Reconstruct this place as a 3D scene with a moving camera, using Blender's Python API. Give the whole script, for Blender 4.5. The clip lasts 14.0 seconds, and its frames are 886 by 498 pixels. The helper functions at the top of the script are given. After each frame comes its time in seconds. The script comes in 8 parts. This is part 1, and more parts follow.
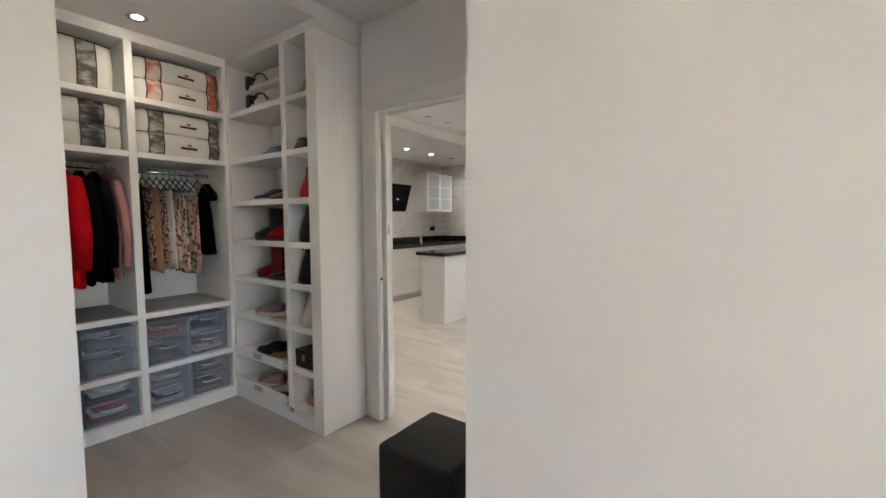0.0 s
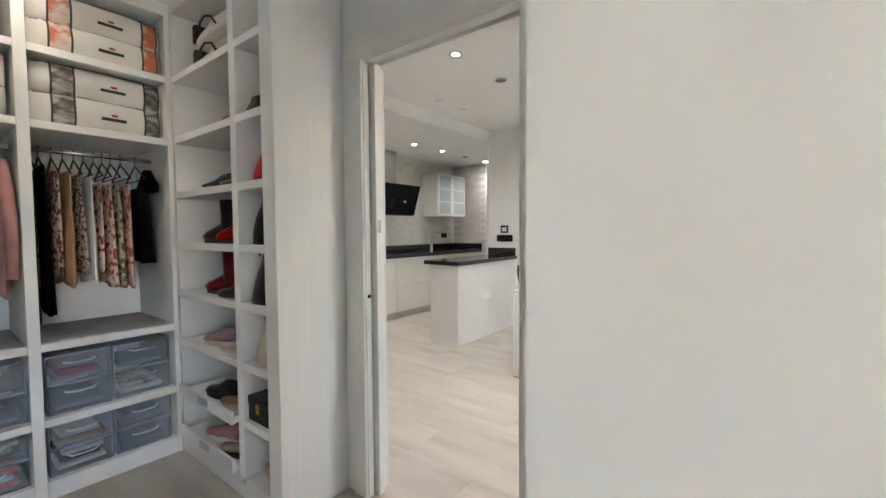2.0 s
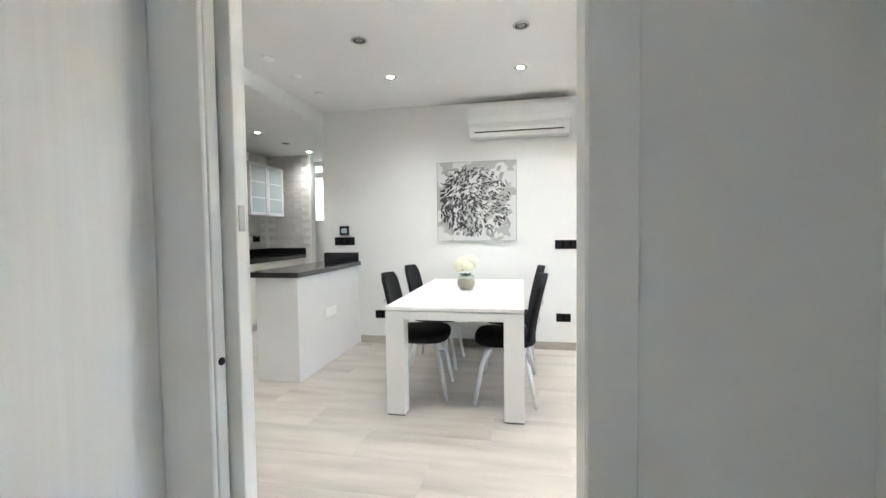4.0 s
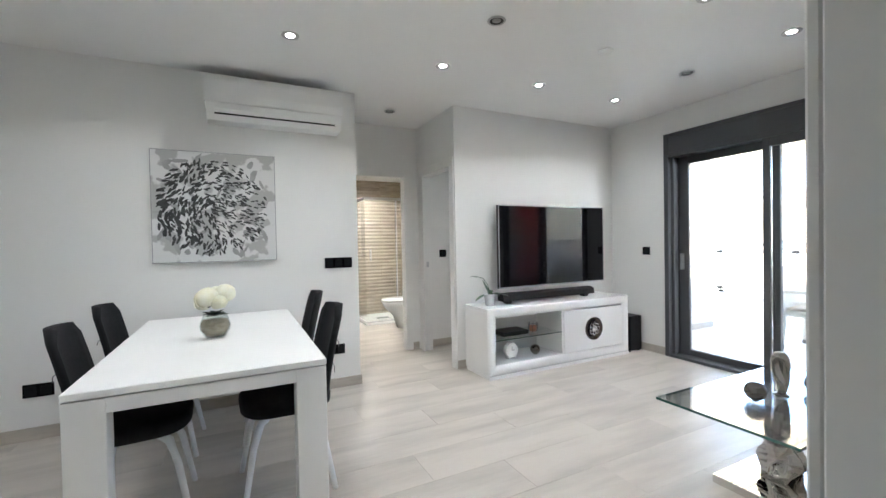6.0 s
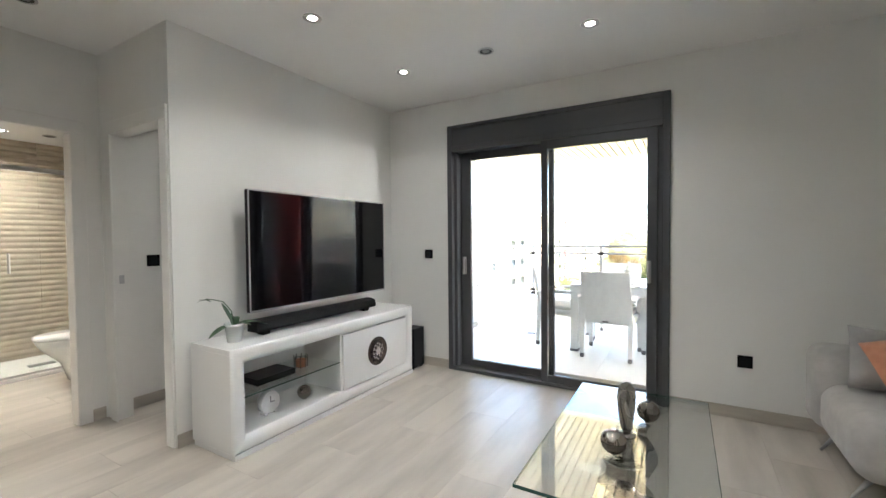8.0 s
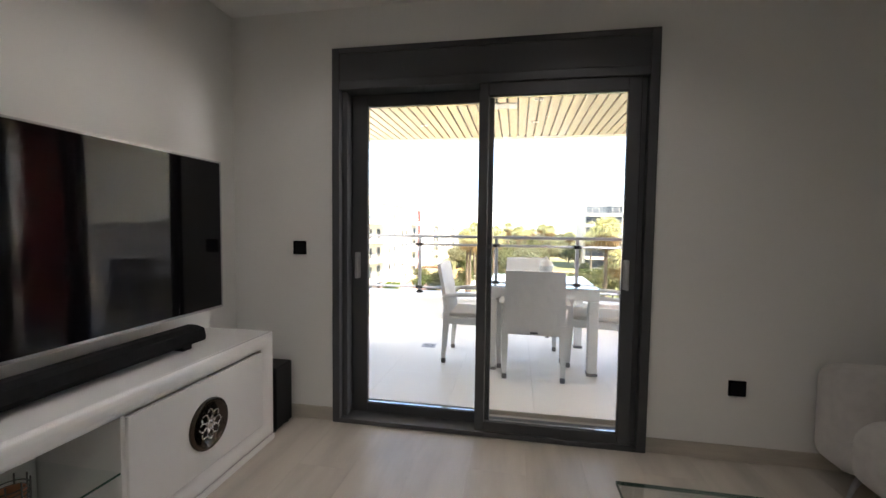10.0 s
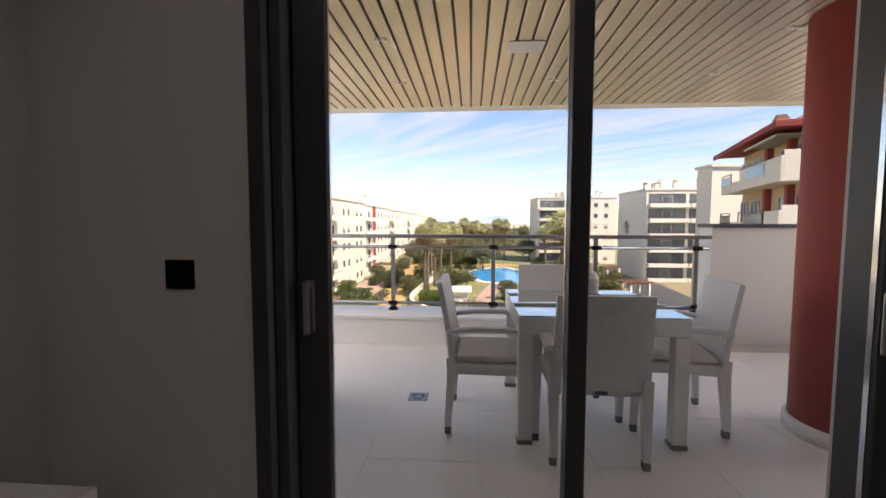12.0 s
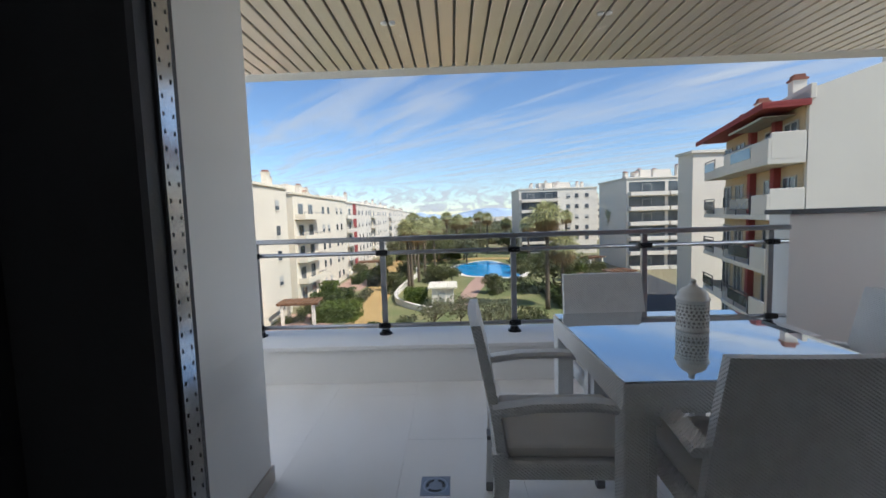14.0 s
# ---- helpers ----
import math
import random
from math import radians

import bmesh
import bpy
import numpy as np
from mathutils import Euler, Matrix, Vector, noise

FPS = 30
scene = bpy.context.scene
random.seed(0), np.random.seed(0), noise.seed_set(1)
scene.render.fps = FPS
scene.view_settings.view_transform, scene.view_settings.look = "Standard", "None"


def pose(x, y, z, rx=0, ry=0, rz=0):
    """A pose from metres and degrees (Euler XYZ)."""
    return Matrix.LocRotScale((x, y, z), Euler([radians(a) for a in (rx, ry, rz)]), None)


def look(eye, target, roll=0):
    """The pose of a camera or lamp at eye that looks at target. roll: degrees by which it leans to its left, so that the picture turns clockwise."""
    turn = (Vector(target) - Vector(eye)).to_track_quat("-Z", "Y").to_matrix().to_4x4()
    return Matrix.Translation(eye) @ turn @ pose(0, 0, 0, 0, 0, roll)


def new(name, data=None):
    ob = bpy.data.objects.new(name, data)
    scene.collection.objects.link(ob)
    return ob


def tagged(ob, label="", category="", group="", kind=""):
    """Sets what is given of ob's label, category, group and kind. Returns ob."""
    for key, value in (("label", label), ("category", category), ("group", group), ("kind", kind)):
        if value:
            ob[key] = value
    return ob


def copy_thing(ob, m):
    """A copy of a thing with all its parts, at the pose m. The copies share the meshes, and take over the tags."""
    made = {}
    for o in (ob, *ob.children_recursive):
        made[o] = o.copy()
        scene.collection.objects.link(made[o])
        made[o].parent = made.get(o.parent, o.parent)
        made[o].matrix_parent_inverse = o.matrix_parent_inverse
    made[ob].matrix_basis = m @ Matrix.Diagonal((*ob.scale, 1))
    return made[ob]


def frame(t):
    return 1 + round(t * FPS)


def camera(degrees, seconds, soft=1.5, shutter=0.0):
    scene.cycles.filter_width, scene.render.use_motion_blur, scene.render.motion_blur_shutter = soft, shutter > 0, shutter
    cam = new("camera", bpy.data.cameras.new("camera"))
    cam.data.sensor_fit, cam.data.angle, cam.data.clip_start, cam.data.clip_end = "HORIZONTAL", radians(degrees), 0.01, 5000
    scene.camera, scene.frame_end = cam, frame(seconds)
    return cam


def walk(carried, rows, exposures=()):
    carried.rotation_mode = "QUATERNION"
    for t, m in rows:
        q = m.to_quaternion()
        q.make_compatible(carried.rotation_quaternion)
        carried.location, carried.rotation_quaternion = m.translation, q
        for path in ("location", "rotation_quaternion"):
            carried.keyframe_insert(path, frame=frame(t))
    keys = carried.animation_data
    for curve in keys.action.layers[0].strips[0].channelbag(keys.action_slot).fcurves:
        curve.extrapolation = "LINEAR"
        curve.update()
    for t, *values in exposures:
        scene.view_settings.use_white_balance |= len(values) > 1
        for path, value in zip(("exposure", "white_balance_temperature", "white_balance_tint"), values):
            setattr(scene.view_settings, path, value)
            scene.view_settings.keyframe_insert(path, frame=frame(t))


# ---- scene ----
cam = camera(94.2, 14.0)

PATH = [
    (0, (0.317, 0.45, 1.343), (-0.862, 2.059, 1.205), -0.2),
    (0.5, (0.226, 0.576, 1.316), (-1.062, 2.1, 1.188), -0.5),
    (1, (0.096, 0.74, 1.31), (-1.231, 2.232, 1.203), -0.5),
    (1.5, (-0.007, 0.939, 1.296), (-1.309, 2.454, 1.208), -0.3),
    (2, (-0.161, 1.096, 1.263), (-1.39, 2.671, 1.175), -0.4),
    (2.5, (-0.366, 1.183, 1.26), (-1.433, 2.87, 1.153), -0.4),
    (3, (-0.573, 1.299, 1.246), (-1.442, 3.098, 1.137), -0.4),
    (3.2, (-0.656, 1.355, 1.246), (-1.432, 3.194, 1.138), -0.6),
    (5.3, (-1.221, 1.993, 1.257), (-0.803, 3.948, 1.189), -0.8),
    (5.5, (-1.248, 2.078, 1.266), (-0.692, 3.998, 1.206), -1.0),
    (6, (-1.267, 2.32, 1.267), (-0.376, 4.111, 1.234), -1.1),
    (6.5, (-1.207, 2.506, 1.282), (-0.043, 4.131, 1.256), -1.2),
    (7, (-1.063, 2.747, 1.306), (0.348, 4.163, 1.261), -0.9),
    (7.5, (-0.881, 2.978, 1.284), (0.706, 4.194, 1.237), -0.7),
    (8, (-0.667, 3.226, 1.29), (1.058, 4.236, 1.235), -0.5),
    (8.5, (-0.415, 3.423, 1.27), (1.405, 4.249, 1.21), -0.4),
    (9, (-0.146, 3.635, 1.271), (1.75, 4.268, 1.197), -0.5),
    (9.2, (-0.041, 3.728, 1.28), (1.876, 4.293, 1.198), -0.5),
    (11.3, (1.192, 4.441, 1.264), (3.183, 4.588, 1.147), 0.9),
    (11.5, (1.342, 4.481, 1.271), (3.333, 4.616, 1.154), 0.2),
    (12, (1.664, 4.57, 1.286), (3.655, 4.707, 1.156), 0.1),
    (12.5, (1.961, 4.67, 1.282), (3.953, 4.79, 1.149), -0.2),
    (13, (2.281, 4.698, 1.294), (4.273, 4.803, 1.16), -1.3),
    (13.2, (2.361, 4.699, 1.302), (4.354, 4.8, 1.161), -1.0),
    (13.5, (2.53, 4.753, 1.304), (4.523, 4.829, 1.159), -1.7),
    (14, (2.678, 4.824, 1.303), (4.671, 4.876, 1.147), -1.8),
]
EXPOSURES = [(0.0, 4.55, 6550, 14), (0.6, 4.6, 6250, 13), (2.0, 4.8, 6300, 12), (3.0, 5.15, 6150, 9), (5.5, 4.45, 5600, 8), (7.0, 4.0, 5950, 9), (8.0, 3.95, 6050, 8), (9.0, 3.66, 6100, 7), (11.3, 1.5, 6900, 24), (12.0, 1.1, 6700, 22), (13.0, 0.68, 6150, 14), (14.0, 0.45, 5600, 12)]
walk(cam, [(t, look(eye, target, roll)) for t, eye, target, roll in PATH], EXPOSURES)

# ---------------- world, sun, lamps ----------------
world = bpy.data.worlds.new("sky")
scene.world = world
world.use_nodes = True
wn, wl = world.node_tree.nodes, world.node_tree.links
wn.clear()
sky = wn.new("ShaderNodeTexSky")
sky.sky_type = "NISHITA"
sky.sun_disc = False
sky.sun_elevation = radians(48)
sky.sun_rotation = radians(215)
sky.altitude = 40
sky.air_density = 1.0
sky.dust_density = 0.1
sky.ozone_density = 2.0
bg = wn.new("ShaderNodeBackground")
bg.inputs["Strength"].default_value = 0.105
wo = wn.new("ShaderNodeOutputWorld")
wl.new(sky.outputs[0], bg.inputs[0])
wl.new(bg.outputs[0], wo.inputs[0])

sun_data = bpy.data.lights.new("sun", "SUN")
sun_data.energy = 4.4
sun_data.angle = radians(0.53)
sun_data.color = (1.0, 0.88, 0.71)
sun = new("sun", sun_data)
sun.matrix_world = look((-40, -57, 78), (0, 0, 0))


LAMP = 0.33  # watts of one ceiling downlight

# ---------------- mesh helpers ----------------
WORLD = {}


def thing(name, label, category, loc=(0, 0, 0), group="", kind=""):
    """An empty at loc; its parts are given in world coordinates."""
    ob = new(name)
    ob.empty_display_size = 0.1
    ob.location = loc
    WORLD[ob] = Vector(loc)
    return tagged(ob, label, category, group, kind)


def part(name, bm, material, parent=None, label="", smooth=False, kind="", category=""):
    me = bpy.data.meshes.new(name)
    if parent is not None:
        bmesh.ops.translate(bm, verts=bm.verts, vec=-WORLD[parent])
    bmesh.ops.recalc_face_normals(bm, faces=bm.faces)
    if smooth:
        for f in bm.faces:
            f.smooth = True
    bm.to_mesh(me)
    bm.free()
    me.materials.append(material)
    ob = new(name, me)
    if parent is not None:
        ob.parent = parent
        WORLD[ob] = WORLD[parent]
    return tagged(ob, label, category, "", kind)


def solo(name, bm, material, label, category, loc=(0, 0, 0), smooth=False, group="", kind=""):
    """A thing of one mesh, its origin at loc."""
    bmesh.ops.translate(bm, verts=bm.verts, vec=-Vector(loc))
    ob = part(name, bm, material, None, "", smooth)
    ob.location = loc
    WORLD[ob] = Vector(loc)
    return tagged(ob, label, category, group, kind)


def box(bm, a, b, bev=0.0, seg=1):
    """A box from corner a to corner b, its edges rounded by bev."""
    a, b = Vector(a), Vector(b)
    c, s = (a + b) / 2, b - a
    made = bmesh.ops.create_cube(bm, size=1, matrix=Matrix.Translation(c) @ Matrix.Diagonal((abs(s.x), abs(s.y), abs(s.z), 1)))
    if bev:
        edges = list({e for v in made["verts"] for e in v.link_edges})
        bmesh.ops.bevel(bm, geom=edges, offset=bev, segments=seg, affect="EDGES", profile=0.5)
    return bm


def boxes(*pairs, bev=0.0, seg=1):
    bm = bmesh.new()
    for a, b in pairs:
        box(bm, a, b, bev, seg)
    return bm


def loft(bm, rings, closed=True, caps=True):
    """Skin over rings of points, all of one length."""
    rows = [[bm.verts.new(p) for p in ring] for ring in rings]
    n = len(rows[0])
    for r0, r1 in zip(rows, rows[1:]):
        for i in range(n if closed else n - 1):
            j = (i + 1) % n
            bm.faces.new((r0[i], r0[j], r1[j], r1[i]))
    if caps and closed:
        bm.faces.new(rows[0][::-1])
        bm.faces.new(rows[-1])
    return bm


def ring(c, rx, ry, n=16, z=0.0, power=2.0, turn=0.0):
    """A level superellipse round c."""
    out = []
    for i in range(n):
        a = 2 * math.pi * i / n + turn
        ca, sa = math.cos(a), math.sin(a)
        k = 2 / power
        out.append(Vector((c[0] + rx * math.copysign(abs(ca) ** k, ca), c[1] + ry * math.copysign(abs(sa) ** k, sa), c[2] + z)))
    return out


def lathe(bm, c, profile, n=20, caps=True):
    """Turned shape: profile of (radius, height) above c."""
    return loft(bm, [ring(c, max(r, 0.0008), max(r, 0.0008), n, z) for r, z in profile], True, caps)


def tube(bm, pts, r, n=8, r2=None):
    """A round bar through pts; r may taper to r2."""
    pts = [Vector(p) for p in pts]
    rings = []
    up = Vector((0, 0, 1))
    for i, p in enumerate(pts):
        d = (pts[min(i + 1, len(pts) - 1)] - pts[max(i - 1, 0)]).normalized()
        side = d.cross(up if abs(d.z) < 0.95 else Vector((1, 0, 0))).normalized()
        top = side.cross(d).normalized()
        k = i / max(1, len(pts) - 1)
        rr = r if r2 is None else r + (r2 - r) * k
        rings.append([p + side * rr * math.cos(2 * math.pi * j / n) + top * rr * math.sin(2 * math.pi * j / n) for j in range(n)])
    return loft(bm, rings)


def slab(bm, outline, z0, z1):
    """An upright prism over a level outline."""
    return loft(bm, [[Vector((x, y, z0)) for x, y in outline], [Vector((x, y, z1)) for x, y in outline]])


def lerp(a, b, t):
    return a + (b - a) * t


# ---------------- materials ----------------
def material(name, color, rough=0.5, metal=0.0, color2=None, scale=4.0, stretch=(1, 1, 1), detail=5.0, bump=0.0, bump_scale=60.0,
             island=0.0, piece=0.0, spec=0.5, coat=0.0, alpha=1.0, rough2=None, lo=0.35, hi=0.65, sheen=0.0, transmission=0.0):
    """Base colour varied by a broad and a fine noise, with relief and gloss that vary too."""
    m = bpy.data.materials.new(name)
    m.use_nodes = True
    n, l = m.node_tree.nodes, m.node_tree.links
    p = n["Principled BSDF"]
    p.inputs["Base Color"].default_value = (*color, 1)
    p.inputs["Roughness"].default_value = rough
    p.inputs["Metallic"].default_value = metal
    p.inputs["Specular IOR Level"].default_value = spec
    p.inputs["Coat Weight"].default_value = coat
    p.inputs["Alpha"].default_value = alpha
    p.inputs["Sheen Weight"].default_value = sheen
    p.inputs["Transmission Weight"].default_value = transmission
    tc = n.new("ShaderNodeTexCoord")
    mp = n.new("ShaderNodeMapping")
    mp.inputs["Scale"].default_value = stretch
    l.new(tc.outputs["Object"], mp.inputs[0])
    if piece:
        info = n.new("ShaderNodeObjectInfo")
        mul = n.new("ShaderNodeVectorMath")
        mul.operation = "SCALE"
        mul.inputs[0].default_value = (37.0, 91.0, 53.0)
        l.new(info.outputs["Random"], mul.inputs["Scale"])
        l.new(mul.outputs[0], mp.inputs["Location"])
    tone = None
    if color2:
        a = n.new("ShaderNodeTexNoise")
        a.inputs["Scale"].default_value = scale
        a.inputs["Detail"].default_value = detail
        l.new(mp.outputs[0], a.inputs["Vector"])
        r = n.new("ShaderNodeMapRange")
        r.inputs["From Min"].default_value = lo
        r.inputs["From Max"].default_value = hi
        l.new(a.outputs["Fac"], r.inputs[0])
        mix = n.new("ShaderNodeMix")
        mix.data_type = "RGBA"
        mix.inputs["A"].default_value = (*color, 1)
        mix.inputs["B"].default_value = (*color2, 1)
        l.new(r.outputs[0], mix.inputs["Factor"])
        tone = mix.outputs["Result"]
        if rough2 is not None:
            rr = n.new("ShaderNodeMapRange")
            rr.inputs["To Min"].default_value = rough
            rr.inputs["To Max"].default_value = rough2
            l.new(a.outputs["Fac"], rr.inputs[0])
            l.new(rr.outputs[0], p.inputs["Roughness"])
    if island or piece:
        hv = n.new("ShaderNodeHueSaturation")
        src = n.new("ShaderNodeObjectInfo").outputs["Random"] if piece else n.new("ShaderNodeNewGeometry").outputs["Random Per Island"]
        amount = island or piece
        r2 = n.new("ShaderNodeMapRange")
        r2.inputs["To Min"].default_value = 1 - amount
        r2.inputs["To Max"].default_value = 1 + amount
        l.new(src, r2.inputs[0])
        l.new(r2.outputs[0], hv.inputs["Value"])
        hv.inputs["Color"].default_value = (*color, 1)
        if tone:
            l.new(tone, hv.inputs["Color"])
        tone = hv.outputs[0]
    if tone:
        l.new(tone, p.inputs["Base Color"])
    if bump:
        b1 = n.new("ShaderNodeTexNoise")
        b1.inputs["Scale"].default_value = bump_scale
        b1.inputs["Detail"].default_value = 4
        l.new(mp.outputs[0], b1.inputs["Vector"])
        bp = n.new("ShaderNodeBump")
        bp.inputs["Strength"].default_value = bump
        bp.inputs["Distance"].default_value = 0.004
        l.new(b1.outputs["Fac"], bp.inputs["Height"])
        l.new(bp.outputs[0], p.inputs["Normal"])
    return m


def glass_pane(name, tint, gloss=1.0, rough=0.0):
    """Thin clear sheet: straight through, with Fresnel gloss on top."""
    m = bpy.data.materials.new(name)
    m.use_nodes = True
    n, l = m.node_tree.nodes, m.node_tree.links
    n.clear()
    o = n.new("ShaderNodeOutputMaterial")
    t = n.new("ShaderNodeBsdfTransparent")
    t.inputs[0].default_value = (*tint, 1)
    g = n.new("ShaderNodeBsdfGlossy")
    g.inputs["Roughness"].default_value = rough
    f = n.new("ShaderNodeLayerWeight")
    f.inputs["Blend"].default_value = 0.5
    pw = n.new("ShaderNodeMath")
    pw.operation = "POWER"
    pw.inputs[1].default_value = 5.0
    l.new(f.outputs["Facing"], pw.inputs[0])
    k = n.new("ShaderNodeMath")
    k.operation = "MULTIPLY_ADD"
    k.inputs[1].default_value = 0.9 * gloss
    k.inputs[2].default_value = 0.035 * gloss
    mix = n.new("ShaderNodeMixShader")
    l.new(pw.outputs[0], k.inputs[0])
    l.new(k.outputs[0], mix.inputs[0])
    l.new(t.outputs[0], mix.inputs[1])
    l.new(g.outputs[0], mix.inputs[2])
    l.new(mix.outputs[0], o.inputs[0])
    return m


def glow(name, color, strength):
    m = bpy.data.materials.new(name)
    m.use_nodes = True
    n, l = m.node_tree.nodes, m.node_tree.links
    n.clear()
    o = n.new("ShaderNodeOutputMaterial")
    e = n.new("ShaderNodeEmission")
    e.inputs[0].default_value = (*color, 1)
    e.inputs[1].default_value = strength
    l.new(e.outputs[0], o.inputs[0])
    return m


M = {}
M["wall"] = material("wall_paint", (0.80, 0.792, 0.765), 0.75, color2=(0.775, 0.768, 0.742), scale=1.3, bump=0.12, bump_scale=140)
M["ceil"] = material("ceiling_paint", (0.82, 0.815, 0.80), 0.8, color2=(0.80, 0.79, 0.775), scale=0.9, bump=0.06, bump_scale=120)
M["tile"] = material("floor_tile", (0.53, 0.48, 0.42), 0.27, color2=(0.37, 0.335, 0.29), scale=2.0, stretch=(0.6, 3.2, 1), detail=7, bump=0.03,
                     bump_scale=30, piece=0.012, rough2=0.38, lo=0.40, hi=0.75, spec=0.5)
M["grout"] = material("grout", (0.52, 0.475, 0.42), 0.8, color2=(0.46, 0.42, 0.37), scale=9)
M["terrace"] = material("terrace_tile", (0.80, 0.775, 0.735), 0.30, color2=(0.745, 0.715, 0.67), scale=1.8, stretch=(0.8, 3.2, 1), detail=7, bump=0.04,
                        bump_scale=40, piece=0.04, rough2=0.5, lo=0.4, hi=0.72)
M["skirt"] = material("skirting_tile", (0.50, 0.455, 0.39), 0.35, color2=(0.40, 0.36, 0.31), scale=3, stretch=(1, 1, 6), bump=0.03)
M["wood_white"] = material("white_grained_panel", (0.82, 0.81, 0.79), 0.45, color2=(0.79, 0.78, 0.755), scale=7, stretch=(9, 9, 0.35), detail=6, bump=0.10, bump_scale=25)
M["melamine"] = material("white_melamine", (0.79, 0.78, 0.765), 0.5, color2=(0.755, 0.745, 0.73), scale=3, bump=0.02)
M["trim"] = material("white_door_lacquer", (0.80, 0.79, 0.765), 0.4, color2=(0.775, 0.765, 0.74), scale=3, bump=0.03, bump_scale=50)
M["lacquer"] = material("white_lacquer", (0.83, 0.825, 0.815), 0.22, color2=(0.80, 0.795, 0.785), scale=2.5, bump=0.015, bump_scale=30, coat=0.3)
M["table_white"] = material("white_table_lacquer", (0.80, 0.79, 0.765), 0.33, color2=(0.775, 0.765, 0.74), scale=3, bump=0.02)
M["kitchen"] = material("cream_kitchen_front", (0.76, 0.735, 0.68), 0.3, color2=(0.735, 0.71, 0.655), scale=2, bump=0.01)
M["granite"] = material("black_granite", (0.014, 0.014, 0.016), 0.12, color2=(0.035, 0.035, 0.04), scale=90, detail=3, lo=0.5, hi=0.75, coat=0.3)
M["frame"] = material("grey_aluminium", (0.075, 0.077, 0.083), 0.45, metal=0.3, color2=(0.075, 0.077, 0.08), scale=12, bump=0.05, bump_scale=300)
M["alu"] = material("brushed_aluminium", (0.62, 0.62, 0.63), 0.28, metal=1.0, color2=(0.52, 0.52, 0.53), scale=20, bump=0.03)
M["steel"] = material("satin_steel", (0.55, 0.55, 0.56), 0.3, metal=1.0, color2=(0.47, 0.47, 0.48), scale=14)
M["spacer"] = material("bright_aluminium_spacer", (0.75, 0.75, 0.76), 0.14, metal=1.0, color2=(0.68, 0.68, 0.69), scale=20)
M["rail"] = material("railing_aluminium", (0.33, 0.33, 0.34), 0.35, metal=0.9, color2=(0.28, 0.28, 0.29), scale=8)
M["chrome"] = material("dark_chrome", (0.46, 0.44, 0.42), 0.04, metal=1.0, color2=(0.42, 0.40, 0.38), scale=3)
M["mirror_steel"] = material("mirror_steel", (0.72, 0.70, 0.67), 0.03, metal=1.0)
M["ball"] = material("brown_metal", (0.23, 0.20, 0.18), 0.10, metal=1.0, color2=(0.30, 0.27, 0.24), scale=6)
M["medallion"] = material("dark_bronze", (0.075, 0.062, 0.052), 0.22, metal=1.0, color2=(0.11, 0.09, 0.075), scale=20)
M["black_plastic"] = material("black_plastic", (0.006, 0.006, 0.007), 0.4, color2=(0.008, 0.008, 0.009), scale=8, bump=0.02, spec=0.15)
M["black_glass"] = material("black_glass", (0.004, 0.004, 0.005), 0.25, color2=(0.006, 0.006, 0.007), scale=6, spec=0.1)
M["screen"] = material("tv_screen", (0.003, 0.003, 0.004), 0.06, color2=(0.004, 0.003, 0.004), scale=1, spec=0.28)
M["black_fabric"] = material("black_fabric", (0.008, 0.008, 0.009), 0.9, color2=(0.012, 0.012, 0.013), scale=30, bump=0.25, bump_scale=350, spec=0.25)
M["black_leather"] = material("black_leatherette", (0.006, 0.0055, 0.0055), 0.5, color2=(0.009, 0.0085, 0.0085), scale=12, bump=0.2, bump_scale=220, spec=0.22)
M["white_metal"] = material("white_painted_metal", (0.80, 0.80, 0.80), 0.35, color2=(0.77, 0.77, 0.77), scale=6)
M["ac"] = material("white_ac_plastic", (0.80, 0.795, 0.78), 0.28, color2=(0.785, 0.78, 0.765), scale=2)
M["sofa"] = material("pale_grey_fabric", (0.50, 0.48, 0.455), 0.9, color2=(0.45, 0.43, 0.41), scale=18, bump=0.3, bump_scale=300, sheen=0.2)
M["cushion_grey"] = material("grey_cushion", (0.40, 0.385, 0.37), 0.9, color2=(0.36, 0.345, 0.33), scale=20, bump=0.35, bump_scale=260, sheen=0.2)
M["cushion_orange"] = material("salmon_cushion", (0.66, 0.31, 0.19), 0.9, color2=(0.58, 0.26, 0.155), scale=20, bump=0.35, bump_scale=260, sheen=0.2)
M["clear"] = glass_pane("window_glass", (0.985, 0.992, 0.99), 0.55)
M["shelf_glass"] = glass_pane("shelf_glass", (0.965, 0.985, 0.98), 1.0)
M["table_glass"] = glass_pane("tabletop_glass", (0.95, 0.975, 0.97), 3.0)
M["glass_edge"] = material("glass_edge", (0.02, 0.06, 0.05), 0.1, color2=(0.03, 0.08, 0.065), scale=5)
M["frost"] = material("frosted_glass", (0.50, 0.56, 0.57), 0.35, color2=(0.46, 0.52, 0.53), scale=3)
M["lamp"] = glow("downlight_glow", (1.0, 0.93, 0.82), 3.0)
M["frosted_pane"] = bpy.data.materials.new("frosted_window_glass")
M["frosted_pane"].use_nodes = True
fn, fl = M["frosted_pane"].node_tree.nodes, M["frosted_pane"].node_tree.links
ft = fn.new("ShaderNodeBsdfTranslucent")
ft.inputs[0].default_value = (0.62, 0.62, 0.62, 1)
fl.new(ft.outputs[0], fn["Material Output"].inputs[0])
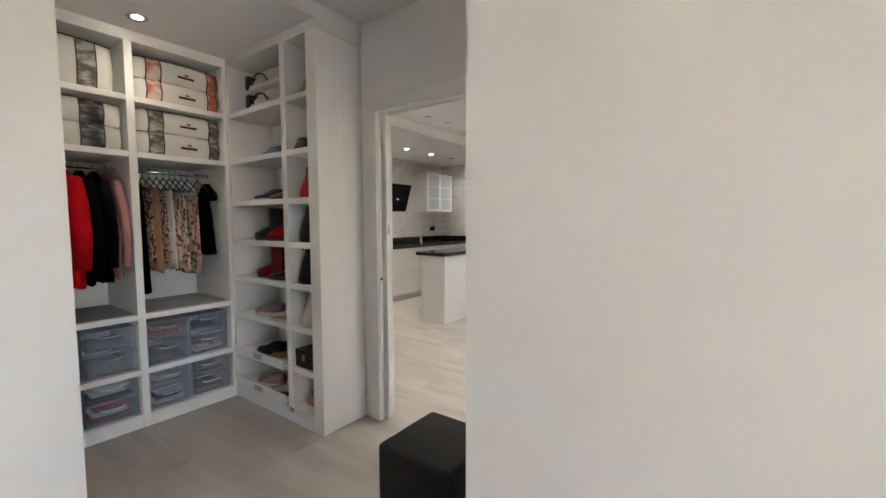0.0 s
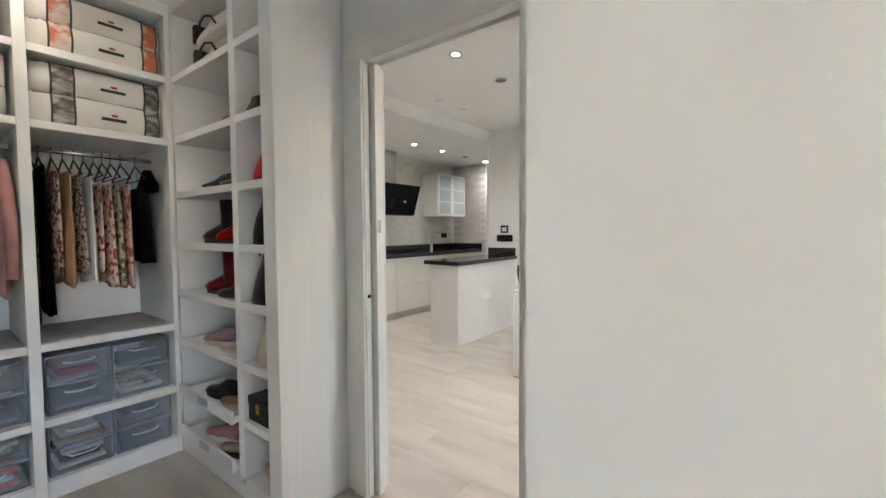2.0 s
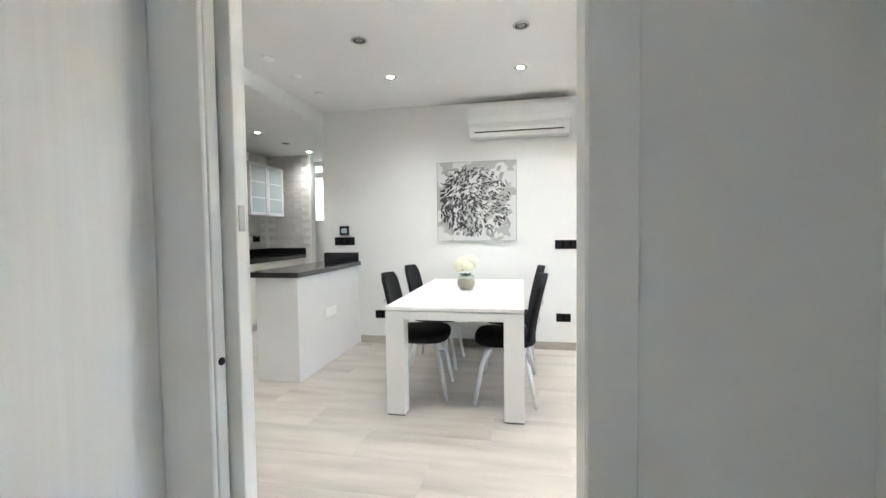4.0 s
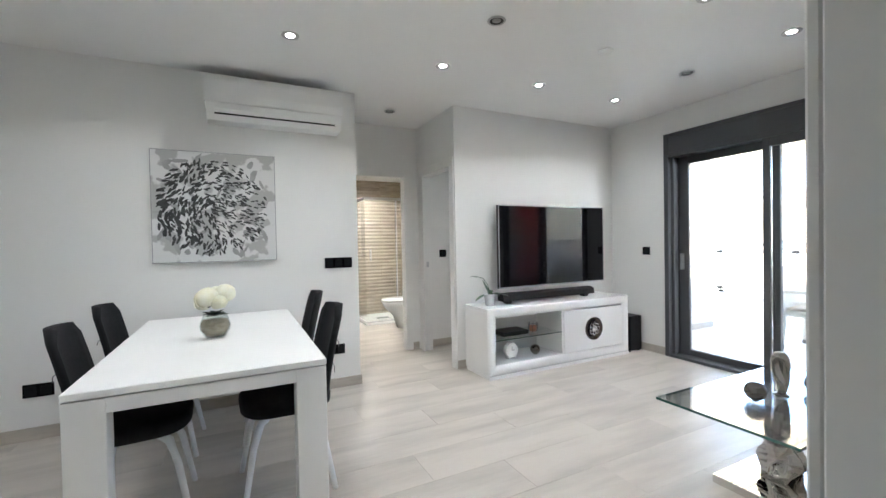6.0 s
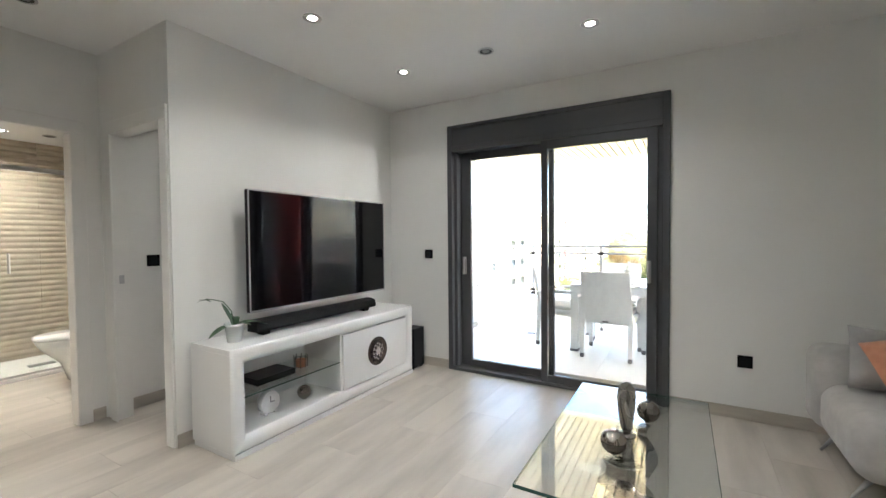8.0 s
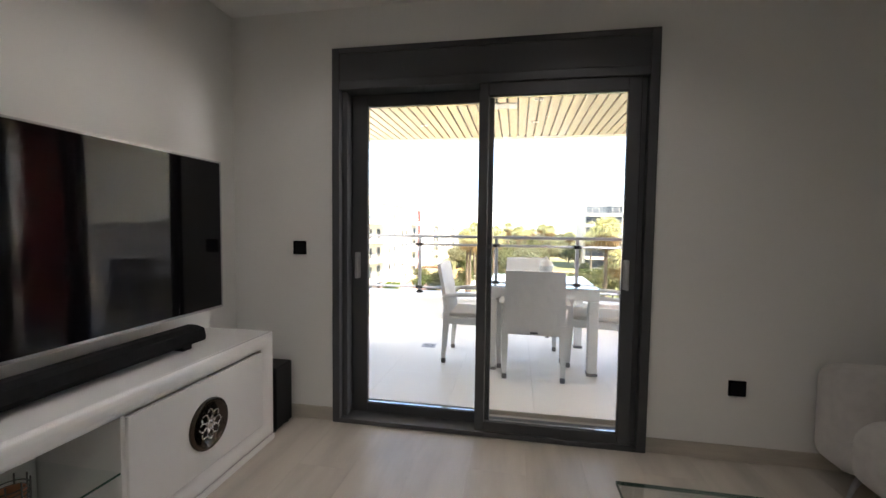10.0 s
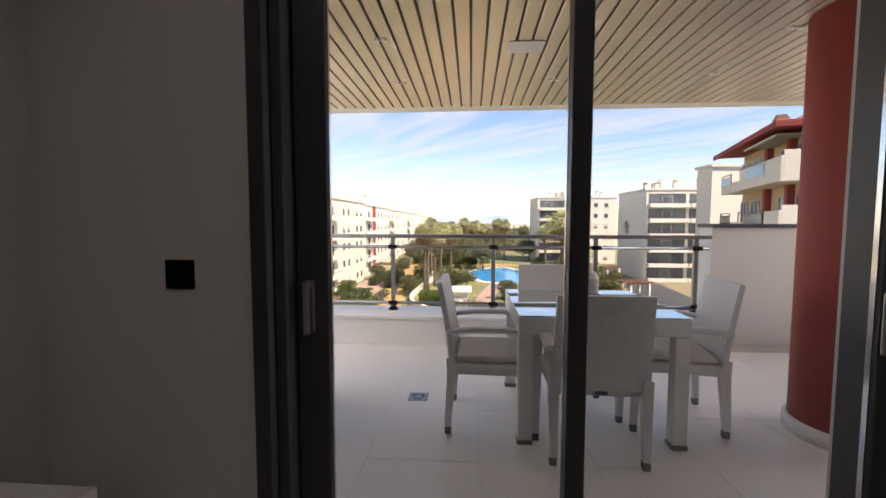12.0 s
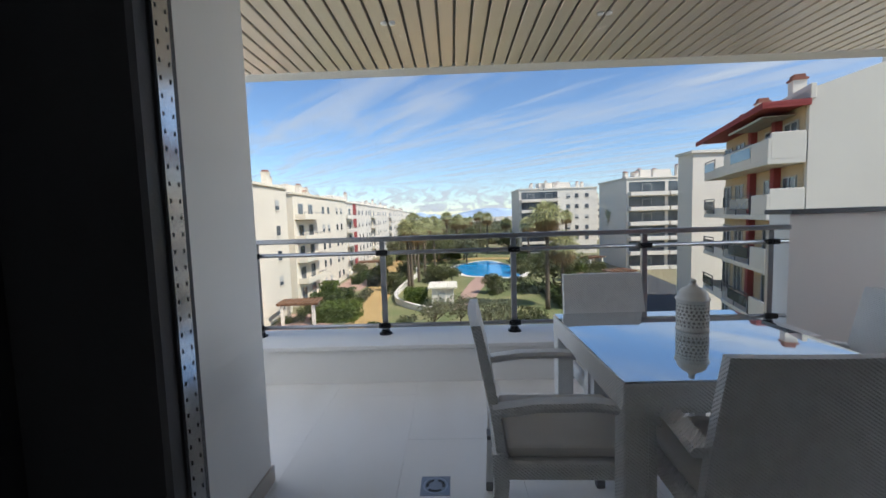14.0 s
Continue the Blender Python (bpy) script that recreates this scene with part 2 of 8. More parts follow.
M["lamp_cone"] = material("lit_reflector_tone", (0.80, 0.78, 0.74), 0.25, metal=0.3, color2=(0.74, 0.72, 0.68), scale=30)
M["lamp_rim"] = material("satin_nickel_rim", (0.45, 0.44, 0.43), 0.3, metal=1.0)
M["lamp_off"] = material("unlit_lamp_glass", (0.36, 0.35, 0.33), 0.2, color2=(0.26, 0.25, 0.24), scale=30)
M["rattan"] = material("white_rattan", (0.74, 0.735, 0.725), 0.55, color2=(0.66, 0.655, 0.645), scale=60, bump=0.0)
M["rattan_plain"] = material("white_synthetic", (0.72, 0.715, 0.70), 0.5, color2=(0.68, 0.675, 0.66), scale=20, bump=0.1, bump_scale=150)
M["seat_pad"] = material("ecru_seat_pad", (0.70, 0.66, 0.60), 0.9, color2=(0.64, 0.60, 0.54), scale=14, bump=0.3, bump_scale=200)
M["red_paint"] = material("red_masonry_paint", (0.34, 0.055, 0.045), 0.7, color2=(0.30, 0.048, 0.04), scale=2.2, bump=0.2, bump_scale=90)
M["stucco"] = material("white_stucco", (0.82, 0.80, 0.765), 0.85, color2=(0.78, 0.76, 0.725), scale=1.1, bump=0.2, bump_scale=70)
M["soffit"] = material("champagne_aluminium_slat", (0.82, 0.735, 0.63), 0.2, metal=0.35, color2=(0.77, 0.685, 0.585), scale=1.5, stretch=(0.3, 2, 1), rough2=0.28)
M["leaf"] = material("plant_leaf", (0.022, 0.055, 0.026), 0.4, color2=(0.045, 0.09, 0.035), scale=10, bump=0.1)
M["petal"] = material("cream_petal", (0.80, 0.79, 0.66), 0.6, color2=(0.76, 0.72, 0.50), scale=16, bump=0.2)
M["ceramic"] = material("white_ceramic", (0.80, 0.80, 0.785), 0.15, color2=(0.78, 0.78, 0.765), scale=3)
M["pebble"] = material("vase_sand", (0.50, 0.43, 0.34), 0.7, color2=(0.30, 0.25, 0.19), scale=26, stretch=(1, 1, 3))
M["bath_tile"] = material("beige_wave_tile", (0.44, 0.37, 0.29), 0.35, color2=(0.30, 0.25, 0.195), scale=3, stretch=(1.2, 1, 6), piece=0.06, bump=0.05, rough2=0.5)
M["brick_tile"] = material("white_brick_tile", (0.72, 0.69, 0.65), 0.5, color2=(0.63, 0.60, 0.56), scale=5, bump=0.2, bump_scale=30, piece=0.03)

# ---------------- the large structure ----------------
H = 2.615      # ceiling
SOFF = 2.472   # kitchen ceiling
DOOR = 2.03


def wall(name, *pairs, mat="wall"):
    return solo(name, boxes(*pairs), M[mat], "", "", kind="structure")


# dressing room
wall("wall_closet_back", ((-3.50, 0.70, 0), (-3.38, 2.49, H)))
wall("wall_dressing_left", ((-3.38, -1.3, 0), (-1.73, 0.87, H)))
wall("wall_dressing_south", ((-1.73, -1.42, 0), (3.15, -1.3, H)))
wall("wall_dressing_east", ((2.85, -1.3, 0), (3.15, -0.95, H)), ((2.85, 1.05, 0), (3.15, 1.48, H)), ((2.85, -0.95, 2.2), (3.15, 1.05, H)))
# wall with the pocket door: left stub, lintel, right stub
wall("wall_door", ((-3.38, 2.37, 0), (-1.63, 2.49, H)), ((-1.63, 2.37, DOOR + 0.02), (-0.797, 2.49, H)), ((-0.797, 2.37, 0), (-0.353, 2.49, H)))
wall("wall_switch_side", ((-0.353, 1.48, 0), (-0.25, 2.49, H)))
wall("wall_sofa_side", ((-0.25, 1.48, 0), (3.15, 1.60, H)))
# living room
wall("wall_window", ((2.85, 1.60, 0), (3.15, 3.315, H)), ((2.85, 5.215, 0), (3.15, 7.5, H)), ((2.85, 3.315, 2.365), (3.15, 5.215, H)))
wall("wall_television", ((0.665, 5.92, 0), (2.85, 6.02, H)))
wall("wall_dining", ((-3.175, 5.99, 0), (-0.30, 6.11, H)))
wall("wall_corridor_left", ((-0.42, 6.11, 0), (-0.30, 6.86, H)))
wall("wall_bath_front", ((-0.42, 6.86, 0), (-0.21, 6.96, H)), ((0.51, 6.86, 0), (2.85, 6.96, H)), ((-0.21, 6.86, DOOR + 0.02), (0.51, 6.96, H)))
wall("wall_corridor_right", ((0.665, 6.02, DOOR + 0.02), (0.765, 6.86, H)), ((0.665, 6.735, 0), (0.765, 6.86, DOOR + 0.02)))
wall("wall_kitchen_west", ((-5.02, 2.49, 0), (-4.90, 8.2, H)))
wall("wall_kitchen_end", ((-4.90, 7.52, 0), (-4.16, 7.64, H)), ((-4.90, 8.1, 0), (-3.0, 8.2, 1.42)), ((-4.90, 8.1, 2.44), (-3.0, 8.2, H)), ((-4.90, 8.1, 1.42), (-4.46, 8.2, 2.44)), ((-4.02, 8.1, 1.42), (-3.0, 8.2, 2.44)))
wall("wall_kitchen_right", ((-3.055, 6.11, 0), (-3.0, 8.1, H)))
wall("wall_kitchen_south", ((-4.90, 2.49, 0), (-3.38, 2.61, H)))
# bathroom
wall("wall_bath_back", ((-0.9, 9.36, 0), (1.7, 9.46, H)), mat="grout")
wall("wall_bath_left", ((-0.9, 6.96, 0), (-0.8, 9.36, H)), mat="bath_tile")
wall("wall_bath_right", ((1.6, 6.96, 0), (1.7, 9.36, H)), mat="bath_tile")
# ceilings
solo("ceiling", boxes(((-5.02, -1.42, H), (3.15, 9.46, H + 0.12))), M["ceil"], "", "", kind="structure")
solo("ceiling_kitchen", boxes(((-4.90, 2.61, SOFF), (-3.15, 8.1, H - 0.002))), M["ceil"], "", "", kind="structure")
solo("ceiling_bath", boxes(((-0.8, 6.96, 2.36), (1.6, 9.36, 2.40))), M["ceil"], "", "", kind="structure")
# closet head panels up to the ceiling
solo("trim_closet_head", boxes(((-3.38, 0.87, 2.46), (-2.80, 2.01, 2.525)), ((-3.38, 2.01, 2.47), (-1.745, 2.37, 2.525))), M["wall"], "", "", kind="structure")
solo("ceiling_closet", boxes(((-3.38, 0.87, 2.525), (-1.745, 2.37, H - 0.002))), M["ceil"], "", "", kind="structure")

# floors
floor = solo("floor", boxes(((-5.02, -1.42, -0.15), (3.15, 9.46, -0.004))), M["grout"], "pale wood-look porcelain tile floor", "floor", kind="structure")
terrace_floor = solo("floor_terrace", boxes(((3.15, -1.0, -0.25), (6.3, 7.5, 0.024))), M["grout"], "pale porcelain tile terrace floor", "floor", kind="structure")

# terrace shell
wall("wall_terrace_left", ((3.15, 5.75, 0), (4.585, 6.0, 2.56)), mat="stucco")
solo("baseboard_terrace", boxes(((3.15, 5.738, 0.03), (4.597, 5.7495, 0.11)), ((4.5855, 5.7495, 0.03), (4.597, 6.0, 0.11))), M["skirt"], "", "", kind="structure")
wall("wall_terrace_far", ((3.15, 7.4, 0), (6.34, 7.5, 0.95)), mat="stucco")
bm = bmesh.new()
slab(bm, [(5.78, 7.4), (5.78, 2.10), (6.24, 2.10), (6.24, 7.4)], 0.0, 0.30)
solo("wall_parapet", bm, M["stucco"], "", "", kind="structure")
bm = bmesh.new()
slab(bm, [(5.75, 7.4), (5.75, 2.10), (6.27, 2.10), (6.27, 7.4)], 0.30, 0.335)
bmesh.ops.bevel(bm, geom=[e for e in bm.edges], offset=0.005, segments=1, affect="EDGES")
solo("trim_parapet_cap", bm, M["stucco"], "", "", kind="structure")
wall("wall_terrace_right", ((6.08, -1.0, 0), (6.30, 2.10, 1.235)), mat="stucco")
solo("trim_wall_cap", boxes(((6.04, -1.0, 1.235), (6.34, 2.115, 1.275)), bev=0.004), M["frame"], "", "", kind="structure")
wall("wall_terrace_end", ((3.15, -1.12, 0), (6.34, -1.0, 0.95)), mat="stucco")
solo("ceiling_terrace", boxes(((3.15, -1.12, 2.56), (6.20, 7.5, 2.90))), M["stucco"], "", "", kind="structure")
solo("trim_terrace_fascia", boxes(((6.02, -1.12, 2.478), (6.20, 7.5, 2.56)), bev=0.006), M["stucco"], "", "", kind="structure")
wall("wall_facade", ((2.87, -1.5, -11), (3.13, 7.2, -0.25)), ((2.87, -1.12, 2.75), (3.13, 7.2, 6.0)), mat="stucco")

# red column
bm = bmesh.new()
lathe(bm, (4.175, 2.35, 0.024), [(0.28, 0.0), (0.28, 2.54)], 40)
col = solo("column", bm, M["red_paint"], "round red painted masonry terrace column", "column", (4.175, 2.35, 0.024), True)
bm = bmesh.new()
lathe(bm, (4.175, 2.35, 0.024), [(0.305, 0.0), (0.305, 0.085), (0.30, 0.092), (0.282, 0.092)], 40)
part("skirting", bm, M["stucco"], col, "white round skirting", True)

# ---- sliding terrace door ----
X0 = 2.84
door = thing("window_1", "grey aluminium sliding glass terrace door, closed", "sliding door", (2.9, 4.265, 0.0), kind="structure")
part("shutter_box", boxes(((X0 - 0.012, 3.36, 2.165), (3.10, 5.17, 2.33)), bev=0.004), M["frame"], door, "grey roller shutter box")
part("window_frame", boxes(((X0 - 0.02, 5.165, 0), (3.05, 5.214, 2.364)), ((X0 - 0.02, 3.316, 0), (3.05, 3.365, 2.364)), ((X0 - 0.02, 3.365, 2.33), (3.05, 5.165, 2.364)),
     ((2.822, 3.365, 2.115), (3.05, 5.165, 2.165)), ((2.82, 3.365, 0.0), (3.05, 5.165, 0.03)), ((2.865, 5.13, 0.03), (3.04, 5.165, 2.115)), ((2.865, 3.365, 0.03), (3.04, 3.40, 2.115)), bev=0.003), M["frame"], door)


def sash(x, y0, y1, name, stile_a, stile_b):
    s = part(name, boxes(((x, y0, 0.03), (x + 0.045, y0 + stile_a, 2.115)), ((x, y1 - stile_b, 0.03), (x + 0.045, y1, 2.115)),
             ((x + 0.001, y0 + stile_a, 0.03), (x + 0.044, y1 - stile_b, 0.09)), ((x + 0.001, y0 + stile_a, 2.04), (x + 0.044, y1 - stile_b, 2.115)), bev=0.003), M["frame"], door)
    for k, dx in (("pane", 0.012), ("pane", 0.032)):
        g = part(k, boxes(((x + dx, y0 + stile_a - 0.01, 0.08), (x + dx + 0.003, y1 - stile_b + 0.01, 2.05))), M["clear"], s)
        g.visible_shadow = False
    e = 0.002
    part("spacer", boxes(((x + 0.0155, y0 + stile_a + e, 0.09 + e), (x + 0.0315, y0 + stile_a + 0.004, 2.04)), ((x + 0.0155, y1 - stile_b - 0.004, 0.092), (x + 0.0315, y1 - stile_b - e, 2.038)),
         ((x + 0.0155, y0 + stile_a + 0.005, 0.092), (x + 0.0315, y1 - stile_b - 0.005, 0.096)), ((x + 0.0155, y0 + stile_a + 0.005, 2.034), (x + 0.0315, y1 - stile_b - 0.005, 2.038))), M["spacer"], s, "perforated aluminium glazing spacer")
    bm = bmesh.new()
    for k in range(160):
        z = 0.12 + 0.012 * k
        for dx in (0.0185, 0.0285):
            ye = y1 - stile_b - 0.0044
            bm.faces.new([bm.verts.new((x + dx + a, ye, z + b)) for a, b in ((-0.0006, -0.0016), (0.0006, -0.0016), (0.0006, 0.0016), (-0.0006, 0.0016))])
    part("perforation", bm, M["black_plastic"], s, "rows of small dark holes", kind="stuff")
    yh = y1 - 0.045 if stile_b > 0.08 else y0 + 0.055
    part("handle", boxes(((x - 0.012, yh - 0.015, 0.93), (x, yh + 0.015, 1.10)), ((x - 0.045, yh - 0.010, 0.93), (x - 0.030, yh + 0.010, 1.10)), ((x - 0.035, yh - 0.009, 1.075), (x - 0.01, yh + 0.009, 1.098)), bev=0.004), M["steel"], s, "satin steel pull handle")
    return s


sash(2.945, 4.213, 5.13, "outer_sash", 0.062, 0.105)
sash(2.835, 3.40, 4.295, "inner_sash", 0.07, 0.055)

w3 = thing("window_3", "grey aluminium glazed bedroom door, closed", "glass door", (2.95, 0.05, 0), kind="structure")
part("window_frame", boxes(((2.90, -0.949, 0), (2.98, -0.88, 2.199)), ((2.90, 0.98, 0), (2.98, 1.049, 2.199)), ((2.90, -0.88, 2.13), (2.98, 0.98, 2.199)), ((2.90, -0.88, 0), (2.98, 0.98, 0.06)), ((2.905, 0.02, 0.06), (2.975, 0.09, 2.13)), bev=0.003), M["frame"], w3)
for y0, y1 in ((-0.88, 0.02), (0.09, 0.98)):
    g = part("pane", boxes(((2.935, y0, 0.06), (2.94, y1, 2.13))), M["clear"], w3)
    g.visible_shadow = False

w4 = thing("window_4", "white framed kitchen window with frosted panes", "window", (-4.24, 8.14, 1.42), kind="structure")
part("window_frame", boxes(((-4.46, 8.12, 1.42), (-4.405, 8.17, 2.44)), ((-4.075, 8.12, 1.42), (-4.02, 8.17, 2.44)), ((-4.405, 8.12, 1.42), (-4.075, 8.17, 1.475)), ((-4.405, 8.12, 2.40), (-4.075, 8.17, 2.44)), ((-4.405, 8.12, 2.205), (-4.075, 8.17, 2.285)), bev=0.003), M["trim"], w4, "white window frame")
for a, b in ((1.475, 2.205), (2.285, 2.40)):
    g = part("pane", boxes(((-4.405, 8.14, a), (-4.075, 8.146, b))), M["frosted_pane"], w4, "frosted glass pane")

# daylight of the sky standing in the bedroom door's opening
wd = bpy.data.lights.new("window_daylight", "AREA")
wd.shape, wd.size, wd.size_y, wd.energy, wd.color = "RECTANGLE", 0.85, 2.0, 0.15, (0.95, 0.97, 1.0)
wlamp = new("window_daylight", wd)
wlamp.matrix_world = look((2.89, -0.43, 1.1), (0.0, 0.6, 1.0))

# fill lamps added at the terrace's two unseen ends, to brighten floor and chairs
for name, x, y, toward, wide, power, cone in (("fill_terrace_far_end", 4.65, 7.44, 0.0, 2.7, 21.0, 180), ("fill_terrace_near_end", 4.95, -1.04, 6.0, 2.2, 10.0, 75)):
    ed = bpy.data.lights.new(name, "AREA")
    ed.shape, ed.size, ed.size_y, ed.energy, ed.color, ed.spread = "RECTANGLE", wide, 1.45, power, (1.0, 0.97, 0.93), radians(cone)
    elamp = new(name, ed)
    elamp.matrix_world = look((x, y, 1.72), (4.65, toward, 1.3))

# ---- door frames ----
dr = thing("door_1", "white pocket door frame, door slid open", "door", (-1.235, 2.43, 0), kind="structure")
part("frame", boxes(((-1.70, 2.356, 0), (-1.61, 2.3695, DOOR + 0.005)), ((-0.818, 2.356, 0), (-0.728, 2.3695, DOOR + 0.005)), ((-1.70, 2.355, DOOR + 0.005), (-0.728, 2.3695, DOOR + 0.095)), bev=0.003), M["trim"], dr)
part("frame", boxes(((-1.70, 2.4905, 0), (-1.61, 2.504, DOOR + 0.005)), ((-0.818, 2.4905, 0), (-0.728, 2.504, DOOR + 0.005)), ((-1.70, 2.4905, DOOR + 0.005), (-0.728, 2.505, DOOR + 0.095)), bev=0.003), M["trim"], dr)
part("jamb", boxes(((-1.629, 2.3695, 0), (-1.607, 2.402, DOOR)), ((-1.629, 2.455, 0), (-1.607, 2.4905, DOOR)), ((-0.82, 2.3695, 0), (-0.798, 2.4905, DOOR)),
     ((-1.607, 2.3695, DOOR), (-0.82, 2.402, DOOR + 0.019)), ((-1.607, 2.455, DOOR), (-0.82, 2.4905, DOOR + 0.019)), bev=0.002), M["trim"], dr)
leafd = part("door_leaf", boxes(((-1.629, 2.41, 0.008), (-1.575, 2.447, DOOR - 0.003)), bev=0.002), M["trim"], dr, "white lacquered edge of the pocket door")
part("lock", boxes(((-1.576, 2.418, 1.255), (-1.573, 2.439, 1.315)), bev=0.001), M["steel"], leafd, "steel lock plate")
bm = bmesh.new()
lathe(bm, (0, 0, 0), [(0.009, 0), (0.009, 0.004)], 14)
bmesh.ops.rotate(bm, verts=bm.verts, matrix=Matrix.Rotation(radians(90), 3, "Y"))
bmesh.ops.translate(bm, verts=bm.verts, vec=(-1.6075, 2.386, 0.96))
part("pull", bm, M["black_plastic"], dr, "dark round door stop")

db = thing("door_2", "white bathroom door frame, open", "door", (0.15, 6.86, 0), kind="structure")
part("frame", boxes(((0.49, 6.845, 0), (0.572, 6.8595, DOOR)), ((-0.272, 6.845, 0), (-0.19, 6.8595, DOOR)), ((-0.272, 6.844, DOOR), (0.572, 6.8595, DOOR + 0.085)), bev=0.003), M["trim"], db)
part("jamb", boxes(((0.49, 6.86, 0), (0.509, 6.96, DOOR)), ((-0.209, 6.86, 0), (-0.19, 6.96, DOOR)), ((-0.19, 6.86, DOOR), (0.49, 6.96, DOOR + 0.019))), M["trim"], db)
dc = thing("door_3", "white pocket door frame, door slid open", "door", (0.665, 6.36, 0), kind="structure")
part("frame", boxes(((0.651, 6.69, 0), (0.6645, 6.775, DOOR)), ((0.651, 5.935, 0), (0.6645, 6.02, DOOR)), ((0.650, 5.935, DOOR), (0.6645, 6.775, DOOR + 0.085)), bev=0.003), M["trim"], dc)
part("jamb", boxes(((0.665, 6.715, 0), (0.765, 6.734, DOOR)), ((0.665, 6.021, 0), (0.765, 6.04, DOOR)), ((0.665, 6.04, DOOR), (0.765, 6.715, DOOR + 0.019))), M["trim"], dc)
part("lock", boxes(((0.70, 6.712, 0.98), (0.73, 6.715, 1.04)), bev=0.001), M["steel"], dc, "steel lock plate")

# ---- skirting ----
def skirting(name, *pairs):
    solo(name, boxes(*pairs, bev=0.002), M["skirt"], "", "", kind="structure")


K = 0.085
skirting("baseboard_window", ((2.838, 1.60, 0), (2.8495, 3.314, K)), ((2.838, 5.216, 0), (2.8495, 5.905, K)))
skirting("baseboard_television", ((0.665, 5.908, 0), (2.838, 5.9195, K)))
skirting("baseboard_dining", ((-2.745, 5.978, 0), (-0.29, 5.9895, K)), ((-0.2995, 5.978, 0), (-0.288, 6.845, K)))
skirting("baseboard_corridor", ((0.573, 6.848, 0), (0.65, 6.8595, K)), ((0.766, 6.848, 0), (2.8, 6.8595, K)))

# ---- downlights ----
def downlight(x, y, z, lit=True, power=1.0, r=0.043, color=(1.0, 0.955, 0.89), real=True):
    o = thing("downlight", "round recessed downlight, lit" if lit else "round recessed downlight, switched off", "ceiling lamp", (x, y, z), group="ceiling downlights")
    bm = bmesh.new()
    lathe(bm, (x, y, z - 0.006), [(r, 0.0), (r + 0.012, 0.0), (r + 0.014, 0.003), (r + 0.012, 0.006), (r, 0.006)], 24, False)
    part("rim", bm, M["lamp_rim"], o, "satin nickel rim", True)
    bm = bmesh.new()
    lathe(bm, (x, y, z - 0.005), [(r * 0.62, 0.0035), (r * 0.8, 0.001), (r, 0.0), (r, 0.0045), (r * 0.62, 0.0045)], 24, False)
    # lit look put into the ring's colour: pale when lit, black when off
    part("reflector", bm, M["lamp_cone"] if lit else M["black_plastic"], o, "reflector ring with its lit look in the colour" if lit else "reflector ring with its unlit look in the colour", True)
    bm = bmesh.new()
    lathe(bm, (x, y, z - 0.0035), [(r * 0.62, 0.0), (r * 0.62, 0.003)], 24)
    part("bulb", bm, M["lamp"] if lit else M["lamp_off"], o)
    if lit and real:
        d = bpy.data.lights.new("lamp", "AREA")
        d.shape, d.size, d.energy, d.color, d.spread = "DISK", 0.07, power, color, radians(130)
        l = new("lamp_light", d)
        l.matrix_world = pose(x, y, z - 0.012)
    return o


for x, y, lit in ((-2.055, 3.70, 1), (-2.06, 4.39, 0), (-2.06, 5.10, 1), (-0.934, 5.133, 1), (0.168, 5.145, 1), (1.106, 5.158, 1), (2.048, 5.166, 1), (0.18, 4.434, 0),
                  (2.052, 4.452, 0), (2.045, 3.738, 1), (1.124, 3.734, 1), (0.153, 6.339, 0), (2.08, 3.04, 0), (-0.93, 3.70, 1), (0.17, 3.72, 1), (-0.93, 4.42, 0)):
    downlight(x, y, H, bool(lit), LAMP)
for y, lit in ((4.80, 1), (5.44, 1), (6.075, 1), (6.685, 0), (7.30, 1)):
    downlight(-4.05, y, SOFF, bool(lit), LAMP * 0.6)
downlight(-2.57, 1.40, 2.525, True, LAMP * 0.2, color=(1.0, 0.86, 0.68))
# unseen lamp added to brighten the corridor behind the television wall
downlight(1.9, 6.45, H, True, LAMP)
# two unseen downlights added as weak fill for the dressing room
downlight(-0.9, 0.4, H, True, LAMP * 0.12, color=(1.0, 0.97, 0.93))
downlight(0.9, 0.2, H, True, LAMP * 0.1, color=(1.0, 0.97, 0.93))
for x, y in ((0.626, 8.9), (0.05, 8.0)):
    downlight(x, y, 2.36, True, LAMP * 5.0, color=(1.0, 0.90, 0.78))
downlight(0.96, 8.82, 2.36, False)
# small flush discs over the island and in the living room
for x, y in ((-2.86, 4.515), (-2.855, 4.915), (-2.864, 5.362), (1.125, 4.448)):
    bm = bmesh.new()
    lathe(bm, (x, y, H - 0.014), [(0.020, 0), (0.045, 0.002), (0.05, 0.008), (0.05, 0.0139)], 20)
    solo("ceiling_disc", bm, M["ac"], "small round white flush ceiling sensor", "sensor", (x, y, H), True, "ceiling sensors")

# ---------------- living room things ----------------
# television
tv = thing("television", "large flat black television mounted on the wall, switched off", "television", (1.80, 5.77, 0.785))
part("body", boxes(((1.075, 5.775, 0.785), (2.53, 5.81, 1.632)), bev=0.004), M["black_plastic"], tv)
part("bracket", boxes(((1.5, 5.81, 1.0), (2.1, 5.92, 1.4))), M["black_plastic"], tv)
part("screen", boxes(((1.083, 5.771, 0.797), (2.522, 5.7745, 1.624))), M["screen"], tv, "glossy black screen")
part("bezel", boxes(((1.075, 5.768, 0.785), (2.53, 5.7748, 0.7965)), ((1.075, 5.768, 1.6245), (2.53, 5.7748, 1.632)), ((1.075, 5.768, 0.797), (1.0825, 5.7748, 1.624)), ((2.5225, 5.768, 0.797), (2.53, 5.7748, 1.624))), M["steel"], tv, "thin silver bezel")
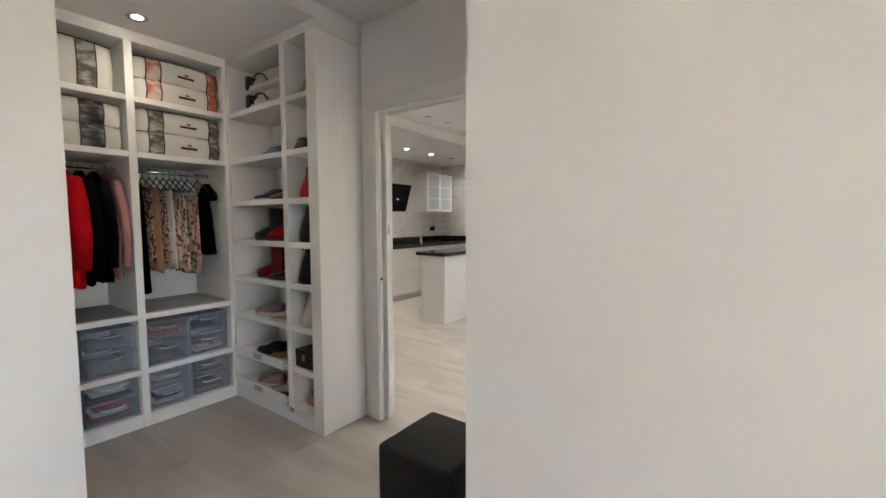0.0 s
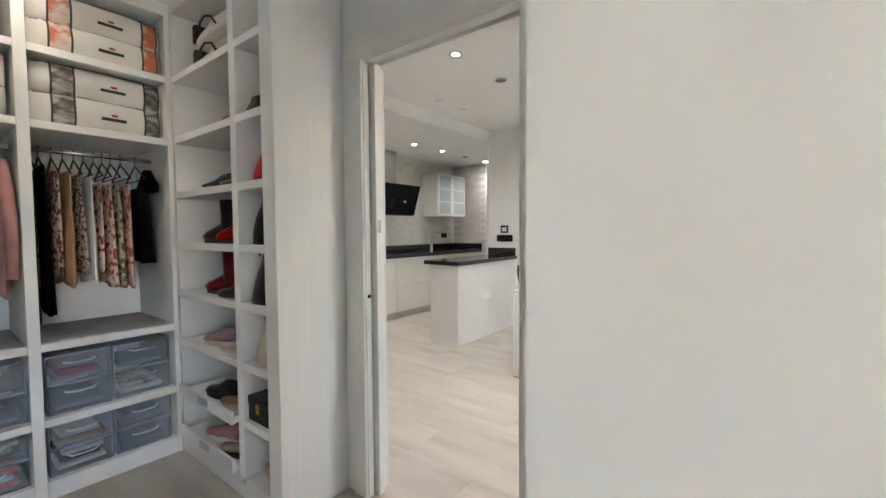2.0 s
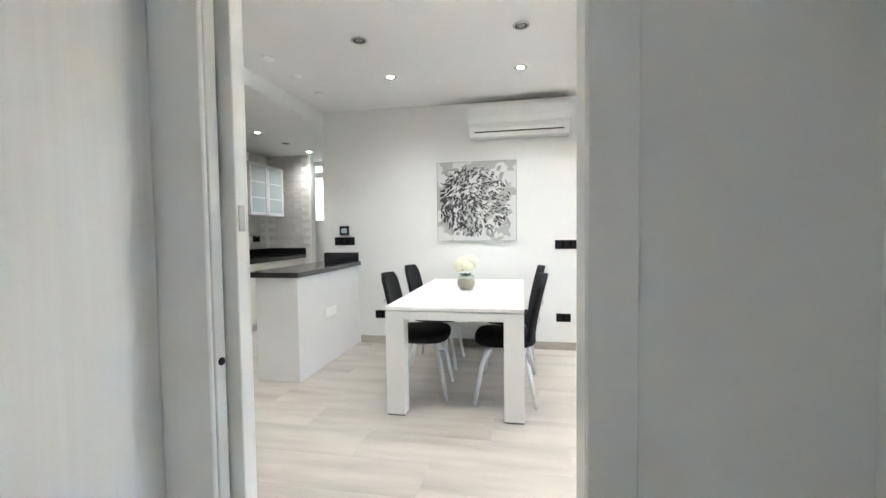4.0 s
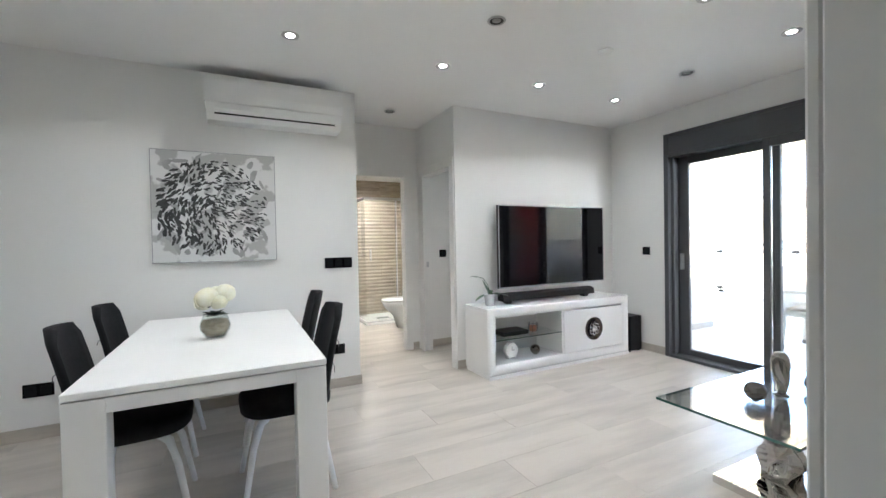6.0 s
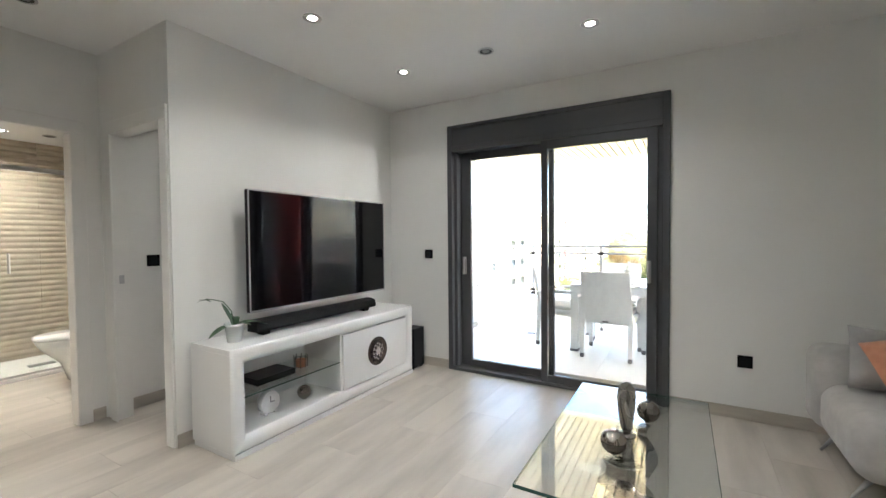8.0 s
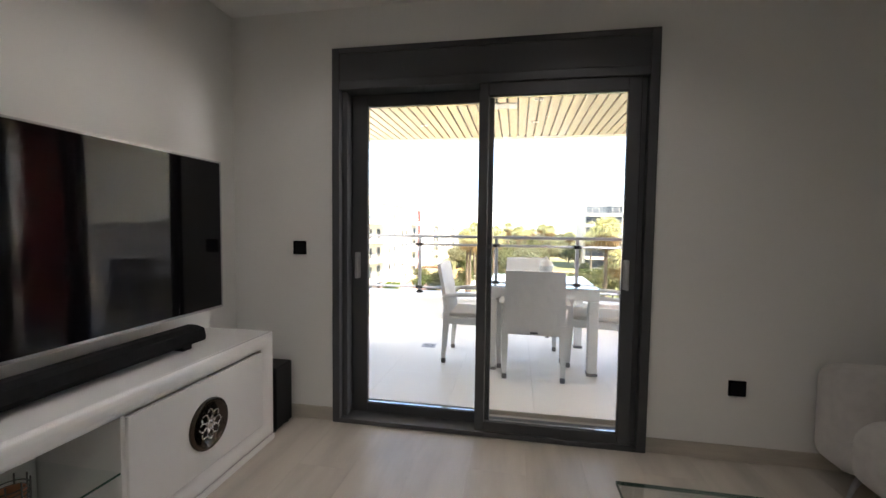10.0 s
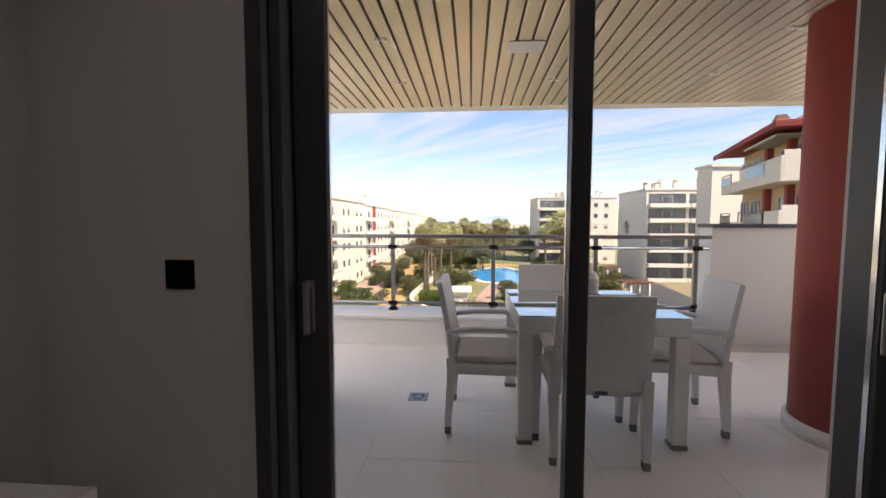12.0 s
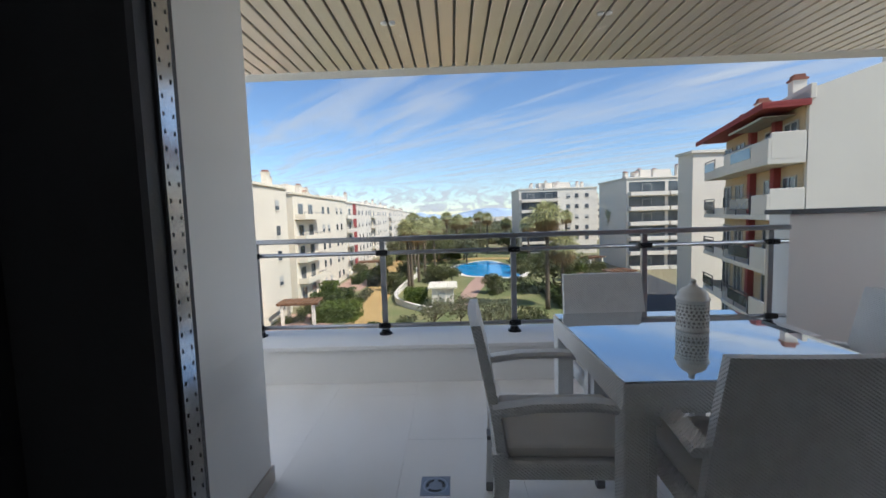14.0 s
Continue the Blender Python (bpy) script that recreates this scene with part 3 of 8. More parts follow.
part("logo", boxes(((1.79, 5.766, 0.788), (1.83, 5.768, 0.793))), M["alu"], tv, "small silver logo bar")

# sideboard
SX0, SX1, SY0, SY1, SZ = 0.746, 2.563, 5.460, 5.90, 0.645
sb = thing("tv_stand", "white lacquered low television stand with open niche and door", "tv stand", (1.66, 5.69, 0))
for nm, a, b in (("side_panel", (SX0, SY0 + 0.03, 0.03), (SX0 + 0.03, SY1, SZ - 0.03)), ("side_panel", (SX1 - 0.03, SY0 + 0.03, 0.03), (SX1, SY1, SZ - 0.03)), ("top_panel", (SX0, SY0 + 0.031, SZ - 0.03), (SX1, SY1, SZ)),
                 ("bottom_panel", (SX0 + 0.03, SY0 + 0.032, 0.09), (SX1 - 0.03, SY1, 0.118)), ("back_panel", (SX0 + 0.03, SY1 - 0.012, 0.118), (SX1 - 0.03, SY1 - 0.002, SZ - 0.03)), ("divider", (1.63, SY0 + 0.03, 0.118), (1.655, SY1 - 0.012, SZ - 0.03))):
    part(nm, boxes((a, b), bev=0.002), M["lacquer"], sb)
part("plinth", boxes(((SX0 + 0.001, SY0 + 0.002, 0.0), (SX1 - 0.001, SY1 - 0.02, 0.0298))), M["lacquer"], sb)
# convex moulded front border: four mitred lengths
prof = [(0.0, 0.03), (0.0, 0.012), (0.012, 0.003), (0.03, 0.0), (0.055, 0.003), (0.075, 0.014), (0.088, 0.03)]
bm = bmesh.new()
rings = []
for cx, cz, sx, sz in ((SX0, 0.03, 1, 1), (SX1, 0.03, -1, 1), (SX1, SZ, -1, -1), (SX0, SZ, 1, -1)):
    rings.append([Vector((cx + sx * u, SY0 + v, cz + sz * u)) for u, v in prof])
rings.append(rings[0])
loft(bm, rings, closed=False)
part("front_border", bm, M["lacquer"], sb, "rounded white front moulding", True)
sdoor = part("door", boxes(((1.645, SY0 + 0.012, 0.122), (2.468, SY0 + 0.03, SZ - 0.095)), bev=0.003), M["lacquer"], sb)
bm = bmesh.new()
def disc_y(bm, cx, y, cz, prof, n=28):
    """Turned shape about an axis along y."""
    loft(bm, [[Vector((cx + r * math.cos(2 * math.pi * i / n), y - d, cz + r * math.sin(2 * math.pi * i / n))) for i in range(n)] for r, d in prof])
disc_y(bm, 2.047, SY0 + 0.012, 0.335, [(0.120, 0.0), (0.120, 0.010), (0.113, 0.016), (0.100, 0.012), (0.098, 0.004), (0.001, 0.004)])
med = part("medallion", bm, M["medallion"], sdoor, "round pierced chrome medallion handle", True)
bm = bmesh.new()
for k in range(8):
    a = 2 * math.pi * k / 8
    pts = []
    for j in range(9):
        u = math.pi * j / 8
        rr, off = 0.02 + 0.074 * math.sin(u / 2) if j < 5 else 0.02 + 0.074 * math.sin((math.pi - u) / 2), 0.026 * math.sin(u) * (1 if j < 5 else 1)
        s = -1 if j < 4 else 1
        w = 0.020 * math.sin(u * 2 if j < 4 else math.pi - u * 2) if j != 4 else 0
        pts.append((2.047 + rr * math.cos(a) - s * abs(w) * math.sin(a), SY0 + 0.003, 0.335 + rr * math.sin(a) + s * abs(w) * math.cos(a)))
    tube(bm, pts, 0.0045, 6)
disc_y(bm, 2.047, SY0 + 0.008, 0.335, [(0.022, 0.0), (0.022, 0.006), (0.014, 0.010), (0.001, 0.011)], 16)
part("lattice", bm, M["mirror_steel"], med, "polished flower lattice", True)
part("shelf", boxes(((SX0 + 0.032, SY0 + 0.035, 0.338), (1.628, SY1 - 0.014, 0.346))), M["shelf_glass"], sb, "clear glass shelf")
part("shelf_edge", boxes(((SX0 + 0.032, SY0 + 0.0325, 0.338), (1.628, SY0 + 0.0345, 0.346))), M["glass_edge"], sb, "dark green glass edge")

# soundbar
sbar = thing("soundbar", "long black soundbar under the television", "soundbar", (1.63, 5.62, SZ))
bm = bmesh.new()
pr = [(-0.05, 0.0), (-0.055, 0.02), (-0.045, 0.062), (0.0, 0.075), (0.05, 0.075), (0.05, 0.0)]
loft(bm, [[Vector((x, 5.695 + a, SZ + 0.028 + b)) for a, b in pr] for x in (1.035, 1.04, 2.235, 2.24)])
part("body", bm, M["black_fabric"], sbar)
for x in (1.12, 2.14):
    part("foot", boxes(((x - 0.03, 5.66, SZ), (x + 0.03, 5.73, SZ + 0.029)), bev=0.004), M["black_plastic"], sbar)
bm = box(bmesh.new(), (2.615, 5.485, 0.012), (2.80, 5.86, 0.40), 0.01, 2)
sw = thing("subwoofer", "black box subwoofer on the floor beside the stand", "speaker", (2.71, 5.67, 0))
part("cabinet", bm, M["black_plastic"], sw)
for a in (2.63, 2.77):
    for b in (5.51, 5.83):
        bm = bmesh.new()
        lathe(bm, (a, b, 0), [(0.014, 0), (0.016, 0.012)], 10)
        part("foot", bm, M["black_plastic"], sw)

# air conditioner
ac = thing("air_conditioner", "white wall-mounted split air conditioner", "air conditioner", (-0.96, 5.99, 2.38))
bm = bmesh.new()
pr = [(5.985, 2.545), (5.80, 2.545), (5.785, 2.535), (5.778, 2.50), (5.776, 2.40), (5.782, 2.335), (5.985, 2.335)]
loft(bm, [[Vector((x, a, b)) for a, b in pr] for x in (-1.465, -1.455, -0.465, -0.455)])
part("front_panel", bm, M["ac"], ac)
bm = bmesh.new()
pr = [(5.985, 2.334), (5.786, 2.334), (5.79, 2.30), (5.81, 2.25), (5.845, 2.215), (5.985, 2.215)]
loft(bm, [[Vector((x, a, b)) for a, b in pr] for x in (-1.452, -0.468)])
part("lower_body", bm, M["ac"], ac)
bm = bmesh.new()
pr = [(5.782, 2.325), (5.784, 2.29), (5.796, 2.262), (5.805, 2.262), (5.80, 2.325)]
loft(bm, [[Vector((x, a, b)) for a, b in pr] for x in (-1.40, -0.52)])
part("flap", bm, M["ac"], ac)
part("outlet", boxes(((-1.40, 5.80, 2.252), (-0.52, 5.83, 2.262))), M["black_plastic"], ac, "dark air slot")

# painting
pt = thing("painting", "unframed black and white abstract canvas with dark marks", "painting", (-1.40, 5.97, 1.57))
part("canvas", boxes(((-1.829, 5.957, 1.15), (-0.985, 5.988, 1.992)), bev=0.002), None or M["wall"], pt)

# switches and sockets
def plate(name, label, a, b, normal, kind="light switch", group="black switch plates", keys=1):
    c = [(u + v) / 2 for u, v in zip(a, b)]
    o = thing(name, label, kind, c, group=group)
    part("plate", boxes((a, b), bev=0.002), M["black_glass"], o)
    ax = 0 if abs(b[0] - a[0]) > abs(b[1] - a[1]) else 1
    for k in range(keys):
        lo = [lerp(a[i], b[i], 0.12) for i in range(3)]
        hi = [lerp(a[i], b[i], 0.88) for i in range(3)]
        w = (b[ax] - a[ax]) / keys
        lo[ax], hi[ax] = a[ax] + k * w + abs(w) * 0.12, a[ax] + (k + 1) * w - abs(w) * 0.12
        d = 1 - ax
        face = min(a[d], b[d]) if normal < 0 else max(a[d], b[d])
        lo[d], hi[d] = (face - 0.0025, face - 0.0002) if normal < 0 else (face + 0.0002, face + 0.0025)
        part("rocker", boxes((lo, hi), bev=0.0008), M["black_plastic"], o)
    return o


plate("switch_plate", "black glass triple light switch", (-0.595, 5.979, 1.058), (-0.358, 5.989, 1.150), -1, keys=3)
plate("socket_plate", "black double wall socket", (-0.584, 5.979, 0.298), (-0.438, 5.989, 0.384), -1, "socket", "black socket plates", 2)
plate("socket_plate", "black double wall socket", (-2.565, 5.979, 0.286), (-2.405, 5.989, 0.374), -1, "socket", "black socket plates", 2)
plate("switch_plate", "black glass triple light switch", (-3.04, 5.979, 1.113), (-2.80, 5.989, 1.203), -1, keys=3)
plate("switch_plate", "black glass light switch", (2.8405, 5.404, 1.083), (2.8495, 5.494, 1.171), -1)
plate("socket_plate", "black square wall socket", (2.8405, 2.81, 0.364), (2.8495, 2.898, 0.450), -1, "socket", "black socket plates")
plate("switch_plate", "black glass triple light switch by the door", (-0.3625, 1.69, 1.075), (-0.3535, 1.95, 1.168), -1, keys=3)
plate("switch_plate", "black glass light switch", (0.94, 6.8495, 1.085), (1.03, 6.8590, 1.175), -1)
th = thing("thermostat", "small black wall thermostat with grey display", "thermostat", (-2.92, 5.985, 1.28))
part("body", boxes(((-2.975, 5.972, 1.228), (-2.865, 5.989, 1.33)), bev=0.003), M["black_plastic"], th)
part("display", boxes(((-2.955, 5.9705, 1.25), (-2.885, 5.9718, 1.305))), M["frost"], th, "grey display")

# dining table
dt = thing("dining_table", "white lacquered rectangular dining table", "table", (-1.385, 5.05, 0))
TX0, TX1, TY0, TY1 = -1.85, -0.92, 4.225, 5.87
part("tabletop", boxes(((TX0, TY0, 0.722), (TX1, TY1, 0.75)), bev=0.003), M["table_white"], dt)
part("apron", boxes(((TX0 + 0.13, TY0 + 0.004, 0.66), (TX1 - 0.13, TY0 + 0.03, 0.718)), ((TX0 + 0.13, TY1 - 0.03, 0.66), (TX1 - 0.13, TY1 - 0.004, 0.718)), ((TX0 + 0.004, TY0 + 0.105, 0.66), (TX0 + 0.03, TY1 - 0.105, 0.718)), ((TX1 - 0.03, TY0 + 0.105, 0.66), (TX1 - 0.004, TY1 - 0.105, 0.718)), bev=0.002), M["table_white"], dt)
# dark colour here carries the shadow of the gap under the top
part("underframe", boxes(((TX0 + 0.03, TY0 + 0.03, 0.70), (TX1 - 0.03, TY1 - 0.03, 0.7215))), M["frame"], dt)
for x in (TX0 + 0.002, TX1 - 0.132):
    for y in (TY0 + 0.002, TY1 - 0.102):
        lg = part("leg", boxes(((x, y, 0.006), (x + 0.13, y + 0.10, 0.717)), bev=0.003), M["table_white"], dt)
        part("glide", boxes(((x + 0.004, y + 0.004, 0), (x + 0.126, y + 0.096, 0.006))), M["black_plastic"], lg)

# dining chairs: padded black shell on splayed white legs; built facing +x
def dining_chair():
    o = thing("dining_chair", "black upholstered dining chair with splayed white legs", "chair", group="chairs round the dining table")
    bm = bmesh.new()
    loft(bm, [ring((0.02, 0, 0), 0.205, 0.205, 24, z, 3.4) for z in (0.425,)] + [ring((0.02, 0, 0), 0.222, 0.222, 24, 0.44, 3.4), ring((0.02, 0, 0), 0.225, 0.225, 24, 0.475, 3.4), ring((0.02, 0, 0), 0.21, 0.21, 24, 0.495, 3.4)])
    part("seat", bm, M["black_fabric"], o, smooth=True)
    bm = bmesh.new()
    rows = []
    for k in range(9):
        t = k / 8
        z = 0.47 + 0.46 * t
        x = -0.185 - 0.095 * t ** 1.3
        w = 0.205 * (1 - 0.12 * t) * (1.0 if t < 0.85 else math.sqrt(max(0.05, 1 - ((t - 0.85) / 0.17) ** 2)) ** 0.6)
        rows.append([Vector((x - 0.028 * (1 - abs(2 * j / 10 - 1) ** 4) * 0.6 + 0.03 * abs(2 * j / 10 - 1) ** 2, w * (2 * j / 10 - 1), z)) for j in range(11)]
                    + [Vector((x + 0.022 + 0.03 * abs(2 * j / 10 - 1) ** 2, w * (2 * j / 10 - 1) * 0.985, z)) for j in range(10, -1, -1)])
    loft(bm, rows)
    bk = part("backrest", bm, M["black_fabric"], o, smooth=True)
    bm = bmesh.new()
    for z, x in ((0.60, -0.214), (0.73, -0.240)):
        tube(bm, [(x + 0.022 + 0.03 * abs(u) ** 2 + 0.002, 0.19 * u, z) for u in (-1, -0.5, 0, 0.5, 1)], 0.0022, 5)
        tube(bm, [(x - 0.020 + 0.03 * abs(u) ** 2, 0.19 * u, z) for u in (-1, -0.5, 0, 0.5, 1)], 0.0022, 5)
    part("stitching", bm, M["black_plastic"], bk, "quilted seam")
    for sx in (1, -1):
        for sy in (1, -1):
            bm = bmesh.new()
            tube(bm, [(0.02 + sx * 0.07, sy * 0.06, 0.405), (0.02 + sx * 0.13, sy * 0.12, 0.375), (0.02 + sx * 0.165, sy * 0.165, 0.28), (0.02 + sx * 0.215, sy * 0.205, 0.0)], 0.022, 10, 0.013)
            part("leg", bm, M["white_metal"], o, smooth=True)
    bm = box(bmesh.new(), (-0.10, -0.10, 0.395), (0.14, 0.10, 0.424), 0.004)
    part("seat_frame", bm, M["white_metal"], o)
    return o


ch = dining_chair()
ch.matrix_basis = pose(-1.73, 4.70, 0, 0, 0, 3)
copy_thing(ch, pose(-1.75, 5.42, 0, 0, 0, -2))
copy_thing(ch, pose(-1.04, 4.68, 0, 0, 0, 181))
copy_thing(ch, pose(-1.02, 5.40, 0, 0, 0, 178))

# coffee table
ct = thing("coffee_table", "low clear glass coffee table on sculpted chrome base", "coffee table", (1.2, 3.42, 0))
g = part("tabletop", boxes(((0.642, 3.117, 0.438), (1.763, 3.723, 0.45))), M["table_glass"], ct, "clear glass top")
part("glass_rim", boxes(((0.640, 3.115, 0.438), (0.6418, 3.725, 0.45)), ((1.7632, 3.115, 0.438), (1.765, 3.725, 0.45)), ((0.6418, 3.115, 0.438), (1.7632, 3.1168, 0.45)), ((0.6418, 3.7232, 0.438), (1.7632, 3.725, 0.45))), M["glass_edge"], ct, "dark green glass edge")
part("base_plate", boxes(((0.90, 3.24, 0), (1.50, 3.60, 0.045)), bev=0.004), M["mirror_steel"], ct, "mirror-polished base plate")
def blade(x0, flip):
    bm = bmesh.new()
    rows = []
    for k in range(15):
        t = k / 14
        z = 0.046 + 0.391 * t
        x = x0 + flip * (0.085 * math.sin(t * math.pi * 1.5 + 0.3))
        w = 0.055 + 0.05 * math.sin(t * math.pi * 2.2) ** 2
        rows.append([Vector((x - 0.018, 3.42 - w, z)), Vector((x + 0.018, 3.42 - w * 0.8, z)), Vector((x + 0.026, 3.42, z)), Vector((x + 0.018, 3.42 + w * 0.8, z)), Vector((x - 0.018, 3.42 + w, z)), Vector((x - 0.026, 3.42, z))])
    return loft(bm, rows)
part("support", blade(1.09, 1), M["chrome"], ct, "curved chrome support", True)
part("support", blade(1.31, -1), M["chrome"], ct, "curved chrome support", True)
for nm, c, r in (("sculpture_ball", (1.015, 3.455, 0.45), 0.049), ("sculpture_ball", (1.385, 3.36, 0.45), 0.049)):
    bm = bmesh.new()
    lathe(bm, c, [(0.012, 0.0)] + [(r * math.sin(math.pi * k / 14), r * (1 - 0.94 * math.cos(math.pi * k / 14)) - 0.0035 * 0) for k in range(2, 14)] + [(0.006, 2 * r * 0.955)], 28)
    solo(nm, bm, M["ball"], "round brown metallic decorative ball on the coffee table", "decoration", c, True, "metallic table decorations")
bm = bmesh.new()
rows = []
for k in range(41):
    t = 2 * math.pi * k / 40
    c = Vector((1.20 + 0.012 * math.sin(t) * (1 - 0.3 * math.cos(t)) + 0.010 * math.cos(t), 3.43 - 0.010 * math.sin(t) + 0.008 * math.sin(2 * t), 0.562 - 0.090 * math.cos(t)))
    d = Vector((0.012 * math.cos(t), -0.010 * math.cos(t) + 0.016 * math.cos(2 * t), 0.090 * math.sin(t))).normalized()
    a = d.cross(Vector((0.6, 0.8, 0.02))).normalized()
    b = d.cross(a)
    r = 0.023 + 0.006 * math.sin(t * 1.5) ** 2
    rows.append([c + a * r * math.cos(u) + b * r * 0.75 * math.sin(u) for u in [2 * math.pi * i / 12 for i in range(12)]])
loft(bm, rows, caps=False)
lathe(bm, (1.20, 3.43, 0.45), [(0.036, 0.0), (0.036, 0.006), (0.02, 0.016)], 20)
solo("sculpture", bm, M["chrome"], "tall twisted dark chrome loop sculpture on the coffee table", "sculpture", (1.2, 3.43, 0.45), True)

# sofa
sf = thing("sofa", "pale grey fabric sofa with rounded seat", "sofa", (2.36, 2.08, 0))
def soft(bm, a, b, r, seg=4):
    return box(bm, a, b, r, seg)
part("seat", soft(bmesh.new(), (1.93, 1.63, 0.105), (2.60, 2.53, 0.43), 0.11, 6), M["sofa"], sf, smooth=True)
part("backrest", soft(bmesh.new(), (2.50, 1.62, 0.13), (2.77, 2.56, 0.625), 0.085, 6), M["sofa"], sf, smooth=True)
bm = bmesh.new()
for y in (2.08,):
    tube(bm, [(1.935, y, 0.20), (1.95, y, 0.40), (1.99, y, 0.428), (2.48, y, 0.432)], 0.004, 6)
part("seam", bm, M["cushion_grey"], sf, "seat seam")
for x in (2.08, 2.60):
    for y in (1.72, 2.44):
        bm = bmesh.new()
        tube(bm, [(x, y - 0.02, 0.115), (x - 0.01, y + 0.02, 0.06), (x - 0.05, y + 0.075, 0.008)], 0.017, 8, 0.007)
        part("leg", bm, M["steel"], sf, "chrome leg", True)
def cushion(name, m, label, mt, s=0.44):
    bm = bmesh.new()
    n = 12
    top, bot = [], []
    for i in range(n + 1):
        for j in range(n + 1):
            u, v = 2 * i / n - 1, 2 * j / n - 1
            h = 0.075 * max(0, (1 - u ** 4) * (1 - v ** 4)) ** 0.55
            k = 1 - 0.06 * (1 - abs(u * v))
            h += 0.006 * noise.noise(Vector((u * 2.2, v * 2.2, s * 9)))
            top.append(bm.verts.new((u * s / 2 * (1 - 0.05 * (1 - v * v)), v * s / 2 * (1 - 0.05 * (1 - u * u)), h)))
            bot.append(bm.verts.new((u * s / 2 * (1 - 0.05 * (1 - v * v)), v * s / 2 * (1 - 0.05 * (1 - u * u)), -h)))
    for i in range(n):
        for j in range(n):
            q = [i * (n + 1) + j, (i + 1) * (n + 1) + j, (i + 1) * (n + 1) + j + 1, i * (n + 1) + j + 1]
            bm.faces.new([top[k] for k in q])
            bm.faces.new([bot[k] for k in q[::-1]])
    bmesh.ops.remove_doubles(bm, verts=bm.verts, dist=0.0008)
    ob = part(name, bm, mt, None, "", True)
    ob.matrix_basis = m
    WORLD[ob] = Vector((0, 0, 0))
    return tagged(ob, label, "cushion", "sofa cushions")
cushion("cushion", pose(2.43, 2.27, 0.605, 74, 4, -86), "square grey scatter cushion leaning on the sofa", M["cushion_grey"], 0.34)
cushion("cushion", pose(2.25, 2.18, 0.60, 64, -16, -78), "square salmon pink scatter cushion leaning on the sofa", M["cushion_orange"], 0.40)

# ---------------- dressing room ----------------
M["bag_white"] = material("off_white_storage_cloth", (0.72, 0.69, 0.64), 0.7, color2=(0.64, 0.61, 0.56), scale=6, bump=0.6, bump_scale=14)
M["bag_trim"] = material("dark_piping", (0.03, 0.028, 0.027), 0.6)
M["bag_window"] = material("clear_vinyl_over_linen", (0.46, 0.42, 0.37), 0.06, color2=(0.13, 0.12, 0.115), scale=14, stretch=(1, 1, 2.5), bump=1.0, bump_scale=16, coat=1.0, lo=0.42, hi=0.6)
# pale patches are glints on the crinkled vinyl, put into the colour
M["bag_window_dark"] = material("dark_cloth_under_vinyl_with_glints", (0.05, 0.047, 0.045), 0.06, color2=(0.22, 0.21, 0.20), scale=13, stretch=(1, 1, 2.5), bump=1.0, bump_scale=16, coat=1.0, lo=0.5, hi=0.7)
M["logo_red"] = material("red_print", (0.45, 0.03, 0.05), 0.7)
M["bag_window_red"] = material("clear_vinyl_over_salmon", (0.58, 0.17, 0.09), 0.06, color2=(0.66, 0.50, 0.42), scale=12, bump=1.0, bump_scale=16, coat=1.0, lo=0.45, hi=0.55)
M["drawer_plastic"] = material("smoky_clear_plastic", (0.46, 0.51, 0.60), 0.3, color2=(0.40, 0.45, 0.54), scale=4, alpha=0.24)
M["drawer_frame"] = material("grey_translucent_plastic", (0.58, 0.62, 0.70), 0.3, color2=(0.52, 0.56, 0.64), scale=5, alpha=0.5)
M["rod"] = material("chrome_rod", (0.7, 0.7, 0.7), 0.12, metal=1.0)
M["hanger"] = material("black_hanger", (0.02, 0.02, 0.02), 0.4)


def cloth(name, color, color2, scale=12, bump=0.35, bump_scale=120, rough=0.9, spec=0.05, **kw):
    return material(name, color, rough, spec=spec, color2=color2, scale=scale, bump=bump, bump_scale=bump_scale, **kw)


C = {
    "red": cloth("red_wool", (0.52, 0.008, 0.014), (0.42, 0.006, 0.010)),
    "black": cloth("black_cloth", (0.003, 0.003, 0.0035), (0.006, 0.006, 0.007)),
    "navy": cloth("dark_quilted_nylon", (0.003, 0.003, 0.004), (0.005, 0.005, 0.007), rough=0.7),
    "pink": cloth("dusty_pink_nylon", (0.48, 0.24, 0.22), (0.42, 0.20, 0.185), rough=0.5),
    "tan": cloth("tan_linen", (0.50, 0.29, 0.17), (0.44, 0.25, 0.145)),
    "floral": cloth("floral_print", (0.70, 0.60, 0.50), (0.40, 0.08, 0.06), scale=32, lo=0.52, hi=0.56),
    "floral2": cloth("pink_floral_print", (0.62, 0.36, 0.31), (0.30, 0.09, 0.07), scale=28, lo=0.5, hi=0.58),
    "white": cloth("white_cotton", (0.74, 0.72, 0.69), (0.66, 0.64, 0.61)),
    "dotted": cloth("brown_dotted_print", (0.62, 0.48, 0.40), (0.16, 0.06, 0.045), scale=46, lo=0.5, hi=0.54),
    "camo": cloth("olive_print", (0.14, 0.12, 0.06), (0.04, 0.035, 0.02), scale=22, lo=0.48, hi=0.54),
    "slate": cloth("slate_blue_cloth", (0.24, 0.27, 0.33), (0.19, 0.215, 0.27)),
    "green_floral": cloth("green_floral_print", (0.55, 0.46, 0.34), (0.12, 0.14, 0.06), scale=26, lo=0.5, hi=0.55),
}

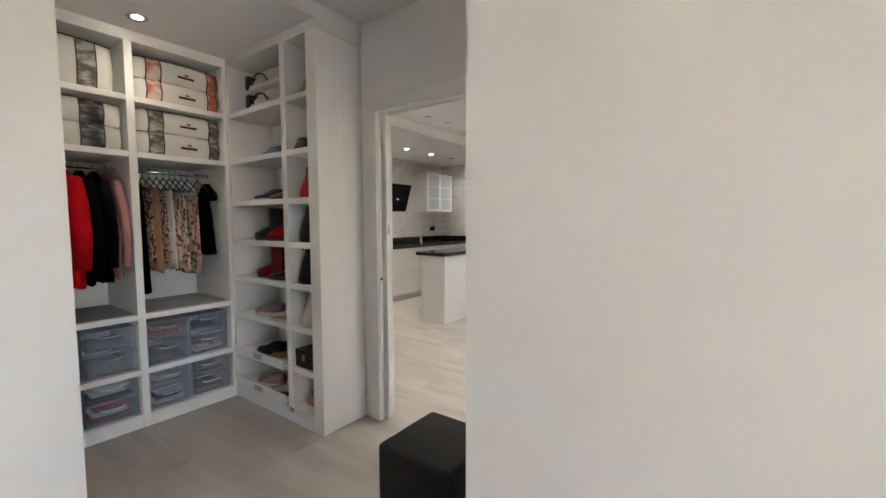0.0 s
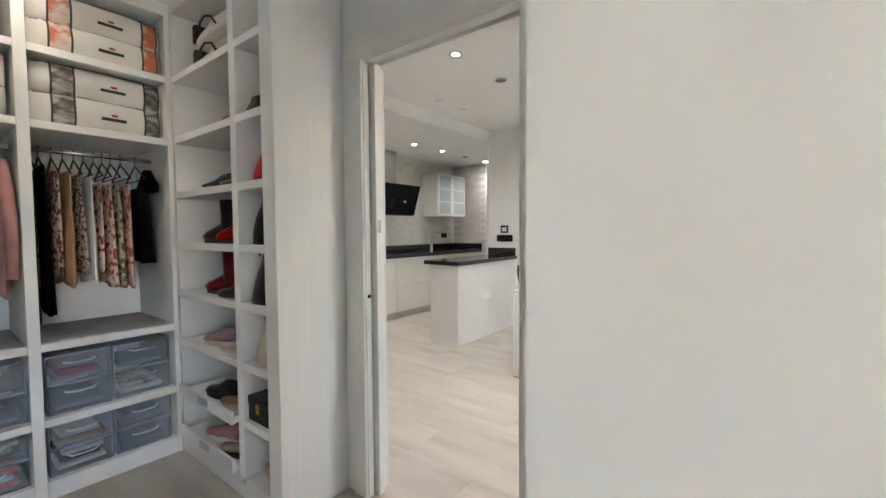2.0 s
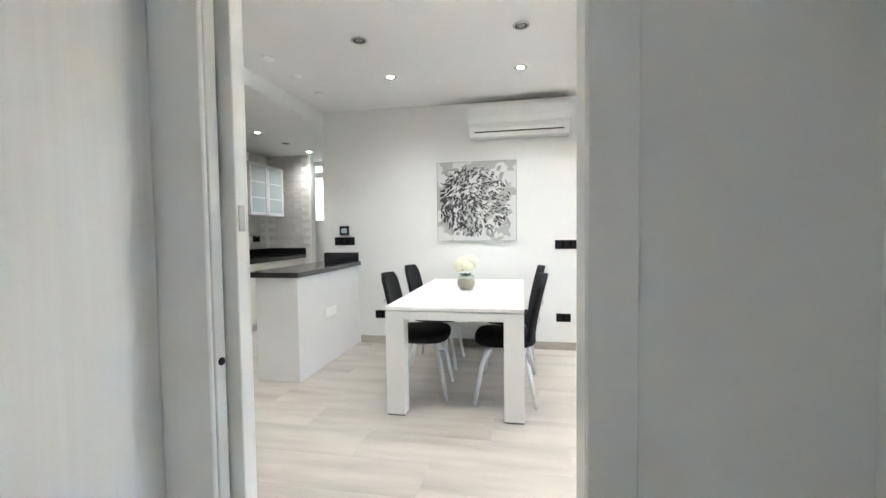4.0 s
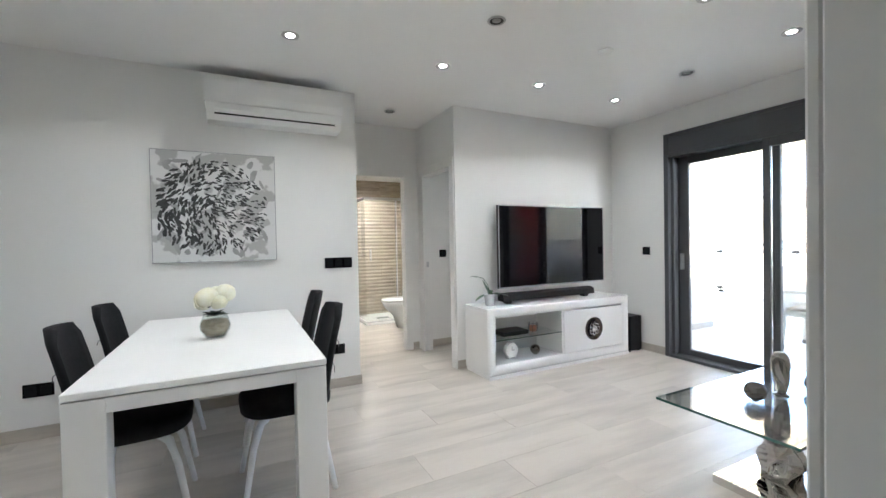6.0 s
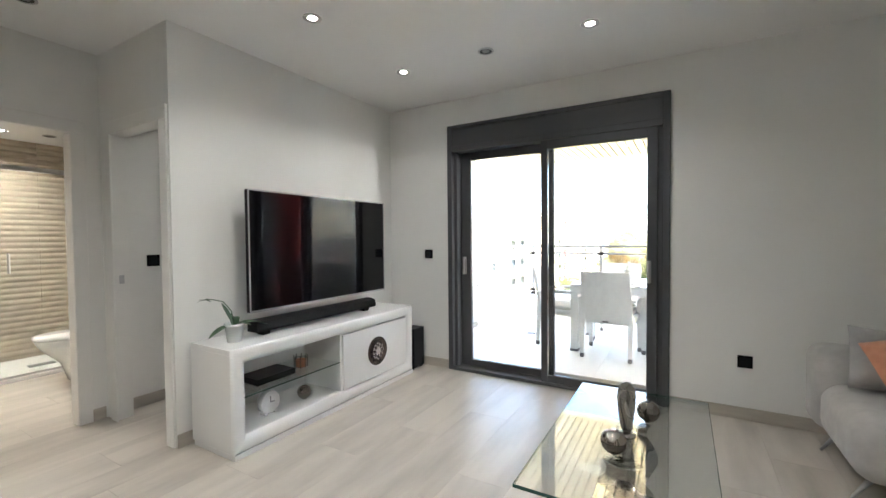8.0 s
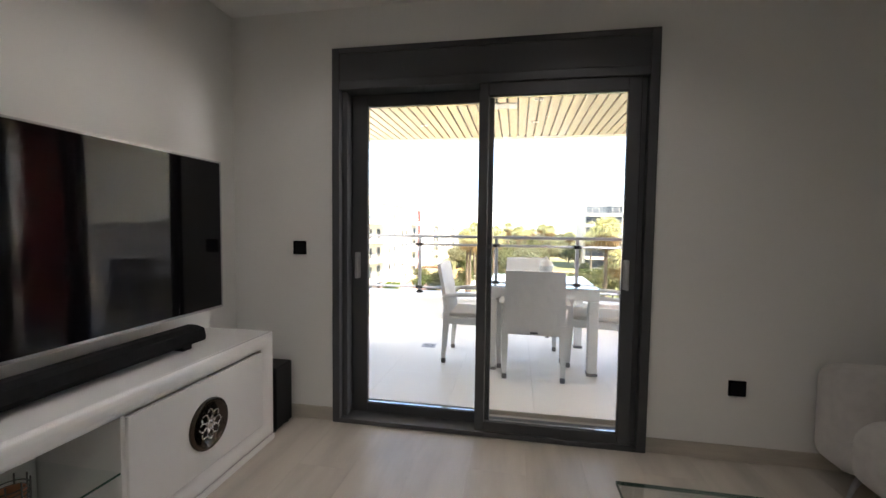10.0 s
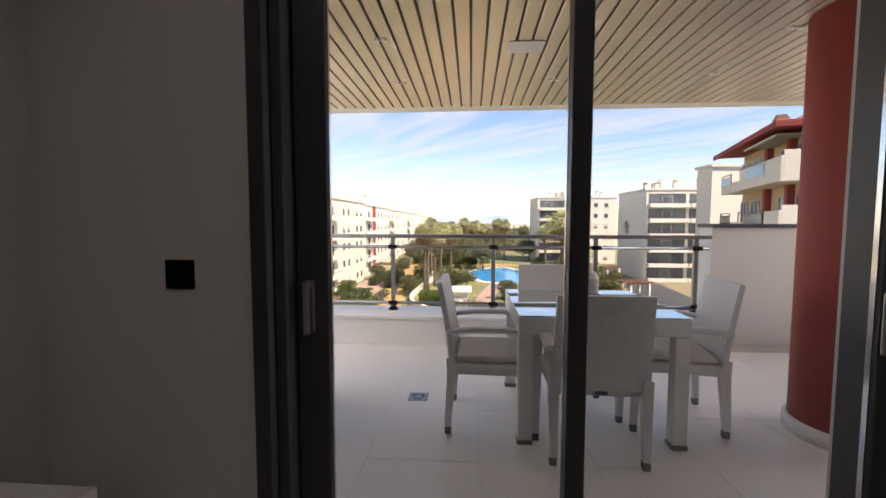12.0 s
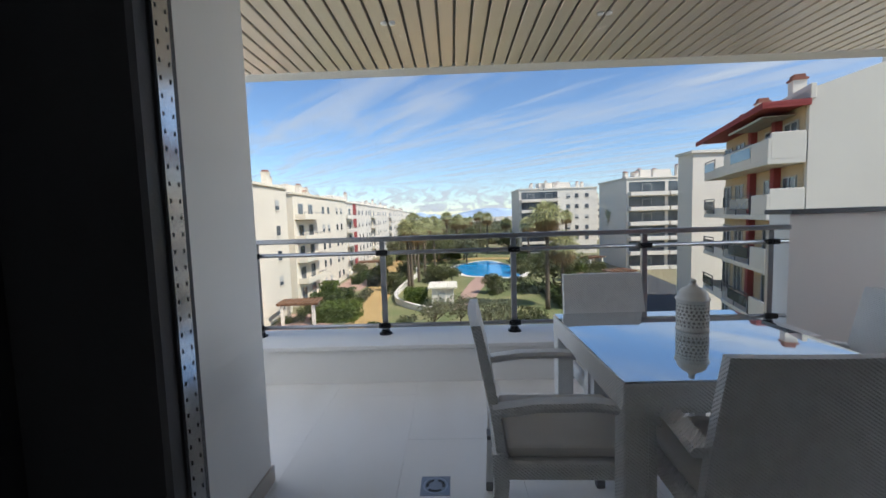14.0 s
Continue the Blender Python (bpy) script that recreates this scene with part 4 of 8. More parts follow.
CX, CB = -2.80, -3.375
cl = thing("wardrobe", "white open built-in wardrobe with shelves and hanging rails", "wardrobe", (-3.09, 1.42, 0))
part("side_panel", boxes(((CB, 0.872, 0), (CX, 0.885, 2.459)), bev=0.002), M["melamine"], cl)
part("divider", boxes(((CB, 1.392, 0.0), (CX + 0.002, 1.436, 2.459)), bev=0.002), M["melamine"], cl)
part("side_panel", boxes(((CB, 1.985, 0), (CX, 2.008, 2.459)), bev=0.002), M["melamine"], cl)
part("back_panel", boxes(((CB - 0.004, 0.885, 0.0), (CB + 0.008, 1.392, 2.459)), ((CB - 0.004, 1.436, 0.0), (CB + 0.008, 1.985, 2.459))), M["melamine"], cl)
for y0, y1 in ((0.885, 1.392), (1.436, 1.985)):
    for z in (0.385, 0.745, 1.785, 2.13):
        part("shelf", boxes(((CB + 0.008, y0 + 0.0005, z - 0.036), (CX, y1 - 0.0005, z)), bev=0.002), M["melamine"], cl)
    part("plinth", boxes(((CB + 0.008, y0 + 0.0005, 0.0), (CX - 0.001, y1 - 0.0005, 0.088)), bev=0.002), M["melamine"], cl)
    bm = bmesh.new()
    tube(bm, [(-3.08, y0, 1.69), (-3.08, y1, 1.69)], 0.0125, 12)
    part("hanging_rail", bm, M["rod"], cl, "chrome hanging rail", True)

# paper liner with a torn, wavy front edge
M["liner"] = material("grey_shelf_paper", (0.46, 0.455, 0.45), 0.6, color2=(0.36, 0.355, 0.35), scale=5, bump=0.3, bump_scale=12)
for k, (y0, y1) in enumerate(((0.887, 1.390), (1.438, 1.983))):
    rl_ = random.Random(40 + k)
    edge = [(CX - 0.006 - 0.022 * abs(math.sin(j * 0.9 + k)) - 0.012 * rl_.random(), lerp(y0, y1, j / 22)) for j in range(23)]
    bm = bmesh.new()
    slab(bm, edge + [(CB + 0.012, y1), (CB + 0.012, y0)], 0.746, 0.7485)
    solo("shelf_liner", bm, M["liner"], "grey paper shelf liner with a torn wavy edge", "shelf liner", (CX, y0, 0.746), group="shelf liners")

# shoe shelf unit
UY, UB = 2.01, 2.366
su = thing("shoe_rack", "tall white shoe shelving unit with two columns", "shelving unit", (-2.28, 2.19, 0))
part("side_panel", boxes(((-2.80, UY, 0), (-2.775, UB, 2.47)), bev=0.002), M["melamine"], su)
part("divider", boxes(((-2.118, UY, 0.1), (-2.066, UB, 2.469)), bev=0.002), M["melamine"], su)
part("end_panel", boxes(((-1.845, UY + 0.0, 0), (-1.747, UB, 2.469)), bev=0.003), M["wood_white"], su, "white grained end panel")
part("back_panel", boxes(((-2.775, UB - 0.008, 0.1), (-2.118, UB, 2.469)), ((-2.066, UB - 0.008, 0.1), (-1.845, UB, 2.469))), M["melamine"], su)
LEV = (2.13, 1.795, 1.49, 1.207, 0.937, 0.658, 0.40, 0.105)
for z in LEV:
    if z not in (0.40,):
        part("shelf", boxes(((-2.7745, UY, z - 0.036), (-2.1185, UB - 0.008, z)), bev=0.002), M["melamine"], su)
    part("shelf", boxes(((-2.0655, UY, z - 0.036 - (0.018 if z == 0.40 else 0)), (-1.8455, UB - 0.008, z - (0.018 if z == 0.40 else 0))), bev=0.002), M["melamine"], su)
part("plinth", boxes(((-2.7745, UY + 0.002, 0), (-1.8455, UY + 0.02, 0.068))), M["melamine"], su)
for z in (0.36, 0.125):
    tr = part("sliding_tray", boxes(((-2.76, UY - 0.025, z), (-2.132, UB - 0.03, z + 0.012)), ((-2.76, UY - 0.027, z - 0.012), (-2.132, UY - 0.012, z + 0.052)), ((-2.768, UY - 0.02, z - 0.005), (-2.761, UB - 0.03, z + 0.03)), ((-2.131, UY - 0.02, z - 0.005), (-2.124, UB - 0.03, z + 0.03)), bev=0.002), M["melamine"], su, "white pull-out shoe tray")
    part("grip", boxes(((-2.50, UY - 0.029, z + 0.004), (-2.39, UY - 0.0271, z + 0.044))), M["steel"], tr, "grey recessed grip")


# storage bags
def storage_bag(x0, x1, y0, y1, z0, z1, win, strips, seed):
    """A soft zipped bag, its front at x1, with clear strips."""
    o = thing("storage_bag", "off-white zipped fabric storage bag with clear window", "storage bag", ((x0 + x1) / 2, (y0 + y1) / 2, z0), group="wardrobe storage bags")
    bm = bmesh.new()
    rows = []
    for k in range(9):
        t = k / 8
        z = lerp(z0, z1, t)
        bulge = 0.022 * math.sin(math.pi * t)
        r = []
        for (cx, cy, n, ax) in ((x1, y0, 10, 1),):
            for j in range(13):
                u = j / 12
                r.append(Vector((x1 - 0.02 + bulge + 0.006 * noise.noise(Vector((u * 5, t * 3, seed))) - 0.018 * abs(2 * u - 1) ** 8, lerp(y0, y1, u), z + 0.010 * math.sin(math.pi * u) * (t - 0.5) * 2)))
            r.append(Vector((x0, y1, z)))
            r.append(Vector((x0, y0, z)))
        rows.append(r)
    loft(bm, rows)
    part("body", bm, M["bag_white"], o, smooth=True)

    def strip(name, u0, u1, v0, v1, mt, label, proud):
        bm = bmesh.new()
        n = 6
        g = []
        for i in range(n + 1):
            for j in range(n + 1):
                u, t = lerp(u0, u1, i / n), lerp(v0, v1, j / n)
                g.append(bm.verts.new((x1 - 0.02 + proud + 0.022 * math.sin(math.pi * t) + 0.006 * noise.noise(Vector((u * 5, t * 3, seed))) - 0.018 * abs(2 * u - 1) ** 8, lerp(y0, y1, u), lerp(z0, z1, t) + 0.010 * math.sin(math.pi * u) * (t - 0.5) * 2)))
        for i in range(n):
            for j in range(n):
                q = i * (n + 1) + j
                bm.faces.new((g[q], g[q + n + 1], g[q + n + 2], g[q + 1]))
        return part(name, bm, mt, o, label, True)

    for a, b, w in strips:
        strip("window", a, b, 0.03, 0.97, w, "clear vinyl window", 0.0015)
        for e in (a, b):
            strip("piping", e - 0.008, e + 0.008, 0.0, 1.0, M["bag_trim"], "dark piping", 0.003)
    strip("zip", 0.01, 0.99, 0.955, 0.99, M["bag_trim"], "dark zip", 0.0035)
    if win:
        strip("logo", win - 0.10, win + 0.10, 0.38, 0.48, M["bag_trim"], "dark lettering bar", 0.003)
        strip("logo", win - 0.02, win + 0.03, 0.52, 0.60, M["logo_red"], "small red printed mark", 0.003)
    return o


W1, W2 = M["bag_window"], M["bag_window_red"]
for z0, z1, sd, w in ((2.131, 2.265, 1, W2), (2.267, 2.40, 2, W2), (1.786, 1.93, 3, W1), (1.932, 2.07, 4, W1)):
    storage_bag(-3.34, -2.83, 1.45, 1.975, z0, z1, 0.58, ((0.13, 0.29, w), (0.84, 0.97, w)), sd)
for z0, z1, sd in ((1.786, 1.925, 5), (1.927, 2.06, 6)):
    storage_bag(-3.34, -2.83, 0.90, 1.37, z0, z1, 0.16 if sd == 5 else 0, ((0.58, 0.82, M["bag_window_dark"]),), sd)
storage_bag(-3.34, -2.83, 0.895, 1.345, 2.131, 2.405, 0, ((0.62, 0.82, W1),), 7)


# clear plastic drawer units
def drawer_unit(y0, y1, z0, z1, fill):
    o = thing("drawer_unit", "smoky clear plastic two-drawer storage unit with folded clothes", "drawer unit", (-3.03, (y0 + y1) / 2, z0), group="clear plastic drawer units")
    x0, x1 = -3.32, -2.835
    part("shell", boxes(((x0, y0, z0), (x1, y0 + 0.006, z1)), ((x0, y1 - 0.006, z0), (x1, y1, z1)), ((x0, y0 + 0.006, z1 - 0.008), (x1, y1 - 0.006, z1)), ((x0, y0 + 0.006, z0), (x1, y1 - 0.006, z0 + 0.006)), ((x1 - 0.02, y0 + 0.006, (z0 + z1) / 2 - 0.006), (x1, y1 - 0.006, (z0 + z1) / 2 + 0.006)), bev=0.002), M["drawer_frame"], o)
    h = (z1 - z0) / 2
    for k in range(2):
        a, b = z0 + k * h + 0.010, z0 + (k + 1) * h - 0.010
        d = part("drawer", boxes(((x1 - 0.006, y0 + 0.012, a), (x1, y1 - 0.012, b)), bev=0.002), M["drawer_plastic"], o, "clear drawer front")
        bm = bmesh.new()
        ym = (y0 + y1) / 2
        tube(bm, [(x1 + 0.001, ym - 0.06, b - 0.028), (x1 + 0.012, ym - 0.045, b - 0.034), (x1 + 0.014, ym, b - 0.036), (x1 + 0.012, ym + 0.045, b - 0.034), (x1 + 0.001, ym + 0.06, b - 0.028)], 0.005, 6)
        part("handle", bm, M["frost"], d, "clear moulded handle", True)
        for j, key in enumerate(fill[k]):
            bm = bmesh.new()
            zz = a + 0.004 + j * 0.026
            box(bm, (x1 - 0.32, y0 + 0.03 + 0.012 * j, zz), (x1 - 0.02 - 0.012 * j, y1 - 0.03 - 0.02 * (j % 2), zz + 0.024), 0.008, 2)
            part("folded_cloth", bm, C[key], d, "folded garment", True)
    return o


drawer_unit(1.45, 1.70, 0.387, 0.675, (("slate",), ("pink", "red", "pink")))
drawer_unit(1.71, 1.965, 0.387, 0.675, (("white", "floral"), ("slate",)))
drawer_unit(1.45, 1.70, 0.089, 0.34, (("white", "black", "white"), ("tan", "white")))
drawer_unit(1.71, 1.965, 0.089, 0.34, (("slate",), ("slate", "slate")))
drawer_unit(1.11, 1.385, 0.387, 0.675, (("slate",), ("slate",)))
drawer_unit(0.89, 1.10, 0.387, 0.675, (("red", "navy"), ("white", "white")))
drawer_unit(1.11, 1.385, 0.089, 0.345, (("red", "white", "red"), ("black", "white", "white")))
drawer_unit(0.89, 1.10, 0.089, 0.345, (("pink", "red"), ("pink", "black")))


# hanging clothes
def hanger_at(y, z, w, parent, tilt=0.0):
    bm = bmesh.new()
    x = -3.08
    tube(bm, [(x, y, z + 0.118), (x + 0.012, y, z + 0.132), (x, y, z + 0.145), (x - 0.014, y, z + 0.128)], 0.0022, 5)
    tube(bm, [(x, y, z + 0.118), (x, y, z + 0.085)], 0.0022, 5)
    tube(bm, [(x - w / 2, y, z), (x - 0.02, y, z + 0.078), (x, y, z + 0.088), (x + 0.02, y, z + 0.078), (x + w / 2, y, z)], 0.0045, 6)
    tube(bm, [(x - w / 2, y, z), (x + w / 2, y, z)], 0.003, 6)
    return part("hanger", bm, M["hanger"], parent, "black clothes hanger", True)


def garment(name, label, y, key, top, bottom, w0, w1, depth, seed, waves=3, quilt=0.0, shoulders=True):
    """Cloth on a hanger, seen edge-on: its breadth runs front to back."""
    o = thing(name, label, "clothing", (-3.08, y, bottom), group="clothes on the wardrobe rails")
    hanger_at(y, 1.565, 0.38 if shoulders else 0.34, o)
    bm = bmesh.new()
    rows = []
    n = 40
    m = 18
    for k in range(m + 1):
        t = k / m
        z = lerp(top, bottom, t)
        w = lerp(w0, w1, t ** 0.8)
        d = depth * (0.40 + 0.60 * min(1, t * 1.8))
        if shoulders:
            s = min(1.0, t * 5)
            w *= 0.30 + 0.70 * math.sqrt(s)
            z -= 0.0
        q = 1 + quilt * math.sin(k * math.pi)
        puff = quilt * (1 if k % 2 else -1)
        r = []
        for j in range(n):
            a = 2 * math.pi * j / n
            fold = 1 + 0.22 * t * math.sin(waves * a * 2 + seed * 1.7 + 1.5 * t) + 0.08 * noise.noise(Vector((math.cos(a) * 2, seed, t * 4)))
            r.append(Vector((-3.08 + w / 2 * math.cos(a) + 0.008 * noise.noise(Vector((seed, t * 5, 0))), y + d / 2 * math.sin(a) * fold * (1 + puff) + 0.012 * t * math.sin(seed), z + 0.012 * math.sin(a * 3 + seed) * t)))
        rows.append(r)
    loft(bm, rows)
    part("cloth", bm, C[key], o, smooth=True)
    if shoulders:
        for s in (1, -1):
            bm = bmesh.new()
            pts = [(-3.08 + s * w0 * 0.42, y, top - 0.07), (-3.08 + s * w0 * 0.56, y + 0.012, top - 0.22), (-3.08 + s * w0 * 0.60, y + 0.02, top - 0.40), (-3.08 + s * w0 * 0.58, y + 0.015, max(bottom + 0.06, top - 0.60))]
            tube(bm, pts, depth * 0.42, 10, depth * 0.34)
            part("sleeve", bm, C[key], o, smooth=True)
    return o


for y, key, lab, b, w, d, q in ((0.915, "red", "red wool coat on a hanger", 0.93, 0.46, 0.05, 0), (1.005, "navy", "black hooded padded jacket on a hanger", 0.94, 0.50, 0.115, 0.10), (1.125, "red", "bright red wool coat on a hanger", 0.95, 0.46, 0.135, 0),
                               (1.205, "black", "black coat on a hanger", 0.96, 0.46, 0.07, 0), (1.275, "navy", "black quilted jacket on a hanger", 0.965, 0.46, 0.075, 0.12), (1.345, "pink", "dusty pink quilted jacket on a hanger", 0.975, 0.46, 0.065, 0.14)):
    garment("coat", lab, y, key, 1.66, b, w, w * 0.98, d, y * 31, 3, q)
for y, key, lab, t, b, w, d, sh in ((1.462, "camo", "olive patterned trousers on a hanger", 1.57, 0.83, 0.30, 0.02, False), (1.495, "black", "long black trousers on a hanger", 1.60, 0.86, 0.34, 0.035, False), (1.545, "dotted", "dotted blouse on a hanger", 1.58, 1.05, 0.34, 0.035, False),
                                    (1.588, "tan", "tan linen shirt on a hanger", 1.58, 1.00, 0.36, 0.045, False), (1.632, "dotted", "patterned top on a hanger", 1.57, 1.06, 0.32, 0.03, False), (1.672, "white", "white cotton blouse on a hanger", 1.56, 1.01, 0.34, 0.045, False),
                                    (1.715, "floral", "floral skirt on a hanger", 1.53, 1.06, 0.32, 0.03, False), (1.752, "floral", "red floral skirt on a hanger", 1.53, 0.98, 0.33, 0.04, False), (1.79, "green_floral", "green floral skirt on a hanger", 1.53, 0.97, 0.33, 0.035, False),
                                    (1.835, "floral2", "pink floral skirt on a hanger", 1.53, 0.97, 0.36, 0.045, False), (1.905, "black", "short black skirt on a hanger", 1.52, 1.10, 0.42, 0.06, False)):
    garment("skirt" if "skirt" in lab else "blouse" if "trousers" not in lab else "trousers", lab, y, key, t, b, w * 0.86, w * 1.12, d, y * 47, 4, 0, sh)
bm = bmesh.new()
loft(bm, [ring((-3.05, 1.955, z), rx, 0.02, 14, 0, 2.4) for z, rx in ((1.50, 0.16), (1.54, 0.17), (1.60, 0.08), (1.63, 0.03))])
solo("hanging_bag", bm, C["black"], "small black cloth bag hung on the rail", "bag", (-3.05, 1.955, 1.5), True)


# shoes
def shoe(x, y, z, turn, mt, sole, kind="shoe", length=0.25, label="", group="shoes on the rack"):
    """A shoe or ankle boot, its toe along +x before the turn."""
    o = thing("ankle_boot" if kind == "boot" else kind if kind != "shoe" else "shoe", label, "shoe", (0, 0, 0), group=group)
    L = length
    bm = bmesh.new()
    tall = {"shoe": 0.075, "boot": 0.17, "sandal": 0.06, "sneaker": 0.085}[kind]
    rows = []
    prof = [(-0.48, 0.022, 0.75), (-0.46, 0.033, 1.0), (-0.32, 0.036, 1.02), (-0.12, 0.033, 0.96), (0.08, 0.038, 0.66), (0.26, 0.043, 0.50), (0.40, 0.036, 0.42), (0.48, 0.016, 0.30)]
    for u, w, h in prof:
        hh = tall * h if kind != "boot" else (0.085 * (h / 0.66) if u > 0.05 else 0.10)
        heel = 0.018 if u < 0.0 else 0.010
        r = []
        for k in range(12):
            a = 2 * math.pi * k / 12
            r.append(Vector((u * L, w * math.cos(a) * (1 if math.sin(a) < 0.2 else 0.82), heel + hh * (0.5 + 0.5 * math.sin(a)))))
        rows.append(r)
    loft(bm, rows)
    part("upper", bm, mt, o, smooth=True)
    if kind == "boot":
        bm = bmesh.new()
        loft(bm, [ring((-0.27 * L, 0, zz), rx, ry, 14) for zz, rx, ry in ((0.05, 0.064, 0.036), (0.10, 0.056, 0.036), (0.15, 0.052, 0.038), (0.225, 0.058, 0.042))])
        part("shaft", bm, mt, o, smooth=True)
    bm = bmesh.new()
    out = []
    for k in range(20):
        a = 2 * math.pi * k / 20
        u = math.cos(a) * 0.5
        w = 0.043 if u > 0 else 0.036
        out.append((u * L, w * math.sin(a)))
    slab(bm, out, 0.0, 0.014 if kind != "sneaker" else 0.026)
    part("sole", bm, sole, o)
    if kind == "boot":
        part("heel", boxes(((-0.47 * L, -0.026, 0.0), (-0.27 * L, 0.026, 0.03)), bev=0.004), sole, o)
    o.matrix_basis = pose(x, y, z, 0, 0, turn)
    return o


S = {
    "red": material("red_patent_leather", (0.34, 0.006, 0.010), 0.15, color2=(0.28, 0.005, 0.008), scale=8, bump=0.05),
    "dark_red": material("dark_red_leather", (0.14, 0.006, 0.010), 0.25, color2=(0.10, 0.005, 0.008), scale=8, bump=0.1),
    "black": material("black_leather", (0.008, 0.008, 0.009), 0.35, color2=(0.012, 0.012, 0.013), scale=10, bump=0.15, spec=0.3),
    "pink": material("pink_suede", (0.42, 0.20, 0.19), 0.8, color2=(0.36, 0.165, 0.16), scale=10, bump=0.2),
    "tan": material("tan_leather", (0.26, 0.14, 0.07), 0.45, color2=(0.20, 0.105, 0.055), scale=10, bump=0.15),
    "beige": material("beige_leather", (0.46, 0.38, 0.30), 0.5, color2=(0.40, 0.33, 0.26), scale=10, bump=0.15),
    "mauve": material("mauve_straps", (0.36, 0.21, 0.25), 0.5, color2=(0.28, 0.15, 0.19), scale=10, bump=0.15),
    "denim": material("navy_canvas", (0.03, 0.045, 0.085), 0.8, color2=(0.02, 0.03, 0.06), scale=20, bump=0.2),
    "sole_dark": material("dark_rubber", (0.025, 0.023, 0.022), 0.7),
    "sole_pale": material("pale_rubber", (0.52, 0.46, 0.38), 0.7),
    "sole_white": material("white_rubber", (0.70, 0.69, 0.66), 0.6),
}
def pair(x, y, z, mt, sole, kind, label, turn=196, gap=0.088, length=0.265):
    for k in (0, 1):
        shoe(x + 0.045 * k, y - 0.075 + gap * 1.15 * k, z, turn + (4 if k else -5), mt, sole, kind, length, label)
pair(-2.42, 2.17, 1.49, S["denim"], S["sole_pale"], "sandal", "navy canvas flat shoe on the shelf")
pair(-2.24, 2.18, 1.49, S["tan"], S["sole_dark"], "sandal", "tan strappy flat sandal on the shelf")
pair(-2.45, 2.18, 1.207, S["black"], S["sole_dark"], "boot", "black leather ankle boot on the shelf")
pair(-2.27, 2.17, 1.207, S["red"], S["sole_dark"], "boot", "glossy red ankle boot on the shelf")
pair(-2.44, 2.18, 0.937, S["dark_red"], S["sole_dark"], "boot", "dark red leather ankle boot on the shelf")
pair(-2.26, 2.16, 0.937, S["black"], S["sole_dark"], "sandal", "black strappy shoe on the shelf")
pair(-2.46, 2.17, 0.658, S["mauve"], S["sole_pale"], "sneaker", "mauve strappy wedge sandal on the shelf")
pair(-2.26, 2.16, 0.658, S["beige"], S["sole_pale"], "sandal", "beige leather sandal on the shelf")
pair(-2.46, 2.17, 0.373, S["black"], S["sole_dark"], "sneaker", "black fluffy shoe on the pull-out tray")
pair(-2.26, 2.16, 0.373, S["tan"], S["sole_pale"], "sandal", "tan leather sandal on the pull-out tray")
pair(-2.46, 2.17, 0.138, S["pink"], S["sole_white"], "sneaker", "pink suede sneaker on the pull-out tray")
pair(-2.24, 2.14, 0.138, S["beige"], S["sole_dark"], "sandal", "beige flat sandal on the pull-out tray")


# bags in the shelving
def pouch(name, label, c, size, mt, power=3.0, seed=0, handle=None, taper=0.75):
    o = thing(name, label, "bag", c, group="bags in the shelving")
    bm = bmesh.new()
    rows = []
    for k in range(9):
        t = k / 8
        s = (0.80 + 0.20 * math.sin(math.pi * min(1, t + 0.25))) * (lerp(1, taper, t))
        rows.append([v + Vector((0, 0, 0)) + Vector((0.006 * noise.noise(v * 9 + Vector((seed, 0, 0))), 0.006 * noise.noise(v * 9 + Vector((0, seed, 0))), 0)) for v in ring((c[0], c[1], c[2] + size[2] * t), size[0] / 2 * s, size[1] / 2 * s * (1 - 0.35 * t), 20, 0, power)])
    loft(bm, rows)
    part("body", bm, mt, o, smooth=True)
    if handle:
        bm = bmesh.new()
        r, z = size[0] * 0.28, c[2] + size[2]
        tube(bm, [(c[0] - r, c[1] - size[1] * 0.2, z - 0.02), (c[0] - r * 0.8, c[1] - size[1] * 0.2, z + 0.05), (c[0], c[1] - size[1] * 0.2, z + 0.075), (c[0] + r * 0.8, c[1] - size[1] * 0.2, z + 0.05), (c[0] + r, c[1] - size[1] * 0.2, z - 0.02)], 0.006, 6)
        part("strap", bm, handle, o, smooth=True)
    return o


M["yellow"] = material("mustard_leather", (0.42, 0.20, 0.02), 0.45, color2=(0.34, 0.16, 0.016), scale=10, bump=0.15)
M["cream_leather"] = material("cream_leather", (0.62, 0.54, 0.44), 0.5, color2=(0.55, 0.47, 0.38), scale=8, bump=0.15)
M["blue_cloth"] = material("bright_blue_cloth", (0.03, 0.16, 0.34), 0.6, color2=(0.02, 0.10, 0.24), scale=12, bump=0.3)
M["red_cloth"] = material("red_cloth", (0.46, 0.01, 0.015), 0.6, color2=(0.38, 0.008, 0.012), scale=12, bump=0.2)
pouch("handbag", "small mustard yellow handbag on the top shelf", (-1.975, 2.15, 2.13), (0.15, 0.18, 0.12), M["yellow"], 4, 1)
pouch("handbag", "cream and red clutch bag on the shelf", (-1.985, 2.19, 1.795), (0.15, 0.14, 0.17), M["cream_leather"], 3, 2, None, 0.5)
pouch("handbag", "small black purse on the shelf", (-1.975, 2.07, 1.795), (0.14, 0.09, 0.075), S["black"], 2.4, 3)
pouch("handbag", "bright red bag on the shelf", (-1.94, 2.12, 1.49), (0.13, 0.17, 0.20), M["red_cloth"], 4, 4)
